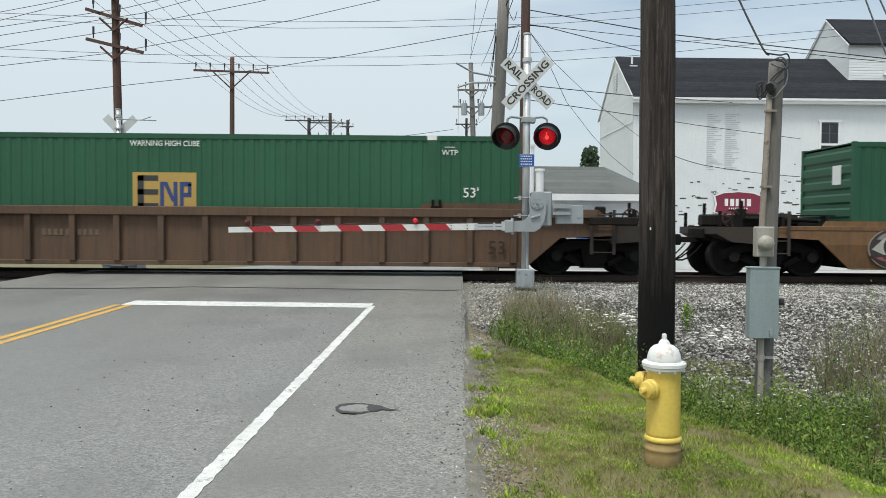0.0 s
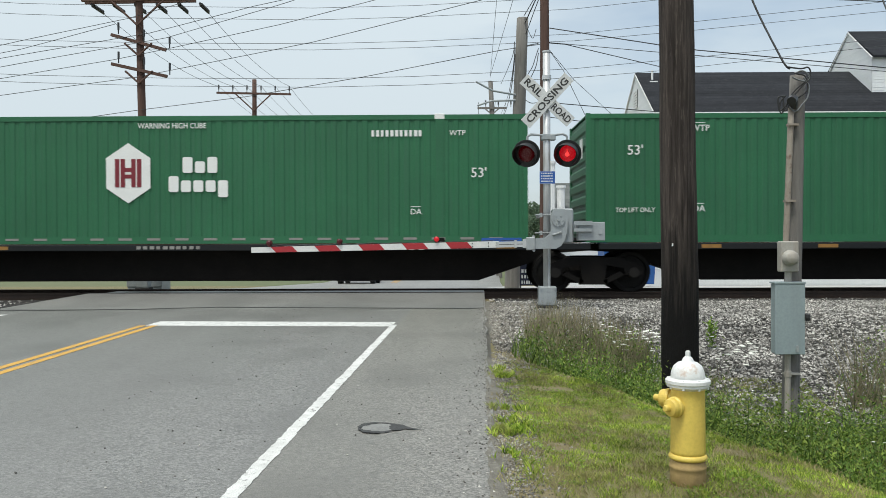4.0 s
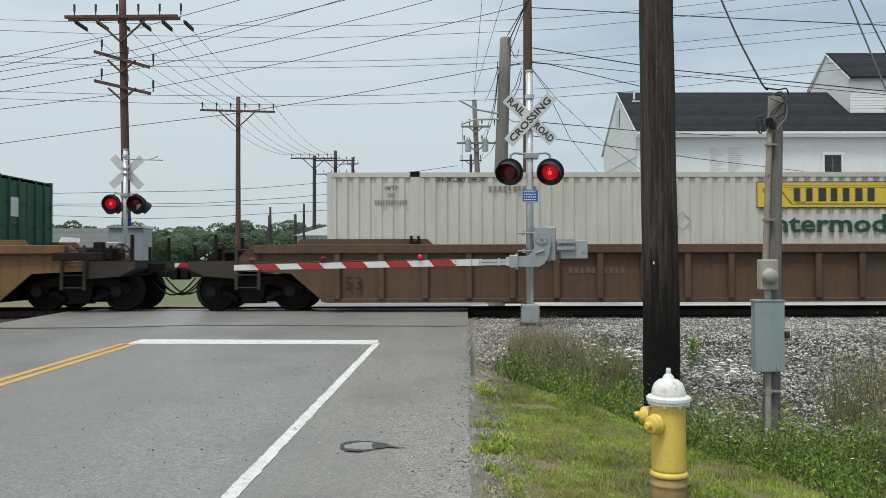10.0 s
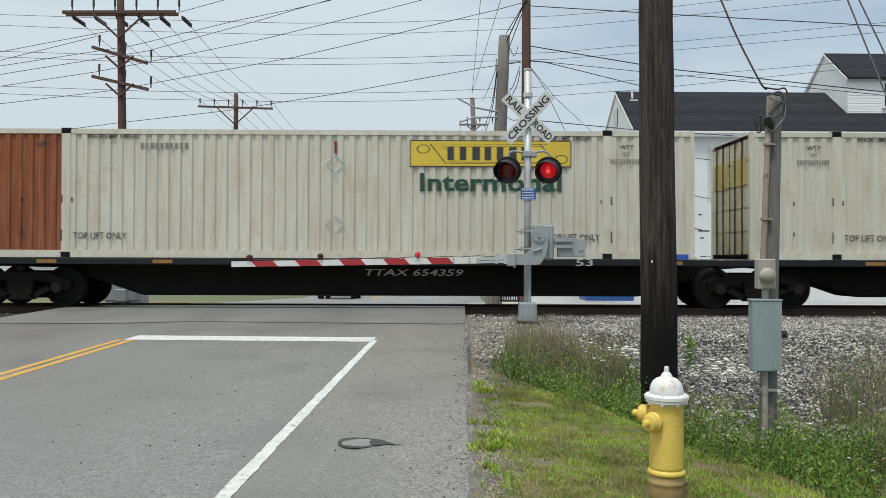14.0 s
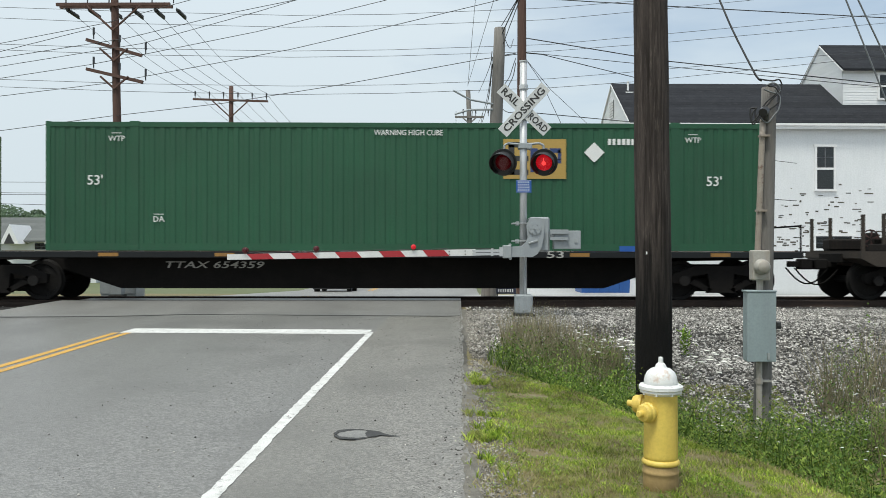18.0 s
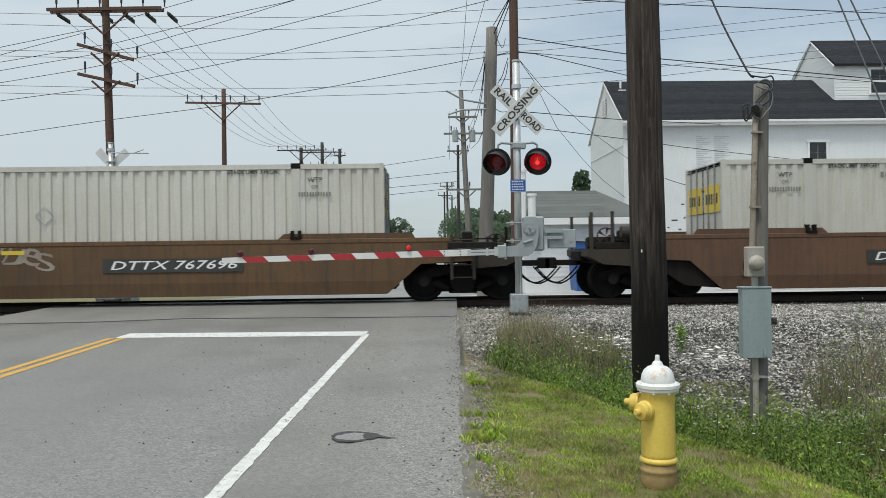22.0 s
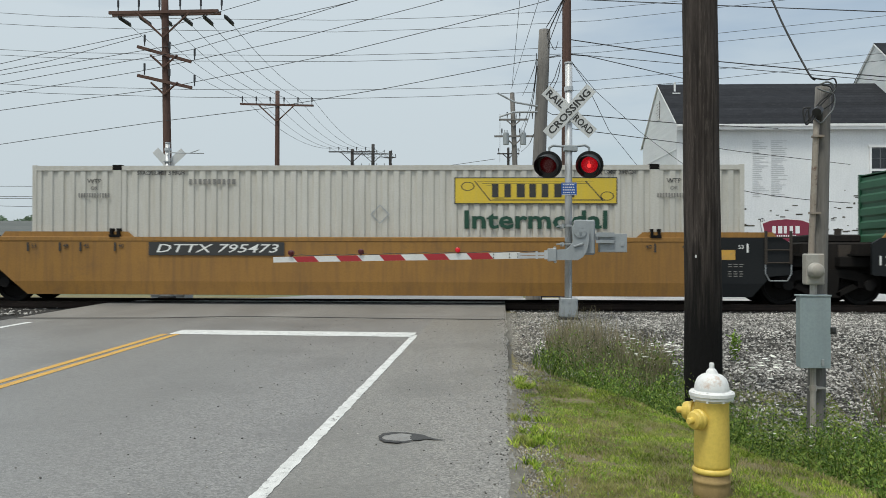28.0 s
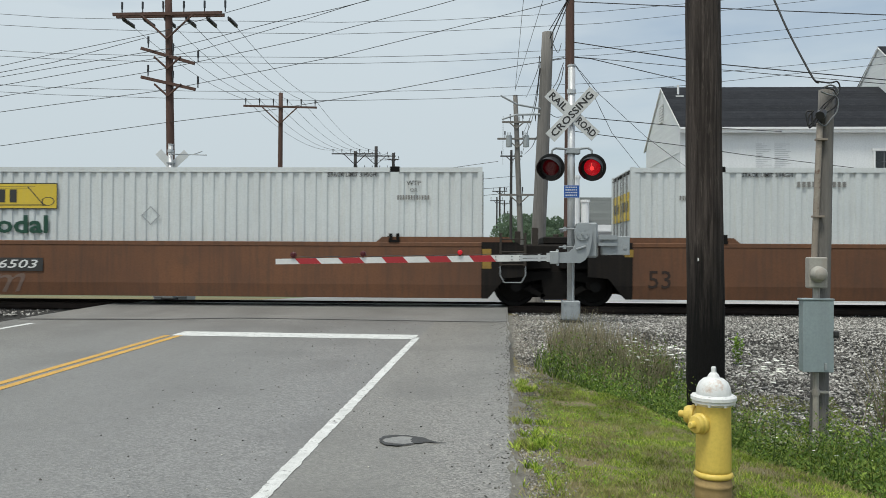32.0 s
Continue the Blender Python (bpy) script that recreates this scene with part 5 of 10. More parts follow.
    if number:
        if style == "ribbed":
            bars("number", -2.0, -1.428, 0.92, 1.3, 0.14, 10, FADED_TXT, ob, seed)
        else:
            x = num_x
            zn = 1.24 if style == "yellow" else 0.90
            if paint is CAR_ORANGE:
                zn = 0.86
            part("number_panel", shared(("number_panel", zn), BLACK_TXT, lambda bm: box(bm, -1.15 if zn < 0.89 else -1.55, 1.15 if zn < 0.89 else 1.55, -0.003, 0, -0.15, 0.15)), BLACK_TXT, ob).location = (x, yf - 0.016, zn)
            text("number", number, 0.27, x, yf - 0.022, zn, WHITE_TXT, ob, shear=0.25 if zn > 0.89 else 0.0, width=2.8 if zn > 0.89 else 2.1)
    if l_truck is not None:
        truck(ob, l_truck - s_c)
    if r_truck is not None:
        truck(ob, r_truck - s_c)
    MOVERS.append((ob, s_c, 0.0))
    return ob


def spine_unit(s_c, ends, l_truck, r_truck, s_l, s_r, label, seed=0):
    """A spine car platform: deep dark centre sill with tapered ends, deck edge, cross arms."""
    ob = empty("spine_car")
    tagged(ob, label, "rail car", "cars of the train")
    a, b = s_l - s_c, s_r - s_c
    la, rb = l_truck - s_c, r_truck - s_c
    part("centre_sill", shared(("centre_sill", round(a, 1), round(b, 1), ends), STEEL_DARK, lambda bm: slab(bm, [(a, 0.95), (la + 0.7, 0.90), (la + 2.6, 0.26), (rb - 2.6, 0.26), (rb - 0.7, 0.90), (b, 0.95), (b, 1.10), (a, 1.10)], -0.55, 0.55)), STEEL_DARK, ob)
    for sgn in (-1, 1):
        part("deck_edge", shared(("deck_edge", sgn, round(a, 1), round(b, 1)), CAR_BLACK, lambda bm: box(bm, a + 0.1, b - 0.1, min(sgn * 1.15, sgn * 1.30), max(sgn * 1.15, sgn * 1.30), 0.98, 1.12, 0.01)), CAR_BROWN, ob)
        part("support_rail", shared(("support_rail", sgn, round(a, 1), round(b, 1)), CAR_TAN, lambda bm: box(bm, a + 0.3, b - 0.3, min(sgn * 1.17, sgn * 1.28), max(sgn * 1.17, sgn * 1.28), 1.124, 1.138)), SILVER, ob)
    n = 9
    for i in range(n):
        x = a + 0.8 + (b - a - 1.6) * i / (n - 1)
        part("cross_arm", shared("cross_arm", STEEL_DARK, lambda bm: slab(bm, [(-0.08, 0.98), (0.08, 0.98), (0.08, 1.10), (-0.08, 1.10)], -1.28, 1.28)), STEEL_DARK, ob).location.x = x
    for i, x in enumerate((a + 2.6, a + 5.2, b - 5.2, b - 2.0)):
        part("deck_patch", shared("deck_patch", CAR_YELLOW, lambda bm: box(bm, -0.22, 0.22, -1.306, -1.302, 1.01, 1.09)), CAR_YELLOW, ob).location.x = x
    part("blue_plate", shared("blue_plate", BLUE, lambda bm: box(bm, -0.45, 0.45, -1.308, -1.303, 1.13, 1.25)), BLUE, ob).location.x = 6.3
    if s_c > 200 and seed in (0, 4):
        text("number", "TTAX 654359", 0.22, 0.5 if seed == 0 else -3.5, -0.556, 0.80, WORN_TXT, ob, shear=0.2, width=2.3)
    text("marking", "53", 0.22, 4.4, -1.31, 1.05, WORN_TXT, ob, width=0.38)
    if seed % 2 == 0:
        bars("number", -1.2, -1.308, 1.05, 1.5, 0.07, 10, DIM_TXT, ob, seed)
    truck(ob, la)
    if ends[1] == "C":
        truck(ob, rb)
    for e, k, x in ((-1, ends[0], a), (1, ends[1], b)):
        if k == "C":
            coupler(ob, x + e * 0.1, e)
            def end_rack(bm):
                box(bm, min(0, -e * 0.5), max(0, -e * 0.5), -1.2, 1.2, 1.10, 1.14)
                for y in (-1.15, 1.15):
                    rod(bm, (-e * 0.1, y, 1.1), (-e * 0.1, y, 1.75), 0.02, 6)
                rod(bm, (-e * 0.1, -1.15, 1.72), (-e * 0.1, 1.15, 1.72), 0.02, 6)
            part("end_rack", shared(("end_rack", e), STEEL_DARK, end_rack), STEEL_DARK, ob).location.x = x
    MOVERS.append((ob, s_c, 0.0))
    return ob


def fade_paint():
    """Spray paint that runs from green at the sill to buff at the top."""
    m = mat("green_to_buff_spray", (0.035, 0.19, 0.08), (0.028, 0.15, 0.065), 0.7, 0, 3, 40, 0)
    n, l = m.node_tree.nodes, m.node_tree.links
    p = n["Principled BSDF"]
    tc, sep, mr, mx = n.new("ShaderNodeTexCoord"), n.new("ShaderNodeSeparateXYZ"), n.new("ShaderNodeMapRange"), n.new("ShaderNodeMix")
    mx.data_type = "RGBA"
    mr.inputs[1].default_value, mr.inputs[2].default_value = 0.45, 1.15
    mx.inputs[7].default_value = (0.17, 0.135, 0.065, 1)
    l.new(tc.outputs["Object"], sep.inputs[0])
    l.new(sep.outputs[2], mr.inputs[0])
    l.new(mr.outputs[0], mx.inputs[0])
    l.new(p.inputs["Base Color"].links[0].from_socket, mx.inputs[6])
    l.new(mx.outputs[2], p.inputs["Base Color"])
    return m


def lettered(parent, words, x0, x1, z0, z1, layers, seed, shear=0.0, swing=1.0):
    """A sprayed word, one fat letter beside the other, each in layers of (swell, paint, lift)."""
    rnd = random.Random(seed)
    w = (x1 - x0) / len(words)
    for i, ch in enumerate(words):
        tilt, rise, wide = rnd.uniform(-0.10, 0.10), rnd.uniform(-0.03, 0.03), w * rnd.uniform(1.04, 1.16) * (0.8 + 0.2 * swing)
        for swell, paint, lift in layers:
            if ("letter", ch, swell) not in CACHE:
                cu = bpy.data.curves.new("letter", "FONT")
                cu.body, cu.size, cu.align_x, cu.align_y, cu.offset, cu.resolution_u = ch, 1.0, "CENTER", "CENTER", swell, 3
                tmp = bpy.data.objects.new("tmp", cu)
                scene.collection.objects.link(tmp)
                CACHE["letter", ch, swell] = bpy.data.meshes.new_from_object(tmp.evaluated_get(bpy.context.evaluated_depsgraph_get()))
                bpy.data.objects.remove(tmp)
            bm = bmesh.new()
            bm.from_mesh(CACHE["letter", ch, swell])
            if swell == layers[0][0]:
                us, vs = [v.co.x for v in bm.verts], [v.co.y for v in bm.verts]
                ku, kv = wide / (max(us) - min(us)), (z1 - z0) / (max(vs) - min(vs))
                mu, mv = (max(us) + min(us)) / 2, (max(vs) + min(vs)) / 2
            for v in bm.verts:
                u, q = (v.co.x - mu) * ku, (v.co.y - mv) * kv
                u += (tilt * swing + shear) * q + 0.03 * swing * math.sin(4 * q + i)
                q += 0.05 * swing * math.sin(3 * u + seed + i) + rise * swing
                v.co = (x0 + w * (i + 0.5) + u, -1.4245 - 0.002 * lift - 0.0003 * (i % 2), min(z1 + 0.03, max(0.215, (z0 + z1) / 2 + q)))
            bmesh.ops.remove_doubles(bm, verts=bm.verts, dist=0.0005)
            fold(bm)
            part("graffiti_outline" if lift < 2 else "graffiti_letter", bm, paint, parent)


def build_train():
    R, S = 0.245, 0.250  # height of a container's floor in ribbed and smooth wells
    D = 1.140            # and on the spine cars
    hub_l = "dark green corrugated container with white hexagon badge"
    emp_l = "green corrugated container with gold square badge"
    jb_l = "white ribbed container with yellow name panel"
    cr_l = "cream ribbed container with yellow name panel"
    be_l = "stained beige container with yellow name panel"
    C = container
    C("emp", emp_l, -14.20 + LAG, R, GREEN, seed=1, logo=0.12, dia=-6.6)
    C("hub", hub_l, 9.49 + LAG, S - 0.05, GREEN, seed=2)
    C("emp", emp_l, 33.11 + LAG, S, GREEN2, False, 3, -0.08, -4.34)
    C("hub", hub_l, 54.39 + LAG, D, GREEN2, seed=4)
    C("emp", emp_l, 71.85 + LAG, D, GREEN2, True, 5, 2.92)
    C("emp", emp_l, 89.08 + LAG, D, GREEN2, True, 6, 2.94)
    C("hub", hub_l, 106.44 + LAG, D, GREEN2, seed=7)
    C("intermodal", be_l, 124.98 + LAG, D, BEIGE, seed=8)
    C("emp", emp_l, 146.22 + LAG, R, GREEN, seed=9, logo=-2.92, dia=-4.33)
    C("intermodal", cr_l, 170.24, R, CREAM, seed=10)
    C("hub", hub_l, 189.89, R, GREEN, seed=11)
    C("intermodal", jb_l, 209.57, R, WHITE, seed=12)
    C("intermodal", "rust-streaked beige container with a bare brown end panel", 230.74, D, BEIGE, seed=13, rust_end=True)
    C("intermodal", be_l, 248.15, D, BEIGE, seed=14)
    C("intermodal", jb_l, 265.52, D, WHITE, seed=15)
    C("hub", "olive green corrugated container with white hexagon badge", 282.85, D, OLIVE, seed=16)
    C("emp", emp_l, 301.35, D, GREEN, True, 17, 2.9)
    C("intermodal", "smooth beige riveted container with yellow name panel", 322.85, S + 0.09, BEIGE_DULL, seed=18, smooth_side=True)
    C("intermodal", cr_l, 342.27, S, CREAM, seed=19)
    C("intermodal", cr_l, 361.78, S, CREAM, True, 20)
    C("intermodal", cr_l, 385.61, S, CREAM, seed=21)
    C("intermodal", cr_l, 405.27, S, CREAM, seed=22)
    C("intermodal", cr_l, 424.78, S, CREAM, seed=24)
    C("intermodal", jb_l, 448.55, R, WHITE, seed=25)
    C("intermodal", cr_l, 471.97, S, CREAM, seed=26)
    C("hub", hub_l, 491.80, S, GREEN, seed=27)
    C("intermodal", jb_l, 511.38, S, WHITE, True, 29)
    C("intermodal", jb_l, 534.99, S, WHITE, True, 30)
    C("intermodal", jb_l, 554.45, S, WHITE, seed=31)
    W = well_car
    rb = "brown ribbed well car, dusty, with side posts"
    ro = "rusty orange ribbed well car with side posts"
    sm = "weathered brown smooth-sided well car with spray-painted graffiti"
    ye = "yellow smooth-sided well car with black ends"
    W(-6.02 + LAG, "CC", "ribbed", CAR_BROWN, rb, -15.7 + LAG, 3.7 + LAG, "n", 0)
    c1 = W(17.57 + LAG, "CC", "low", CAR_ORANGE, "tan smooth-sided well car covered in silver graffiti", 7.75 + LAG, 27.5 + LAG, "DTTX 471502", 2, -4.4)
    c2 = W(41.19 + LAG, "CC", "low", CAR_OCHRE, sm, 31.6 + LAG, 50.9 + LAG, "", 1)
    W(154.30 + LAG, "CC", "ribbed", CAR_ORANGE, ro, 144.4 + LAG, 164.1 + LAG, "n", 1)
    W(178.32, "CA", "ribbed", CAR_BROWN, rb, 168.5, 188.15, "n", 2)
    W(197.97, "AA", "ribbed", CAR_BROWN, rb, None, 207.9, "n", 3)
    W(217.65, "AC", "ribbed", CAR_BROWN, rb, None, 227.5, "n", 4)
    c18 = W(330.9, "CA", "smooth", CAR_TAN, sm, 321.1, 340.6, "DTTX 767696", 3, -3.46)
    c19 = W(350.35, "AA", "smooth", CAR_TAN, sm, None, 360.2, "", 4)
    c20 = W(369.86, "AC", "smooth", CAR_TAN, sm, None, 379.7, "DTTX 767696", 4, 3.38)
    c21 = W(393.69, "CA", "smooth", CAR_UMBER, sm, 384.0, 403.8, "DTTX 765455", 5, -3.3)
    c22 = W(413.35, "AA", "smooth", CAR_UMBER, sm, None, 423.3, "", 6)
    c24 = W(432.86, "AC", "smooth", CAR_UMBER, sm, None, 442.8, "DTTX 765455", 7, 3.27)
    W(456.63, "CC", "ribbed", CAR_BROWN, rb, 446.8, 466.45, "n", 8)
    W(480.05, "CA", "yellow", CAR_YELLOW, ye, 470.4, 490.0, "DTTX 795473", 2, -3.75)
    c27 = W(499.88, "AA", "yellow", CAR_YELLOW, ye, None, 509.7, "", 10)
    W(519.46, "AC", "yellow", CAR_YELLOW, ye, None, 529.3, "DTTX 795473", 10, 3.99)
    c30 = W(543.07, "CA", "smooth", CAR_RUSSET, "russet brown smooth-sided well car with white number", 533.45, 552.8, "DTTX 726503", 12, -3.48)
    W(562.53, "AA", "smooth", CAR_RUSSET, "russet brown smooth-sided well car", None, 572.3, "", 13)
    for base in (LAG, 176.35):
        tks = [55.25 + base, 72.05 + base, 89.3 + base, 106.6 + base, 123.8 + base, 140.3 + base]
        for i in range(5):
            sl = tks[i] if i else tks[0] - 1.9
            sr = tks[i + 1] if i < 4 else tks[5] + 1.9
            spine_unit((tks[i] + tks[i + 1]) / 2, ("C" if i == 0 else "A") + ("C" if i == 4 else "A"), tks[i], tks[i + 1], sl, sr, "black spine car with worn deck edge", i)
    SILVER_P = mat("silver_spray", (0.29, 0.27, 0.25), (0.20, 0.18, 0.16), 0.5, 0, 3, 40, 0)
    WHITE_P = mat("white_spray", (0.34, 0.30, 0.26), (0.20, 0.165, 0.13), 0.7, 0, 3, 40, 0)
    PURPLE_P = mat("purple_spray", (0.027, 0.017, 0.040), (0.020, 0.014, 0.032), 0.7, 0, 3, 40, 0)
    LIME_P = mat("lime_spray", (0.36, 0.30, 0.075), (0.27, 0.22, 0.06), 0.7, 0, 3, 40, 0)
    BLUE_P = mat("blue_spray", (0.02, 0.07, 0.24), (0.018, 0.06, 0.2), 0.7, 0, 3, 40, 0)
    PINK_P = mat("pink_spray", (0.32, 0.11, 0.12), (0.28, 0.10, 0.11), 0.7, 0, 3, 40, 0)
    BLACK_P = mat("black_spray", (0.018, 0.018, 0.02), (0.024, 0.024, 0.026), 0.7, 0, 3, 40, 0)
    FADED_SILVER = mat("faded_silver_spray", (0.26, 0.225, 0.19), (0.19, 0.16, 0.135), 0.6, 0, 3, 40, 0)
    BUFF_SILVER = mat("buff_silver_spray", (0.33, 0.27, 0.215), (0.25, 0.20, 0.155), 0.6, 0, 3, 40, 0)
    CHALK = mat("chalk_spray", (0.50, 0.48, 0.44), (0.38, 0.36, 0.33), 0.7, 0, 3, 40, 0)
    BROWN_P = mat("dark_brown_spray", (0.050, 0.036, 0.034), (0.032, 0.025, 0.026), 0.7, 0, 2, 40, 0)

    def scribble(car, words, x0, x1, z0, z1, paint, k):
        lettered(car, words, x0, x1, z0, z1, ((0.0, paint, 1),), k, 0.25, 1.9)

    def piece(car, name, pts, m, k):
        bm = bmesh.new()
        bm.faces.new([bm.verts.new((a, -1.4245 - 0.002 * k, b)) for a, b in pts])
        fold(bm)
        part(name, bm, m, car)

    def disc(cx, cz, rx, rz, a0=0, a1=360, n=32):
        return [(cx + rx * math.cos(radians(a0 + (a1 - a0) * i / n)), cz + rz * math.sin(radians(a0 + (a1 - a0) * i / n))) for i in range(n if a1 - a0 == 360 else n + 1)]
    ex0, ez0 = -7.10, 0.68
    piece(c1, "graffiti_outline", disc(ex0, ez0, 0.67, 0.475), WHITE_P, 1)
    piece(c1, "graffiti_fill", disc(ex0, ez0, 0.64, 0.45), BROWN_P, 2)
    piece(c1, "graffiti_fill", disc(ex0, ez0 + 0.10, 0.50, 0.30, 20, 160), SILVER_P, 3)
    piece(c1, "graffiti_fill", disc(ex0, ez0 - 0.13, 0.55, 0.18, 200, 340), PINK_P, 3)
    piece(c1, "graffiti_fill", [(ex0 - 0.58, ez0 - 0.02), (ex0 - 0.3, ez0 + 0.24), (ex0 + 0.3, ez0 + 0.24), (ex0 + 0.58, ez0 - 0.02), (ex0 + 0.3, ez0 - 0.14), (ex0 - 0.3, ez0 - 0.14)], CHALK, 4)
    piece(c1, "graffiti_fill", disc(ex0, ez0 + 0.04, 0.32, 0.28), BLACK_P, 5)
    piece(c1, "graffiti_fill", [(ex0, ez0 + 0.02), (ex0 + 0.26, ez0 + 0.02), (ex0 + 0.26, ez0 + 0.2), (ex0, ez0 + 0.2)], CHALK, 6)
    TTX_P = mat("faded_brown_letters", (0.115, 0.045, 0.026), (0.095, 0.04, 0.024), 0.7, 0, 3, 40, 0)
    for x in (2.0, 2.55, 3.1):
        piece(c1, "logo_bar", [(x, 0.45), (x + 0.38, 0.45), (x + 0.38, 1.0), (x, 1.0)], TTX_P, 1)
    lettered(c1, "FAT", -3.0, 0.35, 0.24, 1.13, ((0.125, BLACK_P, 1), (0.04, SILVER_P, 3)), 7, 0.1, 1.5)
    piece(c1, "graffiti_outline", [(0.25, 0.70), (0.85, 0.70), (0.80, 0.48), (1.50, 0.84), (0.80, 1.15), (0.85, 1.02), (0.25, 1.02)], BLACK_P, 0.8)
    piece(c1, "graffiti_fill", [(0.28, 0.76), (0.92, 0.76), (0.90, 0.60), (1.38, 0.84), (0.90, 1.06), (0.92, 0.96), (0.28, 0.96)], SILVER_P, 2.6)
    lettered(c1, "WASP", 3.50, 8.00, 0.24, 1.13, ((0.13, CHALK, 1), (0.115, BLACK_P, 2), (0.04, SILVER_P, 3)), 9, 0.2, 1.6)
    for x, zc, rx, rz, m in ((-3.35, 0.90, 0.20, 0.24, PINK_P), (-3.55, 0.45, 0.30, 0.18, LIME_P), (-0.55, 0.60, 0.28, 0.30, LIME_P), (0.65, 0.42, 0.35, 0.20, PINK_P), (1.3, 1.02, 0.30, 0.12, LIME_P), (2.5, 0.32, 0.35, 0.10, LIME_P), (3.75, 0.85, 0.25, 0.28, PINK_P), (8.2, 0.6, 0.2, 0.25, LIME_P)):
        piece(c1, "graffiti_fill", [(a + 0.05 * math.sin(9 * b + x), b + 0.05 * math.sin(7 * a)) for a, b in disc(x, zc, rx * 0.75, rz * 0.75)], m, 0.4)
    PINK_G = mat("faded_pink_spray", (0.20, 0.135, 0.105), (0.15, 0.10, 0.08), 0.7, 0, 3, 40, 0)
    scribble(c1, "Jc", -5.9, -5.3, 0.55, 0.85, BLACK_P, 91)
    scribble(c1, "V3", -3.9, -3.45, 0.40, 0.85, MAROON, 92)
    lettered(c2, "OmX3", -1.28, 0.5, 0.74, 1.12, ((0.11, CHALK, 1), (0.07, CAR_OCHRE, 2)), 11, 0.1, 1.6)
    lettered(c2, "OLB5", -1.28, 1.0, 0.24, 0.74, ((0.12, BLACK_P, 2.6), (0.07, SILVER_P, 3.2)), 12, 0.1, 1.6)
    bars("number", -3.32, -1.424, 0.98, 1.75, 0.20, 9, DARK_BROWN_TXT, c2, 3)
    scribble(c2, "O", 1.05, 1.45, 0.5, 0.85, WHITE_P, 13)
    scribble(c2, "Q", 1.5, 1.85, 0.55, 0.9, WHITE_P, 14)
    DUSK_P = mat("dark_plum_spray", (0.020, 0.015, 0.026), (0.026, 0.02, 0.03), 0.7, 0, 3, 40, 0)
    lettered(c18, "STEn", 1.45, 5.25, 0.23, 1.41, ((0.12, LIME_P, 1.2), (0.075, DUSK_P, 2.2), (0.055, PURPLE_P, 3.2)), 40, 0.08)
    scribble(c18, "SeN", 0.62, 1.25, 0.30, 0.80, WHITE_P, 41)
    text("marking", "B", 0.20, -0.95, -1.4265, 1.02, BLACK_TXT, c18)
    text("marking", "120", 0.11, 0.0, -1.4265, 1.36, BLACK_TXT, c18)
    NAVY_P = mat("navy_spray", (0.010, 0.012, 0.020), (0.014, 0.016, 0.024), 0.6, 0, 3, 40, 0)
    big = [(-5.30, 1.42), (-5.20, 1.12), (-5.22, 0.70), (-5.28, 0.21), (-2.99, 0.21), (-2.90, 0.45), (-2.95, 0.72), (-3.10, 0.95), (-3.35, 1.08), (-3.7, 1.10), (-4.0, 1.20), (-4.30, 1.43)]
    cx, cz = -4.05, 0.8
    piece(c19, "graffiti_outline", [(cx + (a - cx) * 1.03, cz + (b - cz) * 1.05 if b < 1.3 else b) for a, b in big], CHALK, 1)
    piece(c19, "graffiti_fill", big, NAVY_P, 2)
    piece(c19, "graffiti_stroke", [(-4.50, 1.40), (-4.45, 1.40), (-4.42, 1.0), (-4.50, 0.68), (-4.56, 0.68), (-4.47, 1.0)], CHALK, 3)
    piece(c19, "graffiti_stroke", [(-4.05, 1.2), (-3.98, 1.2), (-4.2, 1.3), (-4.46, 1.25), (-4.46, 1.2), (-4.2, 1.25)], CHALK, 3)
    piece(c19, "graffiti_stroke", disc(-3.62, 0.86, 0.13, 0.16), CHALK, 3)
    FADE = fade_paint()
    piece(c19, "graffiti_outline", [(1.45, 0.50), (2.05, 0.28), (3.9, 0.24), (4.9, 0.30), (5.30, 0.70), (5.62, 1.05), (5.30, 1.38), (4.6, 1.30), (4.2, 1.42), (3.4, 1.36), (2.6, 1.43), (1.95, 1.30), (2.05, 0.95), (1.95, 0.68)], BLACK_P, 0.4)
    piece(c19, "graffiti_fill", [(1.60, 0.52), (2.08, 0.34), (3.9, 0.30), (4.85, 0.35), (5.20, 0.72), (5.48, 1.03), (5.22, 1.30), (4.6, 1.23), (4.2, 1.35), (3.4, 1.29), (2.6, 1.36), (2.05, 1.24), (2.14, 0.95), (2.05, 0.66)], FADE, 1.0)
    lettered(c19, "ONwNS", 1.95, 5.25, 0.30, 1.32, ((0.12, BLACK_P, 1.6), (0.07, FADE, 2.4)), 17, 0.12, 1.6)
    LILAC = mat("lilac_grey_spray", (0.40, 0.38, 0.40), (0.32, 0.30, 0.32), 0.6, 0, 3, 40, 0)
    lettered(c20, "KYP", -6.0, -3.4, 0.23, 1.36, ((0.12, PURPLE_P, 1), (0.08, LILAC, 2.4)), 18, 0.05)
    for a, b, c, d in ((-5.7, 0.55, -5.3, 0.95), (-5.3, 0.9, -4.95, 0.5), (-4.7, 0.5, -4.3, 0.85), (-4.5, 1.1, -4.1, 0.8), (-3.9, 0.6, -3.5, 1.0)):
        piece(c20, "graffiti_stroke", [(a, b), (a + 0.02, b), (c + 0.02, d), (c, d)], BLACK_P, 3.4)
    lettered(c20, "AST", -3.0, -0.75, 0.23, 1.42, ((0.12, CHALK, 1), (0.085, BLUE_P, 2.4)), 19, 0.05)
    scribble(c20, "mJeS", -0.6, 0.7, 0.9, 1.3, WHITE_P, 20)
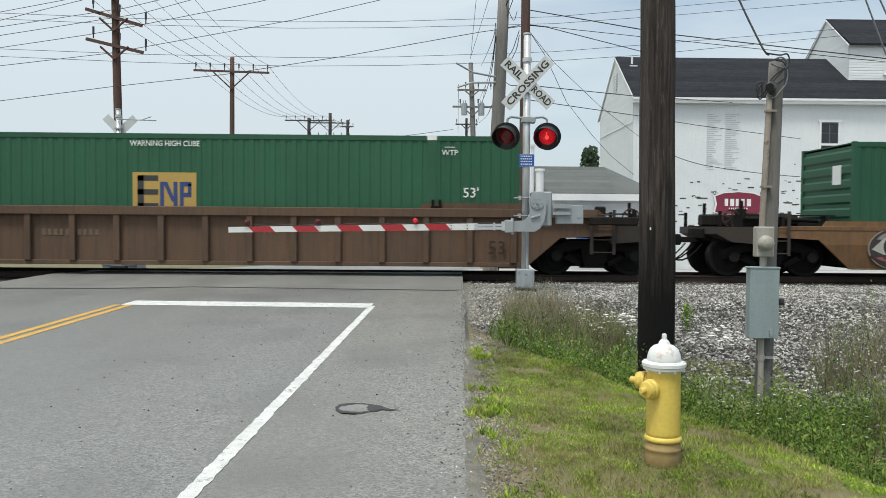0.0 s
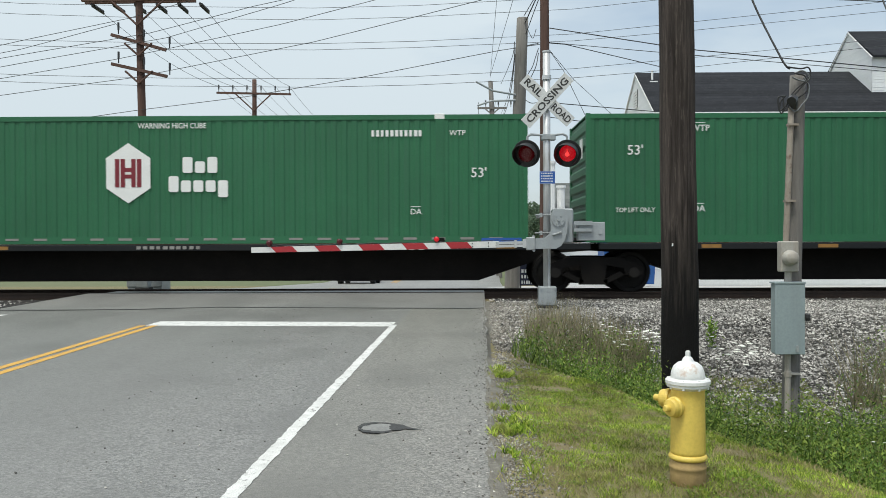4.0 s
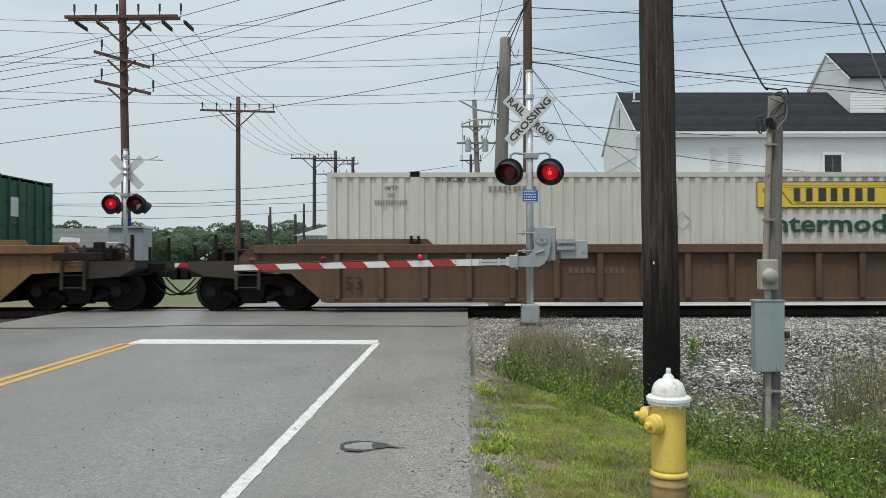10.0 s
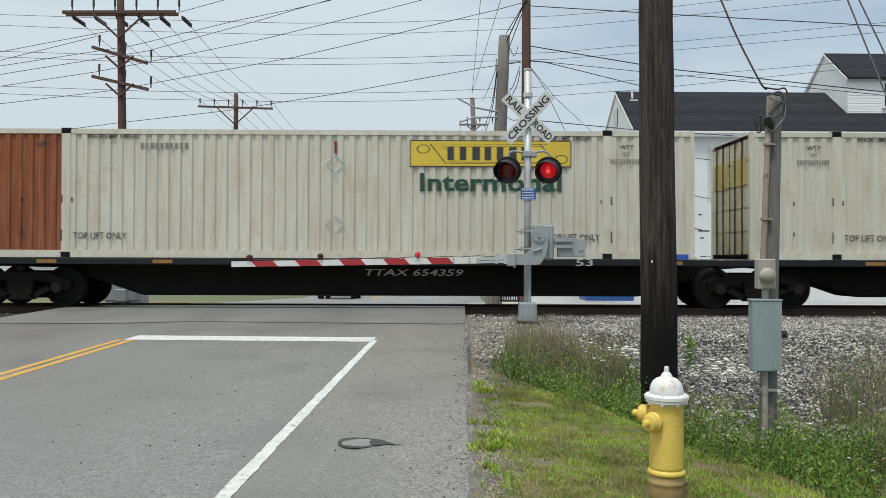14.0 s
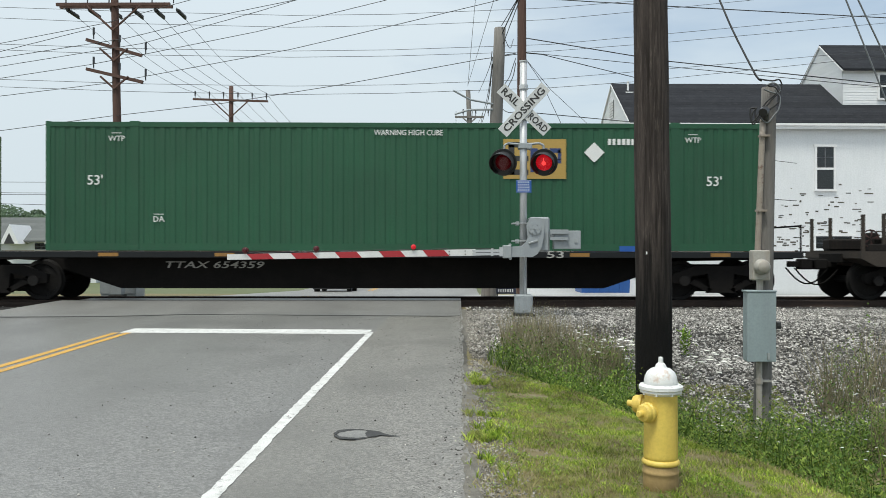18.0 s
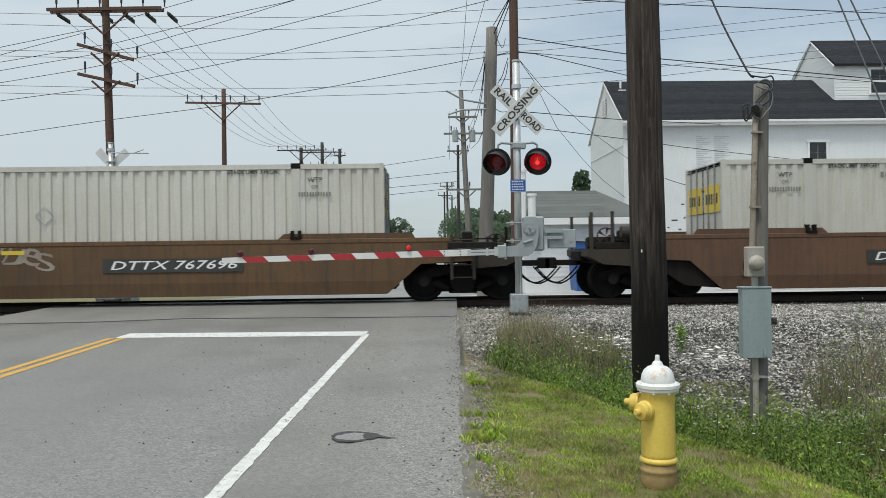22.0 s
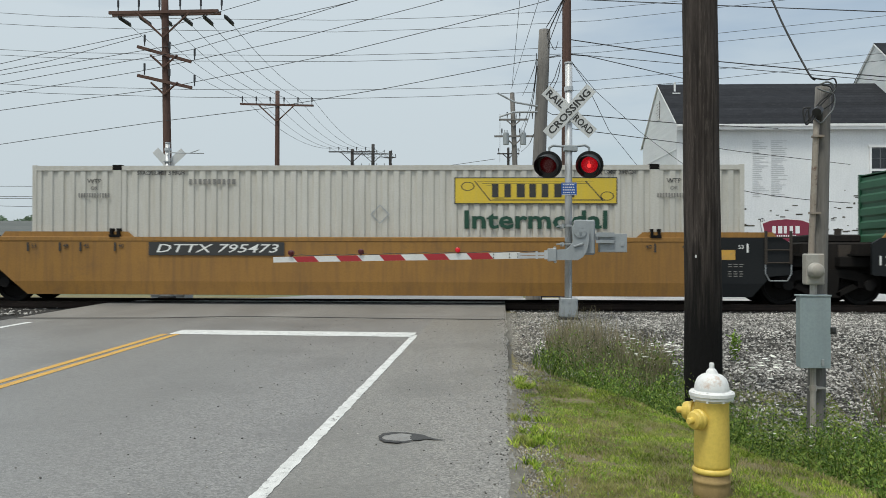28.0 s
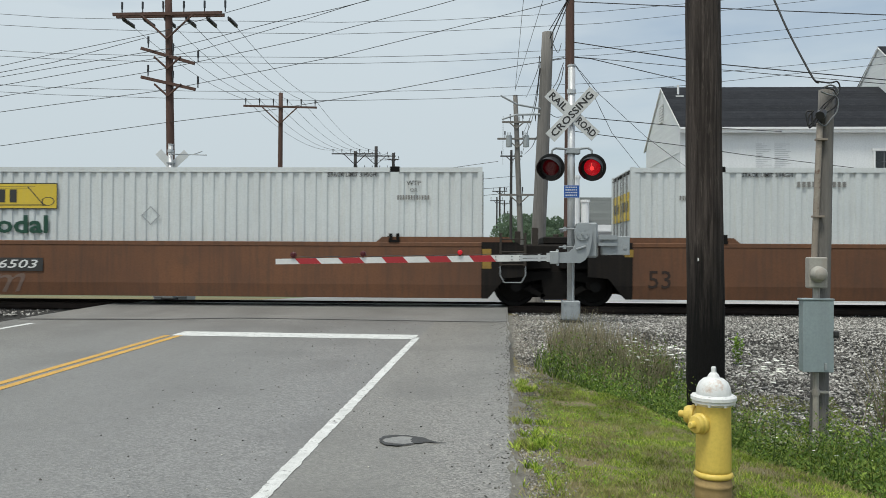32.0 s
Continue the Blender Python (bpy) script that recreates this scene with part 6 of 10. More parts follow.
    for car, x, w, up, low, o, f, k in ((c21, 1.10, 2.90, "8cOuP", "GmnS", WHITE_P, CAR_UMBER, 21), (c21, 4.06, 2.95, "", "JuBe5", BLACK_P, FADED_SILVER, 23), (c22, -5.6, 2.75, "8cOuP", "GmnS", WHITE_P, CAR_UMBER, 50), (c22, -2.9, 3.0, "S8mC8", "RuOmB", BLACK_P, BUFF_SILVER, 52), (c22, 0.20, 2.95, "JcOu9", "S8nG", WHITE_P, CAR_UMBER, 54), (c24, -2.75, 3.2, "", "SOuPe", SILVER_P, CAR_UMBER, 28)):
        if up:
            lettered(car, up, x + 0.25, x + w - 0.15, 0.98, 1.40, ((0.115, o, 1), (0.07, f, 2)), k, 0.1, 1.7)
        lettered(car, low, x, x + w, 0.25, 1.04 if up else 1.25, ((0.12, o, 2.6), (0.08, f, 3.2)), k + 1, 0.12, 1.8)
    scribble(c21, "yNeW", -1.35, -0.4, 0.75, 1.0, WHITE_P, 33)
    scribble(c21, "uSe", -1.15, -0.5, 1.15, 1.36, WHITE_P, 35)
    scribble(c22, "JyCm", 3.3, 5.4, 0.5, 1.2, SILVER_P, 26)
    scribble(c22, "xSVy", -7.0, -5.8, 0.75, 1.15, LIME_P, 34)
    scribble(c22, "mWyx", -6.9, -5.9, 0.35, 0.70, LIME_P, 36)
    lettered(c24, "mOuS", -5.6, -2.95, 0.28, 1.10, ((0.12, BROWN_P, 1), (0.07, PINK_G, 2)), 27, 0.1, 1.6)
    scribble(c30, "JeSoU3Cm", -7.0, -2.5, 0.35, 0.75, PINK_G, 29)
    for c, w, x in ((c27, "53 C", -1.1),):
        text("marking", w, 0.34, x, -1.44, 0.85, BLACK_TXT, c)
    for x in (-5.35, -4.65, -3.95):
        piece(c27, "logo_bar", [(x, 0.70), (x + 0.20, 0.70), (x + 0.32, 1.04), (x + 0.52, 1.04), (x + 0.57, 1.20), (x - 0.03, 1.20), (x - 0.08, 1.04), (x + 0.12, 1.04)], MAROON, 3)


def roll_wheels():
    """Each wheelset turns as it rolls past, 0.46 m in radius."""
    along = {ob: s for ob, s, z in MOVERS}
    for w, ax in WHEELS:
        s = along[w.parent.parent] + w.parent.location.x + ax
        rows = [(0.0, pose(ax, 0, 0.46))] if s > 13.2 else []
        t = max(0.0, (s - 13.0) / SPEED)
        a = 0.0
        while t < min(31.95, (s + 13.0) / SPEED):
            rows.append((t, pose(ax, 0, 0.46, 0, a, 0)))
            t += 0.03
            a -= math.degrees(SPEED * 0.03 / 0.46)
        if len(rows) > 1:
            rows.append((32.0, rows[-1][1]))
            walk(w, rows)


def motions():
    roll_wheels()
    for ob, s, z in MOVERS:
        walk(ob, [(t, pose(s - SPEED * t - (LAG if t < 10.2 else 0), TRACK_Y, z)) for t in (0, 4, 8, 9.5, 10.1, 10.6, 11.2, 13, 17, 24, 32)])

build_ground()
build_track()
build_train()

# ---- materials of the surroundings ----
ALU = mat("brushed_aluminium", (0.60, 0.61, 0.62), (0.52, 0.53, 0.54), 0.42, 0.4, 3, 40, 0.05)
GREYPAINT = mat("grey_enamel", (0.36, 0.385, 0.40), (0.30, 0.325, 0.34), 0.5, 0.1, 3, 40, 0.05, (0.24, 0.25, 0.25), 0.3)
SIGN_WHITE = mat("reflective_white_sheet", (0.62, 0.63, 0.62), (0.54, 0.55, 0.55), 0.5, 0, 4, 40, 0.02)
LAMP_BLACK = mat("black_lamp_housing", (0.012, 0.013, 0.014), (0.02, 0.021, 0.022), 0.5, 0, 4, 40, 0.03)
LENS_LIT = mat("lit_red_lens", (0.35, 0.01, 0.015), (0.30, 0.008, 0.012), 0.25, 0, 4, 40, 0, emit=(0.8, 0.008, 0.022, 0.36))
LENS_DIM = mat("dim_red_lens", (0.05, 0.005, 0.008), (0.035, 0.004, 0.006), 0.25, 0, 4, 40, 0, emit=(0.8, 0.01, 0.03, 0.025))
BULB = mat("glowing_bulb", (0.6, 0.04, 0.04), (0.6, 0.04, 0.04), 0.3, 0, 4, 40, 0, emit=(1.0, 0.05, 0.05, 1.1))
LAMP_RED = mat("dark_red_lamp_body", (0.13, 0.010, 0.014), (0.09, 0.008, 0.011), 0.45, 0, 4, 40, 0.02)
STRIPE_RED = mat("red_reflective_stripe", (0.40, 0.022, 0.03), (0.34, 0.02, 0.028), 0.5, 0, 4, 40, 0.02)
GATE_WHITE = mat("white_reflective_stripe", (0.72, 0.72, 0.70), (0.64, 0.64, 0.62), 0.5, 0, 4, 40, 0.02)
HYD_YELLOW = mat("hydrant_yellow_paint", (0.76, 0.56, 0.12), (0.69, 0.50, 0.10), 0.42, 0, 3, 45, 0.15, (0.50, 0.32, 0.08), 0.3, spots=(0.34, 0.20, 0.08), spot_amount=0.22)
HYD_WHITE = mat("hydrant_white_paint", (0.78, 0.78, 0.77), (0.70, 0.70, 0.69), 0.45, 0, 3, 45, 0.15, spots=(0.42, 0.20, 0.07), spot_amount=0.55)
HYD_BASE = mat("weathered_barrel", (0.42, 0.29, 0.115), (0.29, 0.20, 0.09), 0.8, 0, 3, 40, 0.3, (0.15, 0.10, 0.06), 0.4)
POLE_WOOD = mat("weathered_pole_wood", (0.100, 0.081, 0.072), (0.048, 0.039, 0.035), 0.9, 0, 5.0, 45, 1.0, (0.018, 0.015, 0.014), 0.95, stretch=(3, 3, 0.35), spots=(0.17, 0.142, 0.125), spot_amount=0.5, dist=0.02)
POLE_GREY = mat("silvered_pole_wood", (0.22, 0.205, 0.19), (0.15, 0.14, 0.13), 0.9, 0, 2.5, 22, 0.7, (0.08, 0.075, 0.07), 0.5, stretch=(3, 3, 0.35), dist=0.015)
POLE_FAR = mat("dark_far_pole_wood", (0.052, 0.047, 0.046), (0.040, 0.036, 0.036), 0.9, 0, 2.5, 22, 0.3, stretch=(3, 3, 0.35))
POLE_BROWN = mat("creosoted_pole_wood", (0.122, 0.066, 0.051), (0.086, 0.048, 0.038), 0.9, 0, 2.5, 22, 0.6, (0.04, 0.026, 0.02), 0.5, stretch=(3, 3, 0.35), dist=0.015)
WIRE = mat("black_cable", (0.02, 0.02, 0.021), (0.025, 0.025, 0.026), 0.6, 0, 4, 40, 0)
WIRE_DULL = mat("weathered_conductor", (0.035, 0.037, 0.040), (0.045, 0.047, 0.050), 0.6, 0, 4, 40, 0)
WIRE_GREY = mat("grey_conductor", (0.20, 0.21, 0.22), (0.18, 0.19, 0.2), 0.5, 0.3, 4, 40, 0)
INSUL = mat("dark_insulator", (0.03, 0.03, 0.033), (0.04, 0.04, 0.042), 0.35, 0, 4, 40, 0)
BRICK_WHITE = mat("peeling_white_brick_paint", (0.74, 0.75, 0.76), (0.67, 0.69, 0.70), 0.8, 0, 0.5, 14, 0.3, (0.54, 0.55, 0.56), 0.22)
BRICK_BARE = mat("bare_brick_patch", (0.12, 0.105, 0.085), (0.06, 0.055, 0.045), 0.9, 0, 3, 30, 0.3, rand=0.35)
SIDING = mat("white_clapboard", (0.78, 0.79, 0.80), (0.72, 0.73, 0.74), 0.6, 0, 1, 30, 0.05, rand=0.04)
SHINGLE = mat("dark_asphalt_shingles", (0.027, 0.029, 0.034), (0.017, 0.018, 0.022), 0.95, 0, 1.6, 14, 0.6, spots=(0.045, 0.047, 0.052), spot_amount=0.5, rand=0.2, spec=0.2)
SHINGLE_GREY = mat("grey_green_shingles", (0.125, 0.135, 0.13), (0.10, 0.108, 0.105), 0.9, 0, 1.2, 25, 0.3, rand=0.15)
TRIM = mat("white_trim", (0.80, 0.80, 0.80), (0.74, 0.74, 0.74), 0.5, 0, 2, 30, 0.03)
CONCRETE = mat("pale_concrete_lot", (0.50, 0.49, 0.475), (0.38, 0.375, 0.365), 0.9, 0, 0.4, 60, 0.3, spots=(0.16, 0.155, 0.15), spot_amount=0.8)
NAVY_BOARD = mat("navy_sign_board", (0.012, 0.016, 0.045), (0.016, 0.02, 0.05), 0.5, 0, 2, 30, 0.02)
ROOM_DIM = mat("dim_window_blind", (0.15, 0.155, 0.165), (0.10, 0.105, 0.115), 0.8, 0, 2, 30, 0.02)
DARK_TRIM = mat("dark_window_frame", (0.03, 0.03, 0.032), (0.04, 0.04, 0.042), 0.5, 0, 2, 30, 0.02)
CAR_WHITE = mat("white_car_paint", (0.75, 0.76, 0.77), (0.70, 0.71, 0.72), 0.25, 0, 2, 30, 0)
RUBBER = mat("black_rubber", (0.015, 0.015, 0.016), (0.02, 0.02, 0.02), 0.85, 0, 4, 60, 0.1)
def let_light_through(m, k):
    """Thin leaves pass on part of the light that falls on their far side."""
    n, l = m.node_tree.nodes, m.node_tree.links
    p = n["Principled BSDF"]
    out = [q for q in n if q.type == "OUTPUT_MATERIAL"][0]
    tr, mx = n.new("ShaderNodeBsdfTranslucent"), n.new("ShaderNodeMixShader")
    l.new(p.inputs["Base Color"].links[0].from_socket, tr.inputs[0])
    mx.inputs[0].default_value = k
    l.new(p.outputs[0], mx.inputs[1])
    l.new(tr.outputs[0], mx.inputs[2])
    l.new(mx.outputs[0], out.inputs[0])
    return m


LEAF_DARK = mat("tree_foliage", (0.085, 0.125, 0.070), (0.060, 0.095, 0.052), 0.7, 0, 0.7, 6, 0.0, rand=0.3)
# far crowns: distance haze is put into this paler, bluer leaf colour
LEAF_HAZED = mat("hazed_tree_foliage", (0.185, 0.255, 0.165), (0.145, 0.205, 0.132), 0.8, 0, 0.4, 5, 0.0, rand=0.2)
let_light_through(LEAF_HAZED, 0.6)
let_light_through(LEAF_DARK, 0.4)
BARK = mat("tree_bark", (0.09, 0.07, 0.055), (0.06, 0.048, 0.04), 0.9, 0, 3, 30, 0.4)
METAL_BOX = mat("blue_grey_box_paint", (0.31, 0.37, 0.385), (0.27, 0.325, 0.34), 0.45, 0.1, 3, 40, 0.04, (0.20, 0.22, 0.23), 0.3)
METER_GREY = mat("weathered_meter_socket", (0.42, 0.40, 0.36), (0.35, 0.33, 0.30), 0.6, 0.1, 6, 40, 0.1, (0.25, 0.15, 0.08), 0.35)
RUST_PIPE = mat("rusty_conduit", (0.36, 0.32, 0.27), (0.26, 0.215, 0.18), 0.7, 0.1, 4, 40, 0.2, spots=(0.13, 0.065, 0.045), spot_amount=0.95)
BLUE_BOX = mat("blue_bin_paint", (0.02, 0.10, 0.34), (0.018, 0.085, 0.28), 0.5, 0, 2, 30, 0.05)


def glass_mat():
    m = bpy.data.materials.new("window_glass")
    m.use_nodes = True
    p = m.node_tree.nodes["Principled BSDF"]
    p.inputs["Base Color"].default_value = (0.03, 0.035, 0.04, 1)
    p.inputs["Roughness"].default_value = 0.06
    p.inputs["Transmission Weight"].default_value = 0.35
    return m


GLASS = glass_mat()


def at(px, py, d):
    """A place in the upright plane d metres ahead, by two slopes."""
    return Vector(((px - 768.1) / 1443 * d, d, 1.14 + (442 - py) / 1443 * d))


# ---- the crossing signal ----


def lamp_unit(parent, x, z, lit, aim, shell):
    """Background disc, deep hood, housing and lens, turned to its own road."""
    m = Matrix.Translation((x, -0.02, z)) @ Vector(aim).to_track_quat("-Y", "Z").to_matrix().to_4x4()
    disc = part("lamp_background", shared("lamp_background", LAMP_BLACK, lambda bm: lathe(bm, [(0.0, 0.012), (0.262, 0.012), (0.265, 0.0), (0.262, -0.012), (0.17, -0.012)], 32, (0, 0, 0), "y")), LAMP_BLACK, parent)
    disc.matrix_basis = m

    def hood(bm):
        seg = 28
        lo, hi = [], []
        for i in range(seg + 1):
            a = math.radians(-60 + 300 * i / seg)
            c, s = math.cos(a), math.sin(a)
            L = 0.36 * (0.50 + 0.50 * max(0, (s + 0.6) / 1.6))
            lo.append((bm.verts.new((0.212 * c, -0.012, 0.212 * s)), bm.verts.new((0.205 * c, -0.012, 0.205 * s))))
            hi.append((bm.verts.new((0.226 * c, -L, 0.226 * s)), bm.verts.new((0.218 * c, -L, 0.218 * s))))
        for i in range(seg):
            bm.faces.new((lo[i][0], lo[i + 1][0], hi[i + 1][0], hi[i][0]))
            bm.faces.new((lo[i + 1][1], lo[i][1], hi[i][1], hi[i + 1][1]))
            bm.faces.new((hi[i][0], hi[i + 1][0], hi[i + 1][1], hi[i][1]))
    part("lamp_hood", shared("lamp_hood", LAMP_BLACK, hood), LAMP_BLACK, disc)
    part("lamp_housing", shared("lamp_housing", shell, lambda bm: lathe(bm, [(0.17, 0.01), (0.16, 0.12), (0.09, 0.17), (0.0, 0.18)], 20, (0, 0, 0), "y")), shell, disc)
    lm = LENS_LIT if lit else LENS_DIM
    part("lens", shared("lens", lm, lambda bm: lathe(bm, [(0.158, -0.012), (0.150, -0.024), (0.105, -0.038), (0.05, -0.046), (0.0, -0.048)], 24, (0, 0, 0), "y"), True), lm, disc, "round red lens")
    if lit:
        part("bulb", shared("bulb", BULB, lambda bm: (lathe(bm, [(0.042, -0.048), (0.034, -0.057), (0.0, -0.060)], 12, (0, 0, -0.01), "y"), box(bm, -0.006, 0.006, -0.058, -0.050, 0.0, 0.085))), BULB, disc, "bright filament spot")
    return disc


def crossing_signal(label, both):
    """Mast with crossbuck, flashing lamps, gate mechanism and striped gate arm. The road side is -y; the arm reaches to -x."""
    ob = tagged(empty("crossing_signal"), label, "crossing signal")

    def base(bm):
        box(bm, -0.165, 0.165, -0.15, 0.15, -0.02, 0.34, 0.015)
        for x in (-0.13, 0.13):
            for zz in (0.03, 0.30):
                rod(bm, (x, -0.17, zz), (x, -0.15, zz), 0.018, 8)
        rod(bm, (0, -0.165, 0.05), (0, -0.15, 0.05), 0.02, 8)
        rod(bm, (0, -0.165, 0.27), (0, -0.15, 0.27), 0.02, 8)
    part("junction_base", base_mesh(base), GREYPAINT, ob)
    part("foundation", shared("foundation", GRAVEL, lambda bm: box(bm, -0.20, 0.20, -0.20, 0.20, -0.45, -0.02, 0.02)), GRAVEL, ob)
    top = 4.50 if both else 4.80
    part("mast", shared(("mast", both), ALU, lambda bm: rod(bm, (0, 0, 0.34), (0, 0, top), 0.071, 20), True), ALU, ob)
    part("mast_collar", shared(("mast_collar", both), ALU, lambda bm: rod(bm, (0, 0, 4.28), (0, 0, 4.36), 0.088, 20)), ALU, ob)
    part("mast_cap", shared(("mast_cap", both), ALU, lambda bm: rod(bm, (0, 0, top), (0, 0, top + 0.03), 0.08, 20)), ALU, ob)
    part("conduit", shared("mast_conduit", GREYPAINT, lambda bm: rod(bm, (0.03, -0.085, 0.34), (0.03, -0.085, 1.1), 0.022, 8)), GREYPAINT, ob)
    # crossbuck: two blades, one lettered along its whole length, the other in two halves
    for i, (ang, words) in enumerate(((-43, ("RAIL", "ROAD")), (47, ("CROSSING",)))):
        y = -0.10 - 0.014 * i
        bl = part("crossbuck_blade", shared("crossbuck_blade", SIGN_WHITE, lambda bm: box(bm, -0.61, 0.61, -0.005, 0.005, -0.116, 0.116, 0.002)), SIGN_WHITE, ob, "white blade with black letters")
        bl.matrix_basis = pose(0, y, 3.87, 0, -ang, 0)
        if len(words) == 2:
            text("letters", words[0], 0.185, -0.36, -0.0075, -0.005, BLACK_TXT, bl, width=0.40, bold=0.004, thick=0.001)
            text("letters", words[1], 0.185, 0.36, -0.0075, -0.005, BLACK_TXT, bl, width=0.44, bold=0.004, thick=0.001)
        else:
            text("letters", words[0], 0.185, 0, -0.0075, -0.005, BLACK_TXT, bl, width=1.08, bold=0.004, thick=0.001)
    part("crossbuck_bracket", shared("crossbuck_bracket", GREYPAINT, lambda bm: (box(bm, -0.09, 0.09, -0.09, 0.09, 3.78, 3.82), box(bm, -0.09, 0.09, -0.09, 0.09, 3.94, 3.98))), GREYPAINT, ob)

    def arm(bm):
        pts = [(-0.38, 2.95), (-0.37, 3.20), (-0.30, 3.235), (-0.08, 3.215), (0.08, 3.215), (0.30, 3.24), (0.38, 3.20), (0.39, 2.95)]
        for (a, b), (c, d) in zip(pts, pts[1:]):
            rod(bm, (a, -0.05, b), (c, -0.05, d), 0.022, 8)
        box(bm, -0.10, 0.10, -0.10, 0.10, 3.13, 3.24, 0.01)
        box(bm, 0.06, 0.16, -0.12, -0.02, 3.11, 3.24, 0.02)
    part("lamp_bracket", shared("lamp_bracket", GREYPAINT, arm), GREYPAINT, ob)
    lamp_unit(ob, -0.385, 2.875, False, (-0.33, -1, -0.30), ALU if both else LAMP_BLACK)
    lamp_unit(ob, 0.395, 2.875, True, (-0.30, -1, -0.30), ALU if both else LAMP_BLACK)
    if both:
        for x, lit in ((-0.36, False), (0.36, True)):
            lamp_unit(ob, x, 2.93, lit, (-0.25, 1, -0.1), ALU).location.y += 0.16
        part("bracket_rod", shared("bracket_rod", GREYPAINT, lambda bm: (rod(bm, (0, 0.1, 4.22), (-1.12, 0.1, 4.19), 0.016, 8), rod(bm, (-0.72, 0.1, 4.21), (-0.98, 0.1, 4.30), 0.014, 8))), GREYPAINT, ob)
    sg = part("notice_plate", shared("notice_plate", BLUE, lambda bm: box(bm, -0.145, 0.145, -0.084, -0.078, 2.29, 2.53)), BLUE, ob, "small blue notice plate")
    for i in range(4):
        bars("small_print", 0, -0.085, 2.49 - 0.05 * i, 0.23, 0.022, 7 - i % 2, WHITE_TXT, sg, i)
    for zc in (2.30, 2.515):
        part("notice_border", shared("notice_border", WHITE_TXT, lambda bm: box(bm, -0.14, 0.14, -0.0855, -0.084, 0, 0.005)), WHITE_TXT, sg).location.z = zc
    # gate mechanism
    part("gate_motor_box", shared("gate_motor_box", GREYPAINT, lambda bm: box(bm, 0.10, 0.48, -0.20, 0.22, 1.16, 1.82, 0.03)), GREYPAINT, ob)

    def bracket(bm):
        pts = [(-0.32, 1.06), (0.14, 1.06), (0.24, 1.12), (0.31, 1.24), (0.35, 1.42), (0.36, 1.66), (0.30, 1.80), (0.10, 1.80), (0.03, 1.66), (0.05, 1.42), (0.02, 1.34), (-0.06, 1.27), (-0.32, 1.25)]
        slab(bm, pts, -0.30, -0.22)
    part("arm_bracket", shared("arm_bracket", GREYPAINT, bracket), GREYPAINT, ob)

    def hubp(bm):
        rod(bm, (0.18, -0.325, 1.60), (0.18, -0.30, 1.60), 0.12, 24)
        rod(bm, (0.18, -0.36, 1.60), (0.18, -0.325, 1.60), 0.025, 10)
        for i in range(6):
            a = i * math.pi / 3
            rod(bm, (0.18 + 0.085 * math.cos(a), -0.335, 1.60 + 0.085 * math.sin(a)), (0.18 + 0.085 * math.cos(a), -0.325, 1.60 + 0.085 * math.sin(a)), 0.012, 6)
    part("pivot_hub", shared("pivot_hub", GREYPAINT, hubp), GREYPAINT, ob)
    for zz in (1.70, 1.36):
        part("u_bolt", shared(("u_bolt", zz), SILVER, lambda bm: (rod(bm, (-0.22, -0.10, zz), (0.16, -0.10, zz), 0.014, 6), rod(bm, (-0.22, 0.10, zz), (0.16, 0.10, zz), 0.014, 6), box(bm, -0.14, -0.10, -0.13, 0.13, zz - 0.04, zz + 0.04))), SILVER, ob)
    for k, (ya, yb, xb, za, zb2) in enumerate(((-0.28, -0.24, 0.82, 1.50, 1.58), (-0.28, -0.24, 0.82, 1.38, 1.44), (0.14, 0.18, 0.78, 1.44, 1.56))):
        part("counterweight_arm", shared(("counterweight_arm", k), GREYPAINT, lambda bm: box(bm, 0.48, xb, ya, yb, za, zb2)), GREYPAINT, ob)
    part("counterweight", shared("counterweight", GREYPAINT, lambda bm: box(bm, 0.56, 1.07, -0.22, 0.0, 1.21, 1.56, 0.01)), GREYPAINT, ob)
    part("lock_plate", shared("lock_plate", SILVER, lambda bm: box(bm, 0.95, 1.01, -0.235, -0.22, 1.33, 1.41)), SILVER, ob)

    # striped arm, slightly drooping towards its tip
    ga = part("gate_arm", shared("gate_arm", GATE_WHITE, lambda bm: slab(bm, [(-0.95, -0.062), (-0.95, 0.062), (-5.62, 0.052), (-5.62, -0.052)], -0.02, 0.02)), GATE_WHITE, ob, "red and white striped gate arm")
    ga.matrix_basis = pose(0.02, -0.26, 1.165, 0, -1.15, 0)

    def stripe(bm):
        slab(bm, [(-0.28, 0.06), (0.17, 0.06), (0.28, -0.06), (-0.17, -0.06)], -0.024, 0.024)
    for i in range(5):
        st = part("red_stripe", shared("red_stripe", STRIPE_RED, stripe), STRIPE_RED, ga)
        st.location = (-1.70 - 0.825 * i, 0, 0)
        st.scale = (0.9, 1, 1 - 0.03 * i)

    part("arm_root", shared("arm_root", ALU, lambda bm: (box(bm, -1.0, -0.30, -0.04, -0.02, 0.0, 0.05), box(bm, -1.0, -0.30, -0.04, -0.02, -0.06, -0.01), box(bm, -0.50, -0.44, -0.05, 0.03, -0.08, 0.09), box(bm, -0.66, -0.62, -0.05, 0.03, -0.07, 0.07))), ALU, ga)
    part("arm_clamp", shared("arm_clamp", SILVER, lambda bm: box(bm, -0.44, -0.28, -0.08, 0.06, -0.12, 0.12, 0.01)), SILVER, ga)
    for zc in (-0.13, 0.13):
        part("clamp_bolt", shared("clamp_bolt", SILVER, lambda bm: rod(bm, (-0.3, -0.06, 0), (-0.3, 0.05, 0), 0.025, 8)), SILVER, ga).location.z = zc
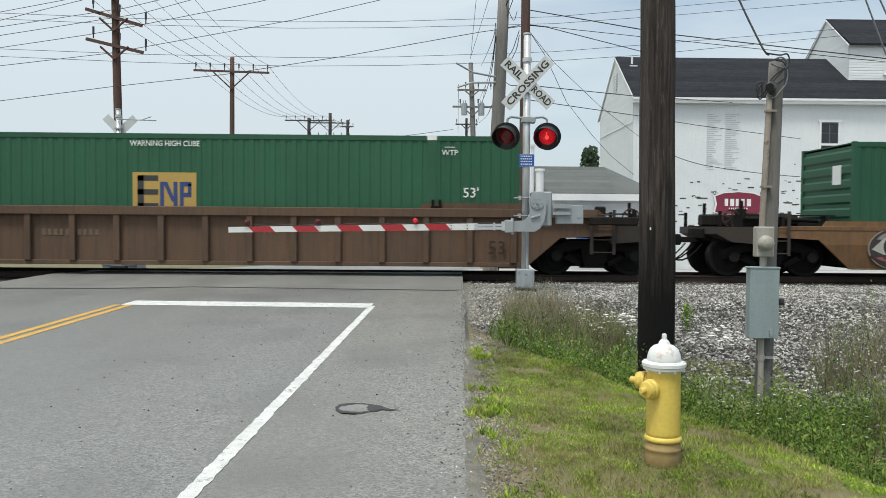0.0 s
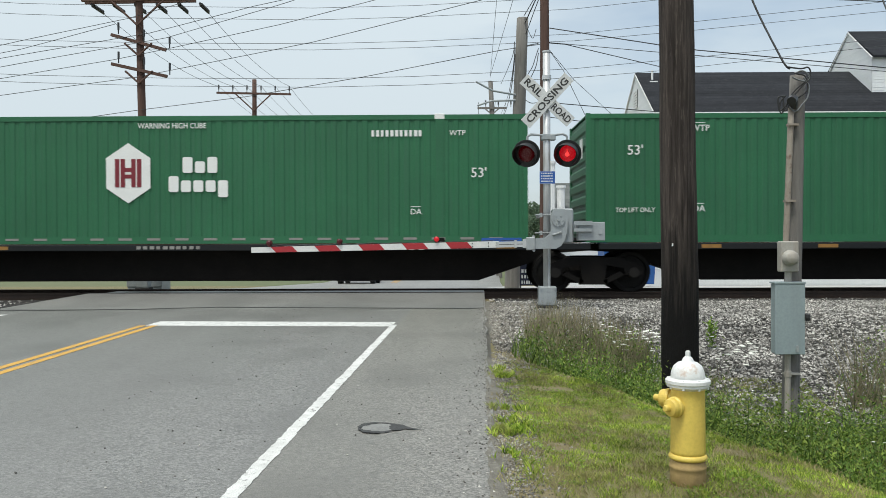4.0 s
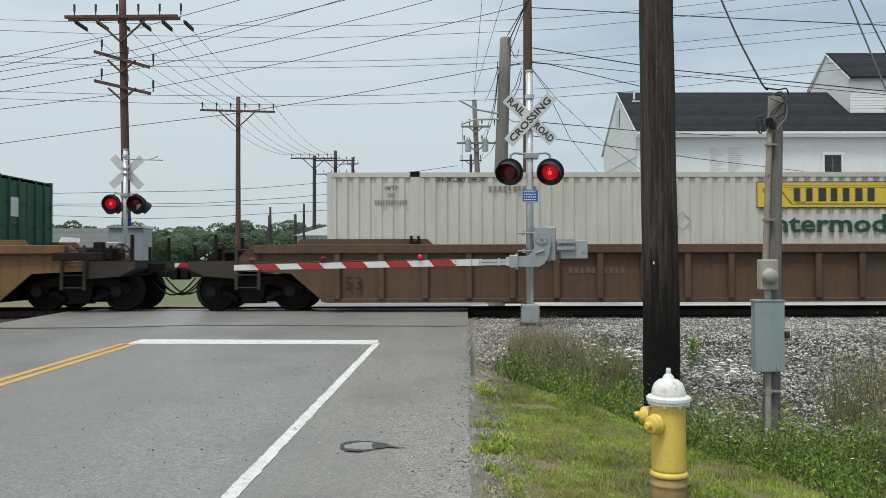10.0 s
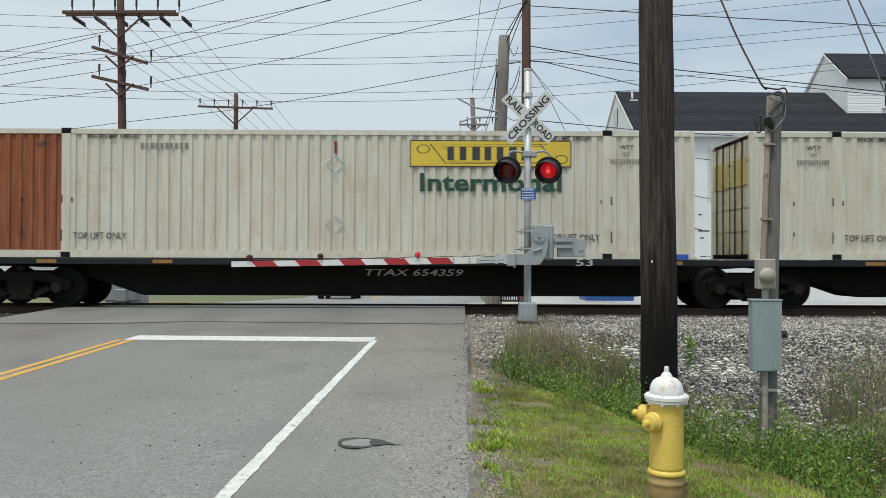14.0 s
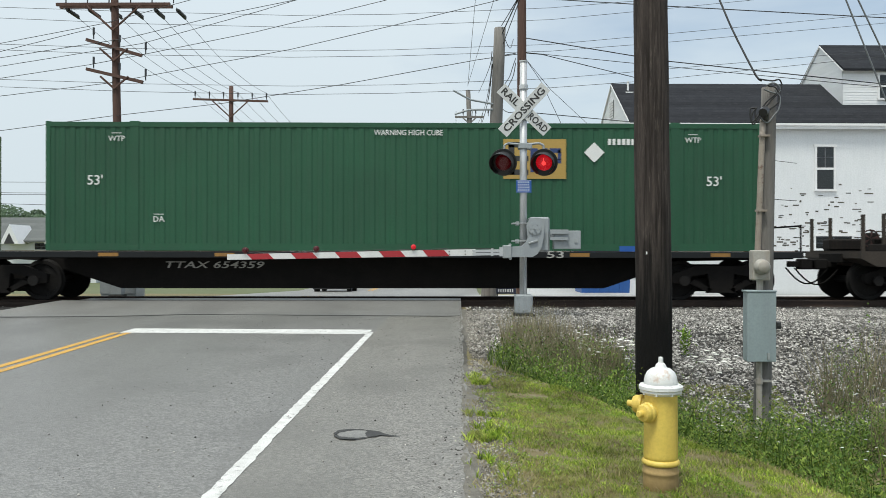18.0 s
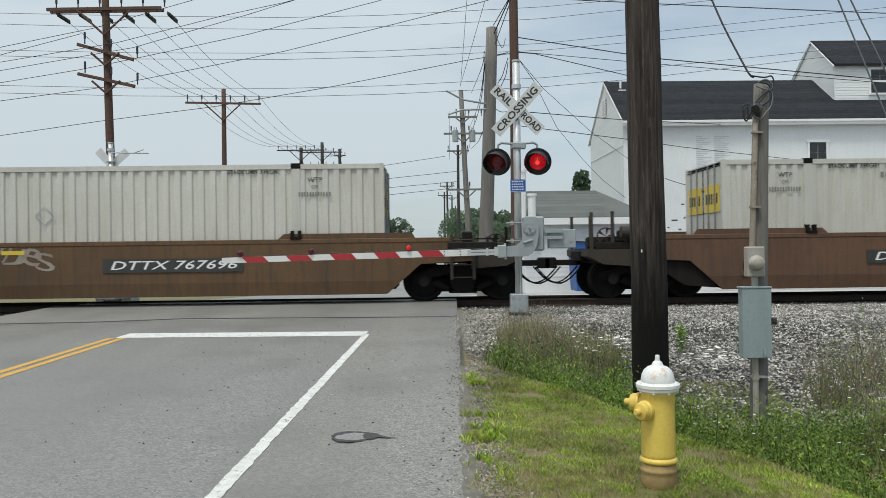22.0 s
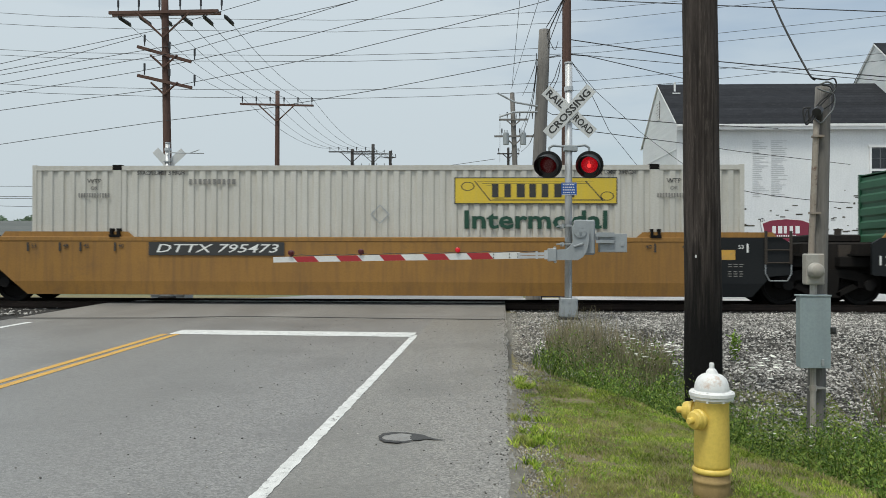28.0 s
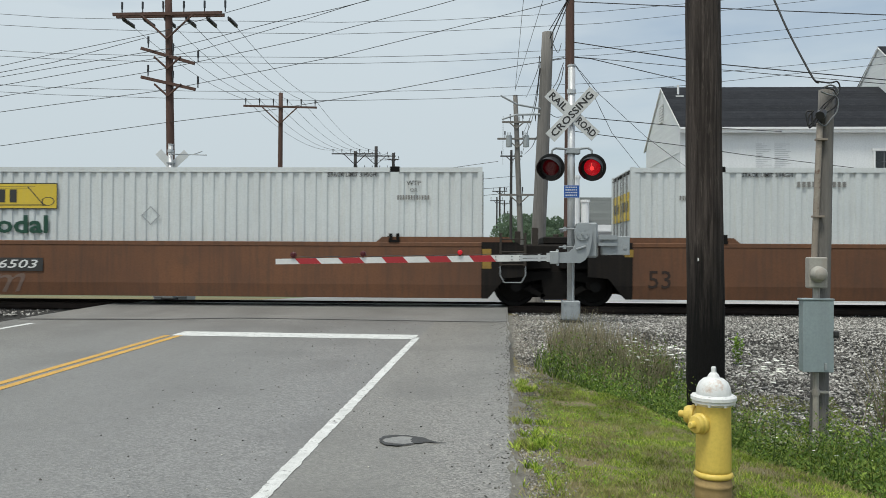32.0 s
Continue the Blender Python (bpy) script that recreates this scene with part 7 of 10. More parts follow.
    part("clamp_lever", shared("clamp_lever", SILVER, lambda bm: rod(bm, (0.05, -0.06, 0.15), (0.22, -0.06, 0.20), 0.02, 6)), SILVER, ga)
    for x in (-1.45, -1.15, -1.0, -0.9):
        for zc in (-0.03, 0.03):
            part("bolt", shared("arm_bolt", BLACK_TXT, lambda bm: rod(bm, (0, -0.03, 0), (0, -0.02, 0), 0.012, 6)), BLACK_TXT, ga).location = (x, 0, zc)
    for x in (-5.28, -3.95, -2.12):
        gl = part("gate_lamp", shared("gate_lamp", LAMP_RED, lambda bm: (rod(bm, (0, -0.055, 0.125), (0, 0.055, 0.125), 0.052, 14), box(bm, -0.02, 0.02, -0.02, 0.02, 0.05, 0.09))), LAMP_RED, ga, "small red gate lamp")
        gl.location.x = x
        part("gate_lens", shared("gate_lens", LENS_LIT if x > -3 else LENS_DIM, lambda bm: lathe(bm, [(0.048, -0.056), (0.03, -0.07), (0, -0.074)], 12, (0, 0, 0.125), "y")), LENS_LIT, gl)

    def cord(bm):
        pts = [Vector((-5.28 + 4.7 * i / 24, 0.0, 0.075 + 0.012 * math.sin(i * 2.1))) for i in range(25)]
        tube(bm, pts, 0.006, 4)
    part("arm_cord", shared("arm_cord", WIRE, cord), WIRE, ga)
    return ob


def base_mesh(f):
    return shared("junction_base", GREYPAINT, f)


def build_signals():
    ob = crossing_signal("aluminium crossing signal with crossbuck, red lamps and lowered gate", False)
    ob.matrix_basis = pose(1.775, 15.62, -0.035, 0, 0, 0)
    far = crossing_signal("aluminium crossing signal seen from behind, beyond the tracks", True)
    far.matrix_basis = pose(-9.08, 23.75, -0.12, 0, 0, 180)
    cab = tagged(empty("signal_cabinet", pose(-9.54, 25.4, -0.3)), "silver metal signal equipment cabinet", "cabinet")
    part("cabinet_body", shared("cabinet_body", SILVER, lambda bm: box(bm, -0.53, 0.53, -0.4, 0.4, 0.0, 2.45, 0.02)), SILVER, cab)
    part("cabinet_roof", shared("cabinet_roof", SILVER, lambda bm: slab(bm, [(-0.58, 2.45), (0.58, 2.45), (0.54, 2.53), (-0.54, 2.53)], -0.48, 0.48)), SILVER, cab)
    for x in (-0.31, 0.31):
        part("cabinet_door", shared("cabinet_door", GREYPAINT, lambda bm: box(bm, -0.24, 0.24, -0.42, -0.403, 0.12, 2.35, 0.005)), GREYPAINT, cab).location.x = x


def fire_hydrant():
    ob = tagged(empty("fire_hydrant", pose(1.450, 5.10, -0.345, 0, 0, 0)), "yellow fire hydrant with white bonnet and rust stains", "hydrant")
    ob.scale = (0.93, 0.93, 1.0)
    part("lower_barrel", shared("lower_barrel", HYD_BASE, lambda bm: lathe(bm, [(0.0, -0.12), (0.119, -0.12), (0.118, 0.06), (0.118, 0.088), (0.121, 0.092), (0.121, 0.106), (0.116, 0.110), (0.115, 0.135), (0.112, 0.14), (0.0, 0.14)], 32), True), HYD_BASE, ob, "bare rusty lower barrel")
    part("base_flange", shared("base_flange", HYD_YELLOW, lambda bm: lathe(bm, [(0.112, 0.142), (0.122, 0.148), (0.128, 0.160), (0.120, 0.174), (0.112, 0.180)], 32), True), HYD_YELLOW, ob)
    part("barrel", shared("barrel", HYD_YELLOW, lambda bm: lathe(bm, [(0.112, 0.17), (0.114, 0.20), (0.112, 0.40), (0.110, 0.575), (0.112, 0.59)], 36), True), HYD_YELLOW, ob)
    part("bonnet_flange", shared("bonnet_flange", HYD_WHITE, lambda bm: lathe(bm, [(0.110, 0.580), (0.130, 0.592), (0.138, 0.598), (0.138, 0.612), (0.146, 0.617), (0.146, 0.636), (0.136, 0.644), (0.112, 0.648)], 36)), HYD_WHITE, ob, "white flange with chipped paint")
    part("bonnet", shared("bonnet", HYD_WHITE, lambda bm: lathe(bm, [(0.113, 0.640), (0.111, 0.668), (0.106, 0.692), (0.092, 0.722), (0.066, 0.743), (0.042, 0.750), (0.038, 0.754), (0.034, 0.766), (0.026, 0.775), (0.018, 0.781), (0.0, 0.782)], 36), True), HYD_WHITE, ob)
    part("operating_nut", shared("operating_nut", HYD_WHITE, lambda bm: (lathe(bm, [(0.018, 0.78), (0.017, 0.808), (0.013, 0.816), (0.0, 0.818)], 5))), HYD_WHITE, ob)
    for i in range(8):
        a = i * math.pi / 4 + 0.3
        part("flange_bolt", shared("flange_bolt", HYD_WHITE, lambda bm: rod(bm, (0, 0, 0.584), (0, 0, 0.647), 0.009, 6)), HYD_WHITE, ob).location = (0.129 * math.cos(a), 0.129 * math.sin(a), 0)

    def nozzle(bm, r, L):
        lathe(bm, [(r * 1.0, -0.09), (r * 1.0, -0.118), (r * 1.22, -0.122), (r * 1.25, -0.14), (r * 1.12, -0.15), (r * 1.10, -L), (r * 0.95, -L - 0.016), (r * 0.4, -L - 0.024), (r * 0.40, -L - 0.055), (r * 0.32, -L - 0.062), (0.0, -L - 0.063)], 24, (0, 0, 0), "y")
    n1 = part("hose_nozzle", shared("hose_nozzle", HYD_YELLOW, lambda bm: nozzle(bm, 0.052, 0.172)), HYD_YELLOW, ob)
    n1.matrix_basis = pose(0, 0, 0.480, 0, 0, -54)
    n2 = part("hose_nozzle", shared("hose_nozzle", HYD_YELLOW, lambda bm: nozzle(bm, 0.052, 0.172)), HYD_YELLOW, ob)
    n2.matrix_basis = pose(0, 0, 0.505, 0, 0, -124)
    n3 = part("pumper_nozzle", shared("pumper_nozzle", HYD_YELLOW, lambda bm: nozzle(bm, 0.06, 0.16)), HYD_YELLOW, ob)
    n3.matrix_basis = pose(0, 0, 0.47, 0, 0, 178)


def tapered_pole(bm, base, top, r0, r1, seg=18, wob=0.012, rings=14, seed=1):
    rnd = random.Random(seed)
    base, top = Vector(base), Vector(top)
    prev = None
    for i in range(rings + 1):
        k = i / rings
        c = base.lerp(top, k) + Vector((rnd.uniform(-wob, wob), rnd.uniform(-wob, wob), 0))
        r = r0 + (r1 - r0) * k
        ring = []
        for j in range(seg):
            a = 2 * math.pi * j / seg
            q = r * (1 + 0.02 * math.sin(3 * a + i * 0.4 + seed))
            ring.append(bm.verts.new((c.x + q * math.cos(a), c.y + q * math.sin(a), c.z)))
        if prev:
            for j in range(seg):
                bm.faces.new((prev[j], prev[(j + 1) % seg], ring[(j + 1) % seg], ring[j]))
        prev = ring
    bm.faces.new(prev)


def cable(name, pts, r, material, sag=0.0, steps=14, parent=None):
    """A hanging cable through pts as one thin tube."""
    cu = bpy.data.curves.new(name, "CURVE")
    cu.dimensions, cu.bevel_depth, cu.bevel_resolution = "3D", r, 0
    sp = cu.splines.new("POLY")
    out = []
    for a, b in zip(pts, pts[1:]):
        a, b = Vector(a), Vector(b)
        for i in range(steps):
            k = i / steps
            p = a.lerp(b, k)
            p.z -= 4 * sag * k * (1 - k)
            out.append(p)
    out.append(Vector(pts[-1]))
    sp.points.add(len(out) - 1)
    for q, p in zip(sp.points, out):
        q.co = (*p, 1)
    cu.materials.append(material)
    ob = new(name, cu)
    if parent is not None:
        ob.parent = parent
    return ob


def bend(pts, steps=6):
    """A smooth line through pts."""
    pts = [Vector(p) for p in pts]
    ext = [2 * pts[0] - pts[1]] + pts + [2 * pts[-1] - pts[-2]]
    out = []
    for a, b, c, d in zip(ext, ext[1:], ext[2:], ext[3:]):
        for i in range(steps):
            k = i / steps
            out.append(0.5 * (2 * b + (c - a) * k + (2 * a - 5 * b + 4 * c - d) * k * k + (3 * b - a - 3 * c + d) * k ** 3))
    return out + [pts[-1]]


def wire(pts, r, material, sag=0.0, label="thin overhead line hanging between poles"):
    return tagged(cable("overhead_wire", pts, r, material, sag), label, "wire", "overhead wires")


def tarred_wood():
    """Weathered pole wood with deep checks; the preservative leaves the foot black."""
    m = POLE_WOOD.copy()
    m.name = "tarred_pole_wood"
    n, l = m.node_tree.nodes, m.node_tree.links
    p = n["Principled BSDF"]
    old = p.inputs["Base Color"].links[0].from_socket
    tc, sep, ns, mp = n.new("ShaderNodeTexCoord"), n.new("ShaderNodeSeparateXYZ"), n.new("ShaderNodeTexNoise"), n.new("ShaderNodeMapping")
    l.new(tc.outputs["Object"], sep.inputs[0])
    mp.inputs["Scale"].default_value = (24, 24, 1.6)
    l.new(tc.outputs["Object"], mp.inputs[0])
    l.new(mp.outputs[0], ns.inputs[0])
    ns.inputs["Scale"].default_value, ns.inputs["Detail"].default_value = 1.5, 6
    # dark drying checks along the grain
    ck = n.new("ShaderNodeMapRange")
    ck.inputs[1].default_value, ck.inputs[2].default_value, ck.inputs[4].default_value = 0.50, 0.66, 0.6
    l.new(ns.outputs[0], ck.inputs[0])
    m1 = n.new("ShaderNodeMix")
    m1.data_type = "RGBA"
    m1.inputs[7].default_value = (0.022, 0.017, 0.015, 1)
    l.new(ck.outputs[0], m1.inputs[0])
    l.new(old, m1.inputs[6])
    add = n.new("ShaderNodeMath")
    add.operation = "MULTIPLY_ADD"
    add.inputs[1].default_value = -1.6
    l.new(ns.outputs[0], add.inputs[0])
    l.new(sep.outputs[2], add.inputs[2])
    tar = n.new("ShaderNodeMapRange")
    tar.inputs[1].default_value, tar.inputs[2].default_value, tar.inputs[3].default_value, tar.inputs[4].default_value = -0.35, 0.75, 1.0, 0.0
    l.new(add.outputs[0], tar.inputs[0])
    m2 = n.new("ShaderNodeMix")
    m2.data_type = "RGBA"
    m2.inputs[7].default_value = (0.0075, 0.007, 0.007, 1)
    l.new(tar.outputs[0], m2.inputs[0])
    l.new(m1.outputs[2], m2.inputs[6])
    l.new(m2.outputs[2], p.inputs["Base Color"])
    p.inputs["Specular IOR Level"].default_value = 0.2
    return m


def build_near_poles():
    ob = tagged(empty("utility_pole", pose(2.205, 8.0, 0)), "weathered brown wooden utility pole with tarred base", "utility pole")
    bm = bmesh.new()
    tapered_pole(bm, (0.02, 0, -1.2), (-0.13, 0, 10.5), 0.183, 0.136, 24, 0.006, 30, 3)
    part("pole_shaft", bm, tarred_wood(), ob, smooth=True)
    part("pole_tag", shared("pole_tag", TRIM, lambda bm: box(bm, -0.006, 0.006, -0.186, -0.178, -0.014, 0.014)), TRIM, ob).matrix_basis = pose(0.0, 0, 1.12, 0, 0, -38)
    # service pole with meter and disconnect
    sp = tagged(empty("service_pole", pose(3.80, 9.3, 0)), "grey wooden service pole with meter and disconnect box", "utility pole")
    bm = bmesh.new()
    tapered_pole(bm, (0.0, 0, -1.0), (0.085, 0, 3.02), 0.098, 0.083, 16, 0.004, 10, 7)
    part("pole_shaft", bm, POLE_GREY, sp, smooth=True)
    bm = bmesh.new()
    tapered_pole(bm, (-0.085, -0.10, 1.12), (-0.02, -0.09, 2.66), 0.034, 0.034, 10, 0.0, 6, 2)
    part("conduit", bm, RUST_PIPE, sp, smooth=True)
    for z in (1.6, 2.45):
        part("pipe_strap", shared("pipe_strap", RUST_PIPE, lambda bm: box(bm, -0.06, 0.05, -0.145, -0.06, -0.012, 0.012)), RUST, sp).location = (-0.06 + 0.04 * (z - 1.12), 0, z)
    part("meter_socket", shared("meter_socket", METER_GREY, lambda bm: box(bm, -0.10, 0.10, -0.22, -0.10, -0.17, 0.17, 0.012)), METER_GREY, sp).location = (-0.085, 0, 0.98)
    part("meter_glass", shared("meter_glass", METER_GREY, lambda bm: lathe(bm, [(0.088, -0.22), (0.088, -0.24), (0.075, -0.25), (0.072, -0.30), (0.06, -0.315), (0.0, -0.318)], 24, (0, 0, 0), "y"), True), METER_GREY, sp).location = (-0.09, 0, 0.965)
    part("meter_nipple", shared("meter_nipple", METER_GREY, lambda bm: rod(bm, (0, -0.14, 0.66), (0, -0.14, 0.82), 0.035, 10)), METER_GREY, sp).location.x = -0.075
    bx = part("disconnect_box", shared("disconnect_box", METAL_BOX, lambda bm: box(bm, -0.155, 0.155, -0.24, -0.10, -0.10, 0.685, 0.012)), METAL_BOX, sp, "blue-grey metal disconnect box")
    bx.location.x = -0.10
    part("box_lid", shared("box_lid", METAL_BOX, lambda bm: (box(bm, -0.165, 0.165, -0.258, -0.243, -0.10, 0.68, 0.006), box(bm, -0.17, 0.17, -0.265, -0.10, 0.68, 0.70, 0.004))), METAL_BOX, bx)
    part("switch_handle", shared("switch_handle", BLACK_TXT, lambda bm: (box(bm, 0.155, 0.222, -0.262, -0.18, 0.27, 0.35, 0.006), box(bm, 0.165, 0.205, -0.29, -0.262, 0.30, 0.345, 0.004))), BLACK_TXT, bx)
    part("hasp", shared("hasp", SILVER, lambda bm: box(bm, 0.06, 0.085, -0.275, -0.258, -0.07, 0.0)), SILVER, bx)
    part("ground_conduit", shared("ground_conduit", METER_GREY, lambda bm: (rod(bm, (-0.085, -0.15, -0.9), (-0.085, -0.15, -0.10), 0.032, 10), rod(bm, (-0.085, -0.15, -0.36), (-0.085, -0.15, -0.30), 0.04, 10), box(bm, -0.12, 0.05, -0.17, -0.08, -0.34, -0.32))), METER_GREY, sp)
    part("weatherhead", shared("weatherhead", INSUL, lambda bm: (rod(bm, (0, -0.09, 2.64), (-0.01, -0.13, 2.74), 0.045, 10), rod(bm, (-0.01, -0.13, 2.74), (-0.06, -0.19, 2.70), 0.05, 10))), SILVER, sp)
    foot = Vector((3.80, 9.3, 0))
    for m, loop in ((WIRE, [(1350, 186), (1342, 195), (1340, 212), (1352, 200), (1365, 178), (1385, 160), (1394, 148), (1390, 136), (1377, 138), (1354, 135)]),
                    (WIRE, [(1348, 186), (1337, 190), (1343, 216), (1356, 196), (1380, 168), (1392, 157)]),
                    (WIRE_GREY, [(1356, 205), (1368, 213), (1380, 200), (1389, 188), (1391, 168), (1382, 154)]),
                    (WIRE, [(1346, 186), (1349, 212), (1362, 196), (1388, 176), (1385, 152), (1370, 147)]),
                    (WIRE_GREY, [(1362, 153), (1374, 158), (1388, 160), (1391, 150), (1380, 142), (1366, 146)])):
        cable("drip_loop", [p - foot for p in bend([at(a, b, 9.16) for a, b in loop])], 0.009, m, 0.0, 1, sp)
    wire(bend([at(1358, 138, 9.2), at(1352, 134, 9.2), at(1342, 118, 9.25), at(1308, 52, 9.5), at(1285, 0, 9.7), at(1230, -130, 10.4)]), 0.0115, WIRE, 0.0, "thick black service cable to the meter pole")
    for pts in ([(1744, 575), (1480, -80)], [(1820, 594), (1495, -83)]):
        wire([at(a, b, 12.2) for a, b in pts], 0.014, WIRE_GREY, 0, "grey steel guy cable")


def line_pole(name, x, y, h, arms, material, r=0.17, label="", leanx=0.0, yaw=0.0, pins=6):
    """A pole with crossarms: arms are (height, length, double, tilt)."""
    ob = tagged(empty(name, pose(x, y, -0.4, 0, 0, yaw)), label, "utility pole", "line poles beyond the tracks")
    bm = bmesh.new()
    tapered_pole(bm, (-leanx * 0.1, 0, -1.2), (leanx, 0, h + 0.4), r, r * 0.72, 12, 0.006, 8, int(abs(x * 7)) + 1)
    part("pole_shaft", bm, material, ob, smooth=True)
    for z, L, dbl, tilt in arms:
        for dy in ((-0.16, 0.16) if dbl else (-0.16,)):
            bm = bmesh.new()
            box(bm, -L / 2, L / 2, dy - 0.05, dy + 0.05, -0.06, 0.06)
            part("crossarm", bm, material, ob).matrix_basis = pose(leanx * z / h, 0, z + 0.4, 0, tilt, 0)
        for sg in (-1, 1):
            part("brace", shared(("brace", round(L, 1), sg), material, lambda bm: rod(bm, (sg * L * 0.24, -0.2, -0.04), (0, -0.2, -L * 0.23), 0.042, 6)), material, ob).location = (leanx * z / h, 0, z + 0.4)
        n = pins if L > 3 else 3
        for i in range(n):
            px = -L / 2 + 0.12 + (L - 0.24) * i / (n - 1)
            part("insulator", shared("insulator", INSUL, lambda bm: (rod(bm, (0, 0, 0.06), (0, 0, 0.34), 0.025, 6), rod(bm, (0, 0, 0.24), (0, 0, 0.52), 0.045, 8))), INSUL, ob).location = (px, -0.1, z + 0.4 - math.tan(radians(tilt)) * px)
    return ob


def build_far_poles():
    L = "wooden line pole with crossarms beyond the tracks"
    p1 = line_pole("line_pole", -12.4, 32.7, 12.6, [(10.92, 4.5, True, -0.5), (9.20, 2.3, False, 16), (8.09, 2.3, False, 13)], POLE_BROWN, 0.19, L, -0.27)
    line_pole("line_pole", -12.72, 52.0, 11.6, [(10.68, 4.75, False, 1.5)], POLE_BROWN, 0.19, L)
    line_pole("line_pole", -13.1, 86.6, 12.3, [(12.0, 5.0, False, 0)], POLE_FAR, 0.23, L)
    for x, y, h, arms in ((-12.8, 102, 14.9, ((13.65, 5.0), (11.95, 5.0))), (-12.7, 122, 16.6, ((15.6, 1.8), (13.4, 2.6), (12.0, 2.6), (10.4, 2.0))), (-12.65, 152, 16.7, ((14.0, 2.6), (11.5, 2.4))), (-12.65, 172, 17.2, ((15.3, 3.4), (12.9, 3.2), (10.2, 3.0))), (-12.65, 193, 17.5, ((15.5, 2.6), (12.6, 2.4))), (-12.6, 222, 13.3, ((11.8, 2.4), (9.8, 2.4)))):
        line_pole("line_pole", x, y, h, [(z, w, False, 0) for z, w in arms], POLE_FAR, 0.19 + 0.0008 * y, L)
    # conductors of the left-hand line
    for i in range(6):
        k = -2.2 + 4.4 * i / 5
        a = (-12.4 + k, 32.75, 10.86)
        part("strain_insulator", shared("strain_insulator", INSUL, lambda bm: (rod(bm, (0, 0.1, -0.05), (0, 1.25, -0.10), 0.05, 8), [rod(bm, (0, 0.25 + 0.14 * q, -0.06), (0, 0.30 + 0.14 * q, -0.06), 0.085, 8) for q in range(7)])), INSUL, p1).location = (k, 0, 10.86 + 0.4)
        b = (-12.72 + k * 1.02, 51.9, 11.15)
        c = (-13.1 + k * 1.05, 86.5, 12.4)
        wire([a, b], 0.012, WIRE, 0.45)
        wire([b, c], 0.014, WIRE, 0.9)
        wire([c, (-12.8 + k, 102, 14.0)], 0.016, WIRE, 0.4)
        wire([(-12.8 + k, 102, 14.0), (-12.7 + k * 0.4, 122, 15.9)], 0.018, WIRE, 0.6)
    # from that pole across the road to the brown pole by the signal, and off to the left
    brown = (3.12, 28.0)
    for pts in (
            [(-300, 145, 31), (0, 80, 32), (191, 42, 32.6), (338, 1, 31.5), (470, -36, 31)],
            [(-300, 150, 31), (0, 95, 32), (167, 52, 32.6)],
            [(-300, 155, 31), (0, 105, 32), (230, 68, 32.6), (415, 22, 31.5), (520, 0, 31), (640, -30, 30)],
            [(-300, 172, 31), (0, 120, 32), (258, 77, 32.6), (460, 20, 31.5), (525, 0, 31), (640, -34, 30)],
            [(-300, 190, 31), (0, 141, 32), (165, 115, 32.6), (262, 96, 32.6), (460, 55, 31.5), (680, 0, 30), (800, -32, 29)],
            [(-300, 212, 31), (0, 172, 32), (200, 147, 32.6), (258, 136, 32.6), (520, 86, 31), (700, 43, 29.5), (875, 0, 28.3), (925, -14, 28)],
            [(-300, 275, 31), (0, 233, 32), (205, 205, 32.6), (400, 182, 31.5), (610, 148, 30), (850, 103, 28.5), (925, 92, 28)]):
        wire([at(*q) for q in pts], 0.012, WIRE_DULL, 0.0)
    # long grey spans far behind, lowest above the crossing
    for pts in (
            [(-300, -8), (0, 14), (250, 21), (520, 26), (700, 23), (980, 10), (1190, -8), (1500, -45)],
            [(-300, 14), (0, 33), (250, 42), (520, 47), (700, 43), (980, 31), (1190, 10), (1568, -30)],
            [(-300, 62), (0, 79), (250, 86), (520, 89), (700, 86), (980, 75), (1190, 55), (1568, 18), (1800, -5)],
            [(-300, 72), (0, 89), (250, 97), (520, 100), (700, 97), (980, 87), (1190, 70), (1568, 35), (1800, 12)],
            [(-300, 124), (0, 141), (250, 148), (520, 151), (700, 148), (980, 136), (1130, 123), (1430, 96), (1800, 60)],
            [(-300, 137), (0, 154), (250, 162), (520, 166), (700, 163), (980, 152), (1140, 140), (1440, 108), (1800, 70)]):
        wire([at(a, b, 34.0) for a, b in pts], 0.0095, WIRE_DULL, 0.0)
    # brown pole and leaning grey pole behind the signal, pole with transformers, and the row beyond
    line_pole("line_pole", brown[0], brown[1], 13.5, [], POLE_BROWN, 0.19, "brown wooden pole behind the crossing signal")
    gp = line_pole("line_pole", 1.70, 24.3, 7.8, [], POLE_GREY, 0.235, "leaning grey wooden pole beyond the tracks", 0.36)
    part("bracket_arm", shared("bracket_arm", SILVER, lambda bm: (rod(bm, (0, -0.1, 5.9), (-0.75, -0.3, 6.0), 0.03, 8), rod(bm, (-0.75, -0.3, 6.0), (-1.25, -0.4, 6.25), 0.028, 8), rod(bm, (0, -0.1, 5.75), (-0.8, -0.3, 5.7), 0.03, 8), rod(bm, (-0.8, -0.3, 5.7), (-1.2, -0.4, 5.55), 0.028, 8))), SILVER, gp).location = (0.2, 0, 0)
    tp = line_pole("line_pole", 2.95, 54.0, 11.8, [(10.0, 1.9, False, 0), (8.9, 2.6, False, 0), (5.2, 2.6, False, 0)], POLE_GREY, 0.21, "grey wooden pole with two transformers", -0.50)
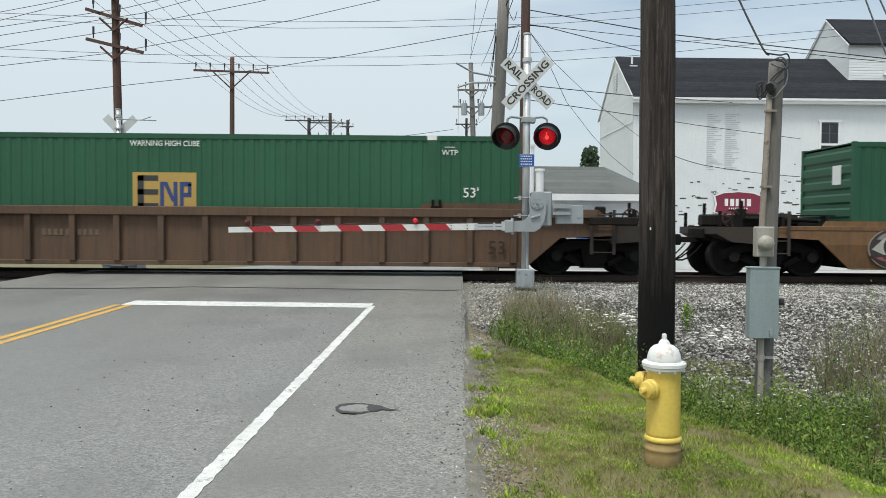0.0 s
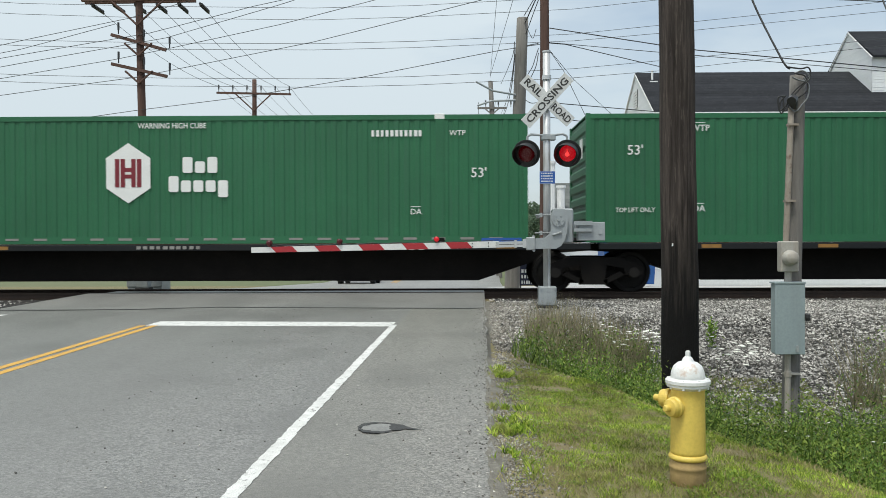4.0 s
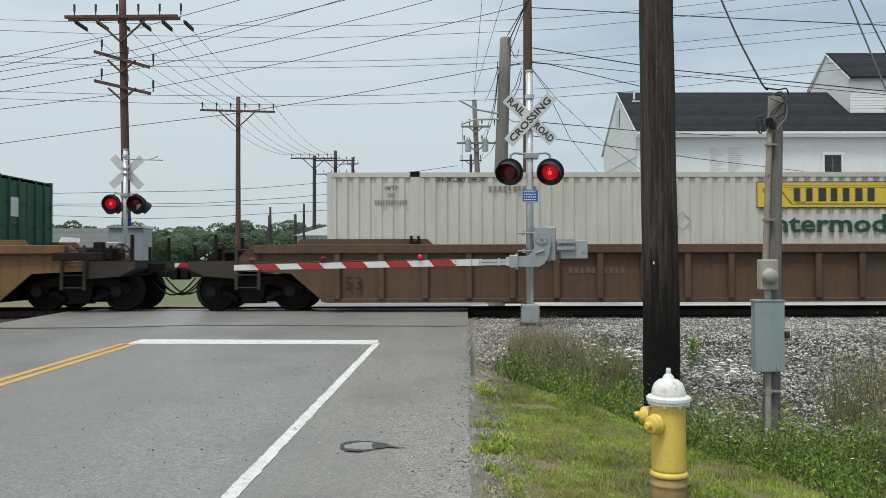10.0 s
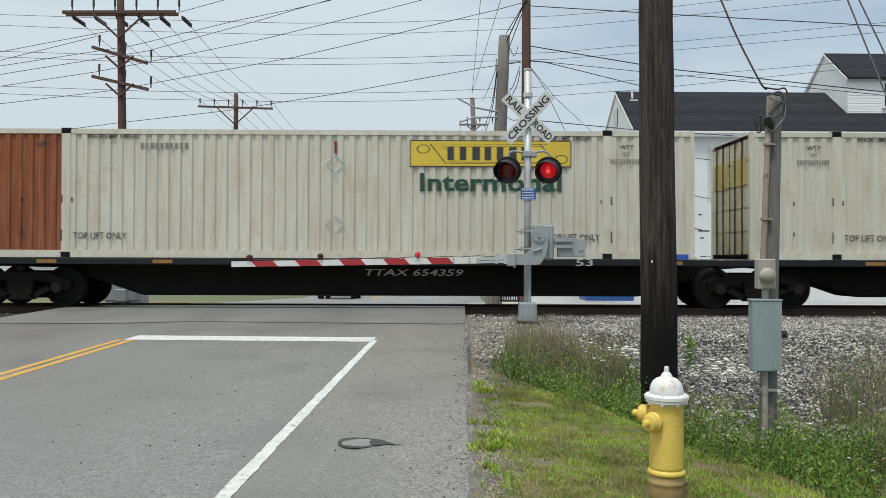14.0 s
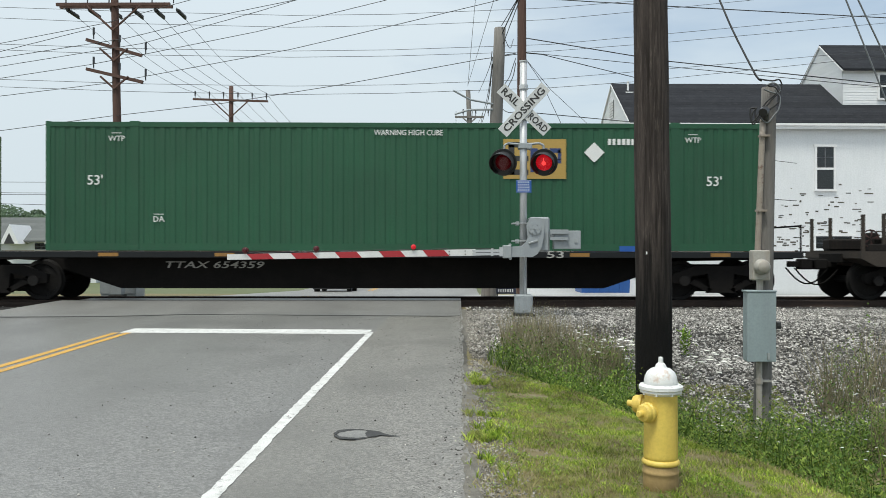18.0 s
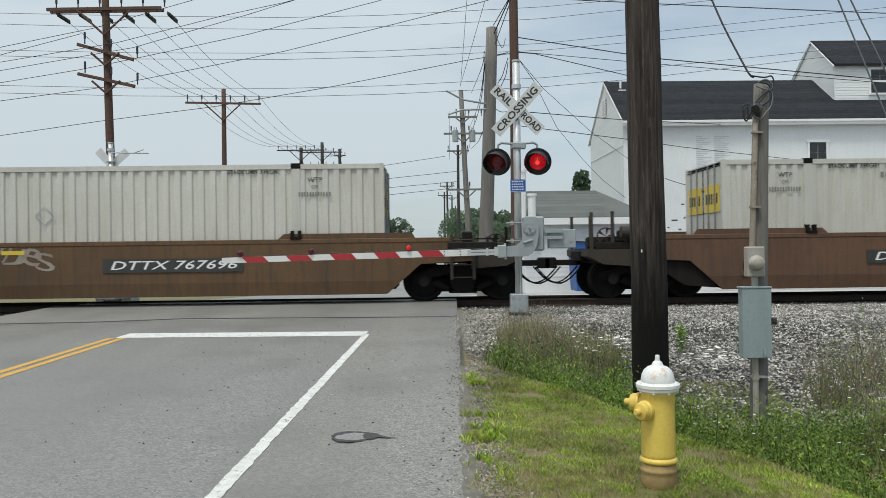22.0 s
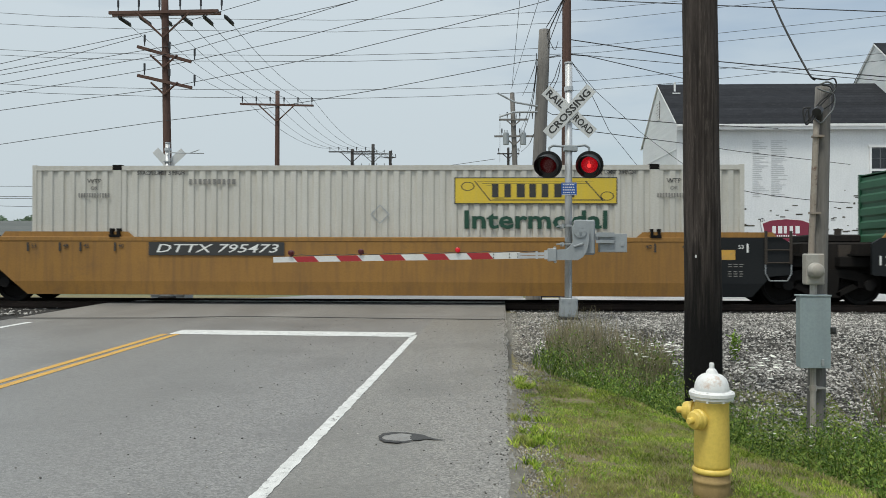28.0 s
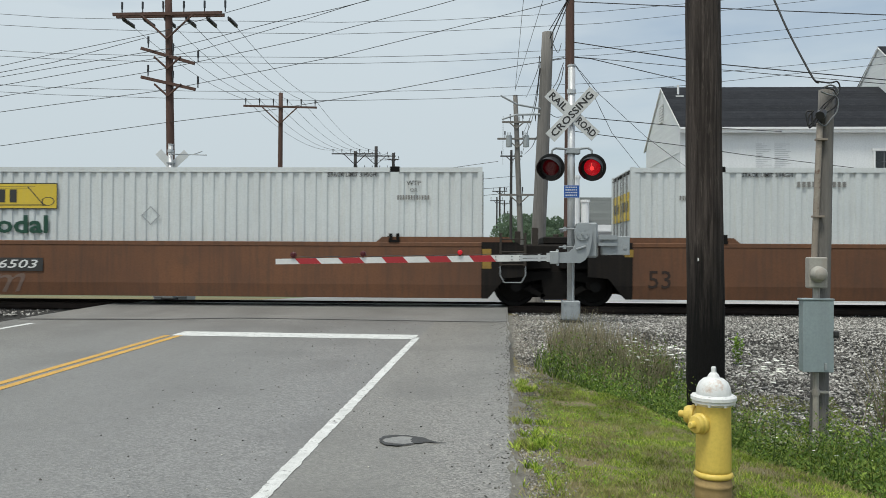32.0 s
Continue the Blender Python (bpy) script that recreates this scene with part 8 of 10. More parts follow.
    for sx in (-0.75, 0.75):
        tr = part("transformer", shared("transformer", GREYPAINT, lambda bm: (rod(bm, (0, 0, 0), (0, 0, 1.15), 0.33, 14), rod(bm, (0, 0, 1.15), (0, 0, 1.25), 0.28, 14), rod(bm, (0.12, 0, 1.25), (0.12, 0, 1.55), 0.05, 8), rod(bm, (-0.12, 0, 1.25), (-0.12, 0, 1.55), 0.05, 8))), GREYPAINT, tp)
        tr.location = (sx * 0.75 - 0.35, -0.2, 8.75)
        tr.scale = (0.62, 0.62, 0.62)
    for x, y, h in ((3.18, 78, 11.3), (3.1, 115, 10.9), (3.05, 130, 10.6), (4.9, 150, 11.5), (7.0, 190, 11.7)):
        line_pole("line_pole", x, y, h, [(h - 0.6, 2.1, False, 0)], POLE_FAR, 0.16, "distant wooden line pole along the road")
    for x, y, h, r in ((-14.36, 70, 5.75, 0.15), (-14.25, 69.2, 5.0, 0.25), (-13.97, 80, 5.7, 0.22), (-12.8, 78, 6.6, 0.17), (-8.6, 75, 5.0, 0.22)):
        line_pole("line_pole", x, y, h, [], POLE_FAR, r * 0.85, "distant slim wooden pole along the road")
    wire([(-12.8, 77.9, 4.4), (-12.0, 77.0, -0.5)], 0.05, POLE_FAR, 0.0, "slanting brace beside a slim pole")
    for dx in (-0.9, 0.2, 0.9):
        wire([(2.55 + dx, 54, 10.4), (3.1 + dx * 0.8, 78, 9.9)], 0.014, WIRE, 0.5)
    for pts, rad in (
            ([(930, 63, 28), (1130, 95, 27.5), (1190, 104, 27), (1568, 142, 26), (1800, 160, 25.5)], 0.017),
            ([(930, 89, 28), (1130, 108, 27.5), (1568, 148, 26), (1800, 165, 25.5)], 0.011),
            ([(930, 90, 28), (965, 93, 28.3), (1130, 133, 31), (1165, 143, 32)], 0.015),
            ([(930, 195, 28), (965, 198, 28.3), (1120, 212, 32), (1300, 222, 37.8)], 0.015),
            ([(930, 220, 28), (965, 225, 28.3), (1130, 247, 31), (1230, 262, 33), (1420, 285, 37.8)], 0.013),
            ([(935, 100, 28), (980, 155, 30), (1061, 230, 33.5), (1130, 282, 36.5), (1165, 305, 37.8)], 0.012),
            ([(935, 100, 28), (963, 141, 29), (1003, 224, 31.5), (1049, 282, 34), (1084, 319, 35.5), (1124, 351, 37)], 0.012),
            ([(930, -8, 28), (1190, 6, 27), (1568, 24, 26), (1800, 34, 25.5)], 0.016)):
        wire([at(*q) for q in pts], rad, WIRE, 0.0)
    wire([at(1195, 317, 37.8), at(1260, 335, 37.6), at(1420, 352, 36)], 0.015, WIRE, 0.05)
    # slack lines round the leaning pole, and on to the transformers and the tall pole
    for pts, rad in (
            ([(849, -30, 40), (846, 0, 42), (833, 150, 54)], 0.012), ([(888, -30, 34), (878, 0, 37), (833, 148, 54)], 0.012),
            ([(893, 42, 24.2), (918, 0, 22), (935, -30, 21)], 0.014), ([(894, 56, 24.2), (920, 0, 22), (936, -28, 21)], 0.018),
            ([(896, 74, 24.2), (923, 2, 22), (938, -34, 21)], 0.012), ([(896, 95, 24.3), (918, 91, 28)], 0.014),
            ([(897, 62, 24.3), (908, 82, 26), (914, 66, 28)], 0.011),
            ([(918, 100, 28), (912, 118, 26.5), (907, 133, 25.5), (896, 150, 24.4)], 0.014), ([(918, 108, 28), (914, 130, 26.5), (906, 148, 25.5), (895, 168, 24.4)], 0.014),
            ([(876, 88, 24.2), (873, 111, 26), (862, 140, 36), (852, 162, 50)], 0.012), ([(877, 98, 24.2), (871, 151, 25), (862, 190, 38), (849, 222, 53)], 0.013),
            ([(877, 110, 24.2), (869, 175, 26), (858, 215, 40), (846, 240, 53)], 0.013), ([(871, 231, 25), (862, 250, 36), (849, 262, 53)], 0.014),
            ([(894, 190, 24.4), (905, 196, 26), (918, 195, 28)], 0.012), ([(894, 215, 24.4), (905, 224, 26), (918, 220, 28)], 0.012)):
        wire(bend([at(*q) for q in pts]), rad, WIRE, 0.0)
    # low spans far behind, from the left-hand row to the transformer pole and beyond
    for pts in (
            [(-300, 321), (100, 322), (354, 318), (454, 313), (554, 305), (654, 295), (804, 274)],
            [(-300, 339), (103, 341), (243, 341), (354, 340), (500, 331), (634, 319), (834, 300)],
            [(-300, 343), (103, 344), (250, 346), (354, 345), (584, 338), (824, 319)],
            [(-300, 352), (103, 362), (250, 367), (354, 365), (584, 352), (804, 332)]):
        wire([at(a, b, 74.0) for a, b in pts], 0.021, WIRE_DULL, 0.0)


build_signals()
fire_hydrant()
build_near_poles()
build_far_poles()

# ---- houses and distance ----


def siding_rows(parent, x0, x1, y, z0, z1, pitch=0.2, cut=None):
    """Clapboards, one board a row, facing -y; cut(z) trims the ends."""
    z = z0
    while z < z1:
        a, b = cut(z) if cut else (x0, x1)
        if b - a > 0.1:
            bm = bmesh.new()
            slab_board(bm, a, b, y, z, min(z + pitch, z1))
            part("clapboard", bm, SIDING, parent)
        z += pitch


def slab_board(bm, a, b, y, z0, z1):
    v = [bm.verts.new(c) for c in ((a, y - 0.022, z0), (b, y - 0.022, z0), (b, y - 0.008, z1), (a, y - 0.008, z1), (a, y, z0), (b, y, z0))]
    bm.faces.new((v[0], v[1], v[2], v[3]))
    bm.faces.new((v[4], v[5], v[1], v[0]))


def gable_boards(parent, x, yc, half, z_eave, z_ridge, z_low, out=-1):
    """Clapboards on a gable end that faces -x."""
    z = z_low
    while z < z_ridge - 0.1:
        hw = half if z < z_eave else half * (z_ridge - z) / (z_ridge - z_eave)
        up = min(z + 0.13, z_ridge)
        ht = half if up < z_eave else half * max(0.02, (z_ridge - up) / (z_ridge - z_eave))
        bm = bmesh.new()
        v = [bm.verts.new(c) for c in ((x - 0.026, yc - hw, z), (x - 0.026, yc + hw, z), (x - 0.012, yc + ht, up), (x - 0.012, yc - ht, up), (x, yc - hw, z), (x, yc + hw, z))]
        bm.faces.new((v[1], v[0], v[3], v[2]))
        bm.faces.new((v[4], v[0], v[1], v[5]))
        part("clapboard", bm, SIDING, parent)
        z += 0.13


def shingle_slope(parent, x0, x1, ya, za, yb, zb, material, rows):
    """A roof slope from the eave (ya, za) to the ridge (yb, zb) in lapped courses."""
    for i in range(rows):
        k0, k1 = i / rows, (i + 1) / rows
        bm = bmesh.new()
        p0 = (ya + (yb - ya) * k0, za + (zb - za) * k0)
        p1 = (ya + (yb - ya) * k1, za + (zb - za) * k1)
        v = [bm.verts.new(c) for c in ((x0, p0[0], p0[1] + 0.016), (x1, p0[0], p0[1] + 0.016), (x1, p1[0], p1[1] + 0.012), (x0, p1[0], p1[1] + 0.012), (x0, p0[0], p0[1]), (x1, p0[0], p0[1]))]
        bm.faces.new((v[0], v[1], v[2], v[3]))
        bm.faces.new((v[4], v[5], v[1], v[0]))
        part("shingle_course", bm, material, parent)
    bm = bmesh.new()
    v = [bm.verts.new(c) for c in ((x0, ya, za - 0.1), (x1, ya, za - 0.1), (x1, yb, zb - 0.1), (x0, yb, zb - 0.1), (x0, ya, za), (x1, ya, za), (x1, yb, zb), (x0, yb, zb))]
    for f in ((0, 3, 2, 1), (4, 5, 6, 7), (0, 1, 5, 4), (1, 2, 6, 5), (2, 3, 7, 6), (3, 0, 4, 7)):
        bm.faces.new([v[i] for i in f])
    part("roof_deck", bm, material, parent)


def sash_window(parent, x, y, z0, w, h, dark=False):
    win = part("window", shared(("window_void", w, h), ROOM_DIM, lambda bm: box(bm, -w / 2, w / 2, -0.03, 0.10, 0, h)), ROOM_DIM, parent)
    win.location = (x, y, z0)
    for nm, b in (("window_frame", (-w / 2 - 0.09, -w / 2, -0.07, 0.0, -0.05, h + 0.08)), ("window_frame", (w / 2, w / 2 + 0.09, -0.07, 0.0, -0.05, h + 0.08)), ("window_head", (-w / 2 - 0.14, w / 2 + 0.14, -0.09, 0.0, h, h + 0.12)), ("window_sill", (-w / 2 - 0.12, w / 2 + 0.12, -0.11, 0.0, -0.09, 0.0)), ("meeting_rail", (-w / 2, w / 2, -0.06, -0.03, h * 0.46, h * 0.46 + 0.10))):
        bm = bmesh.new()
        box(bm, *b)
        part(nm, bm, TRIM, win)
    for i in range(2):
        for j in range(2):
            bm = bmesh.new()
            box(bm, -w / 2 + 0.03 + i * w / 2, -w / 2 + (i + 1) * w / 2 - 0.03, -0.045, -0.038, h * 0.53 + j * h * 0.23, h * 0.53 + (j + 1) * h * 0.23 - 0.04)
            part("pane", bm, GLASS, win)
    bm = bmesh.new()
    box(bm, -w / 2 + 0.03, w / 2 - 0.03, -0.04, -0.034, 0.04, h * 0.45)
    part("pane", bm, GLASS, win)


def white_house():
    ob = tagged(empty("house"), "white two-storey house with peeling brick paint and dark roof", "house")
    x0, x1, y0, y1, ze, zr = 9.32, 31.0, 38.0, 45.5, 7.15, 9.75
    yc = (y0 + y1) / 2
    bm = bmesh.new()
    box(bm, x0, x1, y0, y1, -1.6, ze)
    part("wall", bm, BRICK_WHITE, ob)
    bm = bmesh.new()
    v = [bm.verts.new(c) for c in ((x0, y0, ze), (x0, y1, ze), (x0, yc, zr - 0.08), (x0 + 0.3, y0, ze), (x0 + 0.3, y1, ze), (x0 + 0.3, yc, zr - 0.08))]
    for f in ((0, 2, 1), (3, 4, 5), (0, 3, 5, 2), (1, 2, 5, 4), (0, 1, 4, 3)):
        bm.faces.new([v[i] for i in f])
    part("gable_wall", bm, SIDING, ob)
    gable_boards(ob, x0, yc, (y1 - y0) / 2, ze, zr - 0.1, 6.0)
    shingle_slope(ob, x0 - 0.07, x1, y0 - 0.35, ze - 0.05, yc, zr, SHINGLE, 16)
    shingle_slope(ob, x0 - 0.07, x1, y1 + 0.35, ze - 0.05, yc, zr, SHINGLE, 4)
    bm = bmesh.new()
    box(bm, x0 - 0.1, x1, y0 - 0.34, y0 - 0.26, ze - 0.30, ze - 0.08)
    part("fascia", bm, TRIM, ob)
    bm = bmesh.new()
    box(bm, x0 - 0.1, x1, y0 - 0.42, y0 - 0.345, ze - 0.16, ze - 0.06)
    part("gutter", bm, TRIM, ob)
    for sg in (-1, 1):
        bm = bmesh.new()
        rod(bm, (x0 - 0.05, yc, zr - 0.07), (x0 - 0.05, yc + sg * ((y1 - y0) / 2 + 0.38), ze - 0.17), 0.05, 6)
        part("rake_board", bm, TRIM, ob)
    # diagonal trim and vent of the gable
    bm = bmesh.new()
    box(bm, x0 - 0.06, x0 - 0.036, yc - 0.40, yc + 0.40, 7.95, 8.85)
    gv = part("gable_vent", bm, DARK_TRIM, ob)
    for i in range(7):
        part("vent_slat", shared("vent_slat", TRIM, lambda bm: box(bm, x0 - 0.10, x0 - 0.062, yc - 0.42, yc + 0.42, 7.93, 8.02)), TRIM, gv).location.z = i * 0.135
    bm = bmesh.new()
    rod(bm, (x0 + 0.62, yc - 0.75, 9.0), (x0 + 0.62, yc - 0.75, 9.72), 0.055, 8)
    vp = part("vent_pipe", bm, TRIM, ob)
    bm = bmesh.new()
    box(bm, x0 + 0.44, x0 + 0.82, yc - 1.05, yc - 0.55, 9.08, 9.14)
    part("pipe_flashing", bm, TRIM, vp)
    sash_window(ob, 18.5, y0, 4.05, 0.80, 2.0)
    for x, z, w, h in ((18.9, 0.6, 1.7, 1.25),):
        sash_window(ob, x, y0, z, w, h)
    # faded louvre patch and bare bricks where the paint has come off
    rnd = random.Random(8)
    for i in range(30):
        z = 3.8 + i * 0.088
        for x in (12.75, 13.6):
            bm = bmesh.new()
            box(bm, x, x + rnd.uniform(0.25, 0.75), y0 - 0.012, y0 + 0.02, z, z + 0.028)
            part("louvre", bm, mat("faded_louvre", (0.52, 0.53, 0.54), (0.46, 0.47, 0.48), 0.8, 0, 2, 20, 0), ob)
    for i in range(270):
        k = rnd.random()
        x = rnd.uniform(16.2, 23) if k < 0.75 else rnd.uniform(10.0, 16)
        z = abs(rnd.gauss(0, 1.0)) * 1.5 + 0.8 if k < 0.75 else rnd.uniform(0.6, 3.4)
        if z > 5.2 or (18.0 < x < 19.0 and z > 3.9):
            continue
        n = rnd.choice((1, 1, 1, 2, 3))
        bm = bmesh.new()
        box(bm, x, x + 0.215 * n * rnd.uniform(0.3, 0.8), y0 - 0.008, y0 + 0.02, z, z + rnd.uniform(0.03, 0.07))
        part("brick", bm, BRICK_BARE, ob)
    # upper block with its own gable
    ux, uy0, uy1, ue, ur = 20.1, 39.5, 44.0, 10.05, 11.78
    bm = bmesh.new()
    box(bm, ux, x1, uy0, uy1, 7.5, ue)
    part("upper_wall", bm, SIDING, ob)
    bm = bmesh.new()
    v = [bm.verts.new(c) for c in ((ux, uy0, ue), (ux, uy1, ue), (ux, (uy0 + uy1) / 2, ur - 0.05), (ux + 0.3, uy0, ue), (ux + 0.3, uy1, ue), (ux + 0.3, (uy0 + uy1) / 2, ur - 0.05))]
    for f in ((0, 2, 1), (3, 4, 5), (0, 3, 5, 2), (1, 2, 5, 4), (0, 1, 4, 3)):
        bm.faces.new([v[i] for i in f])
    part("gable_wall", bm, SIDING, ob)
    gable_boards(ob, ux, (uy0 + uy1) / 2, (uy1 - uy0) / 2, ue, ur - 0.05, 8.0)
    siding_rows(ob, ux, x1, uy0, 8.0, ue, 0.13)
    shingle_slope(ob, ux - 0.07, x1, uy0 - 0.25, ue - 0.03, (uy0 + uy1) / 2, ur, SHINGLE, 9)
    shingle_slope(ob, ux - 0.07, x1, uy1 + 0.25, ue - 0.03, (uy0 + uy1) / 2, ur, SHINGLE, 3)
    sash_window(ob, 22.35, uy0, 8.62, 0.9, 1.15)
    for sg in (-1, 1):
        bm = bmesh.new()
        rod(bm, (ux - 0.05, (uy0 + uy1) / 2, ur - 0.07), (ux - 0.05, (uy0 + uy1) / 2 + sg * 2.4, ue - 0.12), 0.05, 6)
        part("rake_board", bm, TRIM, ob)
    # shop sign: maroon board with scalloped white scroll border; its name is left as plain bars
    sg = tagged(empty("shop_sign", pose(14.25, 37.93, 2.2)), "maroon wall sign with white scrolled border", "sign")

    def board(bm, k=1.0, y0=-0.05):
        pts = [(-1.08, -0.36), (-0.7, -0.46), (0.7, -0.46), (1.08, -0.36), (1.0, 0), (1.08, 0.36), (0.7, 0.50), (0, 0.56), (-0.7, 0.50), (-1.08, 0.36), (-1.0, 0)]
        slab(bm, [(a * k, b * k) for a, b in pts], y0, y0 + 0.05)
    part("sign_board", shared("sign_border", TRIM, lambda bm: board(bm, 1.08)), TRIM, sg)
    part("sign_face", shared("sign_face", mat("maroon_sign", (0.22, 0.022, 0.05), (0.19, 0.02, 0.045), 0.5, 0, 2, 20, 0), lambda bm: board(bm, 1.0, -0.062)), MAROON, sg)
    bars("sign_wordmark", 0, -0.066, 0.08, 1.3, 0.34, 5, TRIM, sg, 5)
    bars("sign_line", 0, -0.066, -0.2, 0.9, 0.07, 9, TRIM, sg, 6)
    for sx in (-1.1, 1.1):
        for sz in (-0.46, 0.5):
            part("sign_scroll", shared(("sign_scroll", sx > 0, sz > 0), DARK_TRIM, lambda bm: [rod(bm, (0.11 * (1 - i / 16) * math.cos(i * 0.7), 0, 0.11 * (1 - i / 16) * math.sin(i * 0.7)), (0.11 * (1 - (i + 1) / 16) * math.cos((i + 1) * 0.7), 0, 0.11 * (1 - (i + 1) / 16) * math.sin((i + 1) * 0.7)), 0.014, 4) for i in range(11)]), DARK_TRIM, sg).location = (sx, -0.03, sz)


def low_building():
    ob = tagged(empty("low_building"), "low white building with grey shingle roof", "building")
    x0, x1, y0, y1 = 4.0, 9.6, 34.6, 40.0
    bm = bmesh.new()
    box(bm, x0 + 0.2, x1, y0, y1, -1.6, 2.45)
    part("wall", bm, SIDING, ob)
    siding_rows(ob, x0 + 0.2, x1, y0, 0.0, 2.4, 0.2)
    shingle_slope(ob, x0, 7.7, y0 - 0.4, 2.5, 36.6, 3.78, SHINGLE_GREY, 8)
    bm = bmesh.new()
    v = [bm.verts.new(c) for c in ((7.7, y0 - 0.4, 2.5), (9.7, y0 - 0.4, 2.5), (7.7, 36.6, 3.78), (7.7, y0 - 0.4, 2.42), (9.7, y0 - 0.4, 2.42), (9.7, 38.0, 2.5))]
    bm.faces.new((v[0], v[1], v[2]))
    bm.faces.new((v[3], v[4], v[1], v[0]))
    bm.faces.new((v[1], v[5], v[2]))
    part("hip_slope", bm, SHINGLE_GREY, ob)
    bm = bmesh.new()
    box(bm, x0, 9.7, 36.55, 39.9, 2.3, 2.5)
    part("back_slope", bm, SHINGLE_GREY, ob)
    bm = bmesh.new()
    box(bm, x0 - 0.05, 9.7, y0 - 0.46, y0 - 0.40, 2.20, 2.48)
    part("fascia", bm, TRIM, ob)
    for x, h in ((4.05, 4.4), (4.45, 3.4)):
        bm = bmesh.new()
        rod(bm, (x, y0 - 0.6, 2.0), (x, y0 - 0.6, h), 0.17, 10)
        rod(bm, (x, y0 - 0.6, h), (x, y0 - 0.6, h + 0.10), 0.21, 10)
        part("flue_pipe", bm, TRIM, ob)
    bn = tagged(empty("dumpster", pose(6.9, 32.8, -0.66)), "blue metal dumpster beside the low building", "dumpster")
    part("bin_body", shared("bin_body", BLUE_BOX, lambda bm: slab(bm, [(-0.95, 0.15), (0.95, 0.15), (1.05, 1.9), (-1.05, 2.1)], -0.7, 0.7)), BLUE_BOX, bn)
    part("bin_lid", shared("bin_lid", BLACK_TXT, lambda bm: slab(bm, [(-1.08, 2.1), (1.08, 1.9), (1.08, 1.96), (-1.08, 2.16)], -0.74, 0.74)), BLACK_TXT, bn)
    for x in (-0.6, -0.2, 0.2, 0.6):
        part("bin_rib", shared("bin_rib", BLUE_BOX, lambda bm: box(bm, -0.04, 0.04, -0.75, -0.7, 0.2, 1.85)), BLUE_BOX, bn).location.x = x
    bars("bin_lettering", 0.15, -0.705, 1.55, 1.1, 0.22, 9, TRIM, bn, 4)
    ys = tagged(empty("yard_sign", pose(2.30, 24.9, -0.29)), "small navy notice board with white print beyond the tracks", "sign")
    part("sign_face", shared("yard_face", NAVY_BOARD, lambda bm: box(bm, -0.30, 0.30, -0.02, 0.02, 0.12, 0.95)), NAVY_BOARD, ys)
    for x in (-0.27, 0.27):
        part("sign_post", shared("yard_post", DARK_TRIM, lambda bm: box(bm, -0.02, 0.02, 0.02, 0.05, 0.0, 1.0)), DARK_TRIM, ys).location.x = x
    for i in range(3):
        bars("sign_wordmark", 0, -0.024, 0.22 + 0.17 * i, 0.50, 0.10, 7 - i, TRIM, ys, i)
    lot = [(0.9, 22.6), (40, 22.6), (40, 37.9), (1.6, 37.9)]
    bm = bmesh.new()
    bm.faces.new([bm.verts.new((x, y, -0.12 - 0.05 * (y - 22.4))) for x, y in lot])
    tagged(part("concrete_lot", bm, CONCRETE), "pale concrete lot in front of the white house", "pavement", "", "structure")


def left_houses():
    ob = tagged(empty("bungalow"), "distant low house with grey roof and white gables", "house")
    x0, x1, y0, y1 = -42.0, -24.5, 60.0, 68.0
    bm = bmesh.new()
    box(bm, x0, x1, y0, y1, -1.6, 1.9)
    part("wall", bm, SIDING, ob)
    shingle_slope(ob, x0 - 0.4, x1 + 0.4, y0 - 0.5, 1.85, 64.0, 3.7, SHINGLE_GREY, 8)
    shingle_slope(ob, x0 - 0.4, x1 + 0.4, y1 + 0.5, 1.85, 64.0, 3.7, SHINGLE_GREY, 3)
    for x, s in ((-30.1, 0.72), (-27.0, 0.66)):
        bm = bmesh.new()
        slab(bm, [(x - 0.95 * s, 1.6), (x + 0.95 * s, 1.6), (x, 1.6 + 1.95 * s)], y0 - 1.4, y0 + 1.6)
        part("gable", bm, TRIM, ob)
        bm = bmesh.new()
        slab(bm, [(x - 0.5 * s, 1.62), (x + 0.5 * s, 1.62), (x, 1.62 + 1.05 * s)], y0 - 1.45, y0 - 1.40)
        part("gable_opening", bm, DARK_TRIM, ob)
    for x in (-40, -37, -32.5, -28.5, -25.6):
        sash_window(ob, x, y0, 0.6, 0.9, 1.1)
    sh = tagged(empty("storage_shed"), "pale blue-white metal storage building with hipped roof", "shed")
    bm = bmesh.new()
    box(bm, -13.8, -8.0, 80, 86, -1.6, 3.6)
    part("wall", bm, mat("pale_blue_metal", (0.50, 0.58, 0.62), (0.46, 0.54, 0.58), 0.5, 0.1, 1, 20, 0), sh)
    bm = bmesh.new()
    v = [bm.verts.new(c) for c in ((-14.1, 79.7, 3.6), (-7.7, 79.7, 3.6), (-7.7, 86.3, 3.6), (-14.1, 86.3, 3.6), (-10.9, 83, 4.75))]
    for f in ((0, 1, 4), (1, 2, 4), (2, 3, 4), (3, 0, 4), (3, 2, 1, 0)):
        bm.faces.new([v[i] for i in f])
    part("roof", bm, mat("weathered_metal_roof", (0.40, 0.44, 0.46), (0.33, 0.37, 0.39), 0.55, 0.1, 1, 20, 0.03, (0.22, 0.2, 0.18), 0.3), sh)
    for i in range(12):
        part("wall_rib", shared("shed_rib", SIDING, lambda bm: box(bm, -0.03, 0.03, 79.95, 80.0, -0.4, 3.6)), SIDING, sh).location.x = -13.6 + i * 0.5


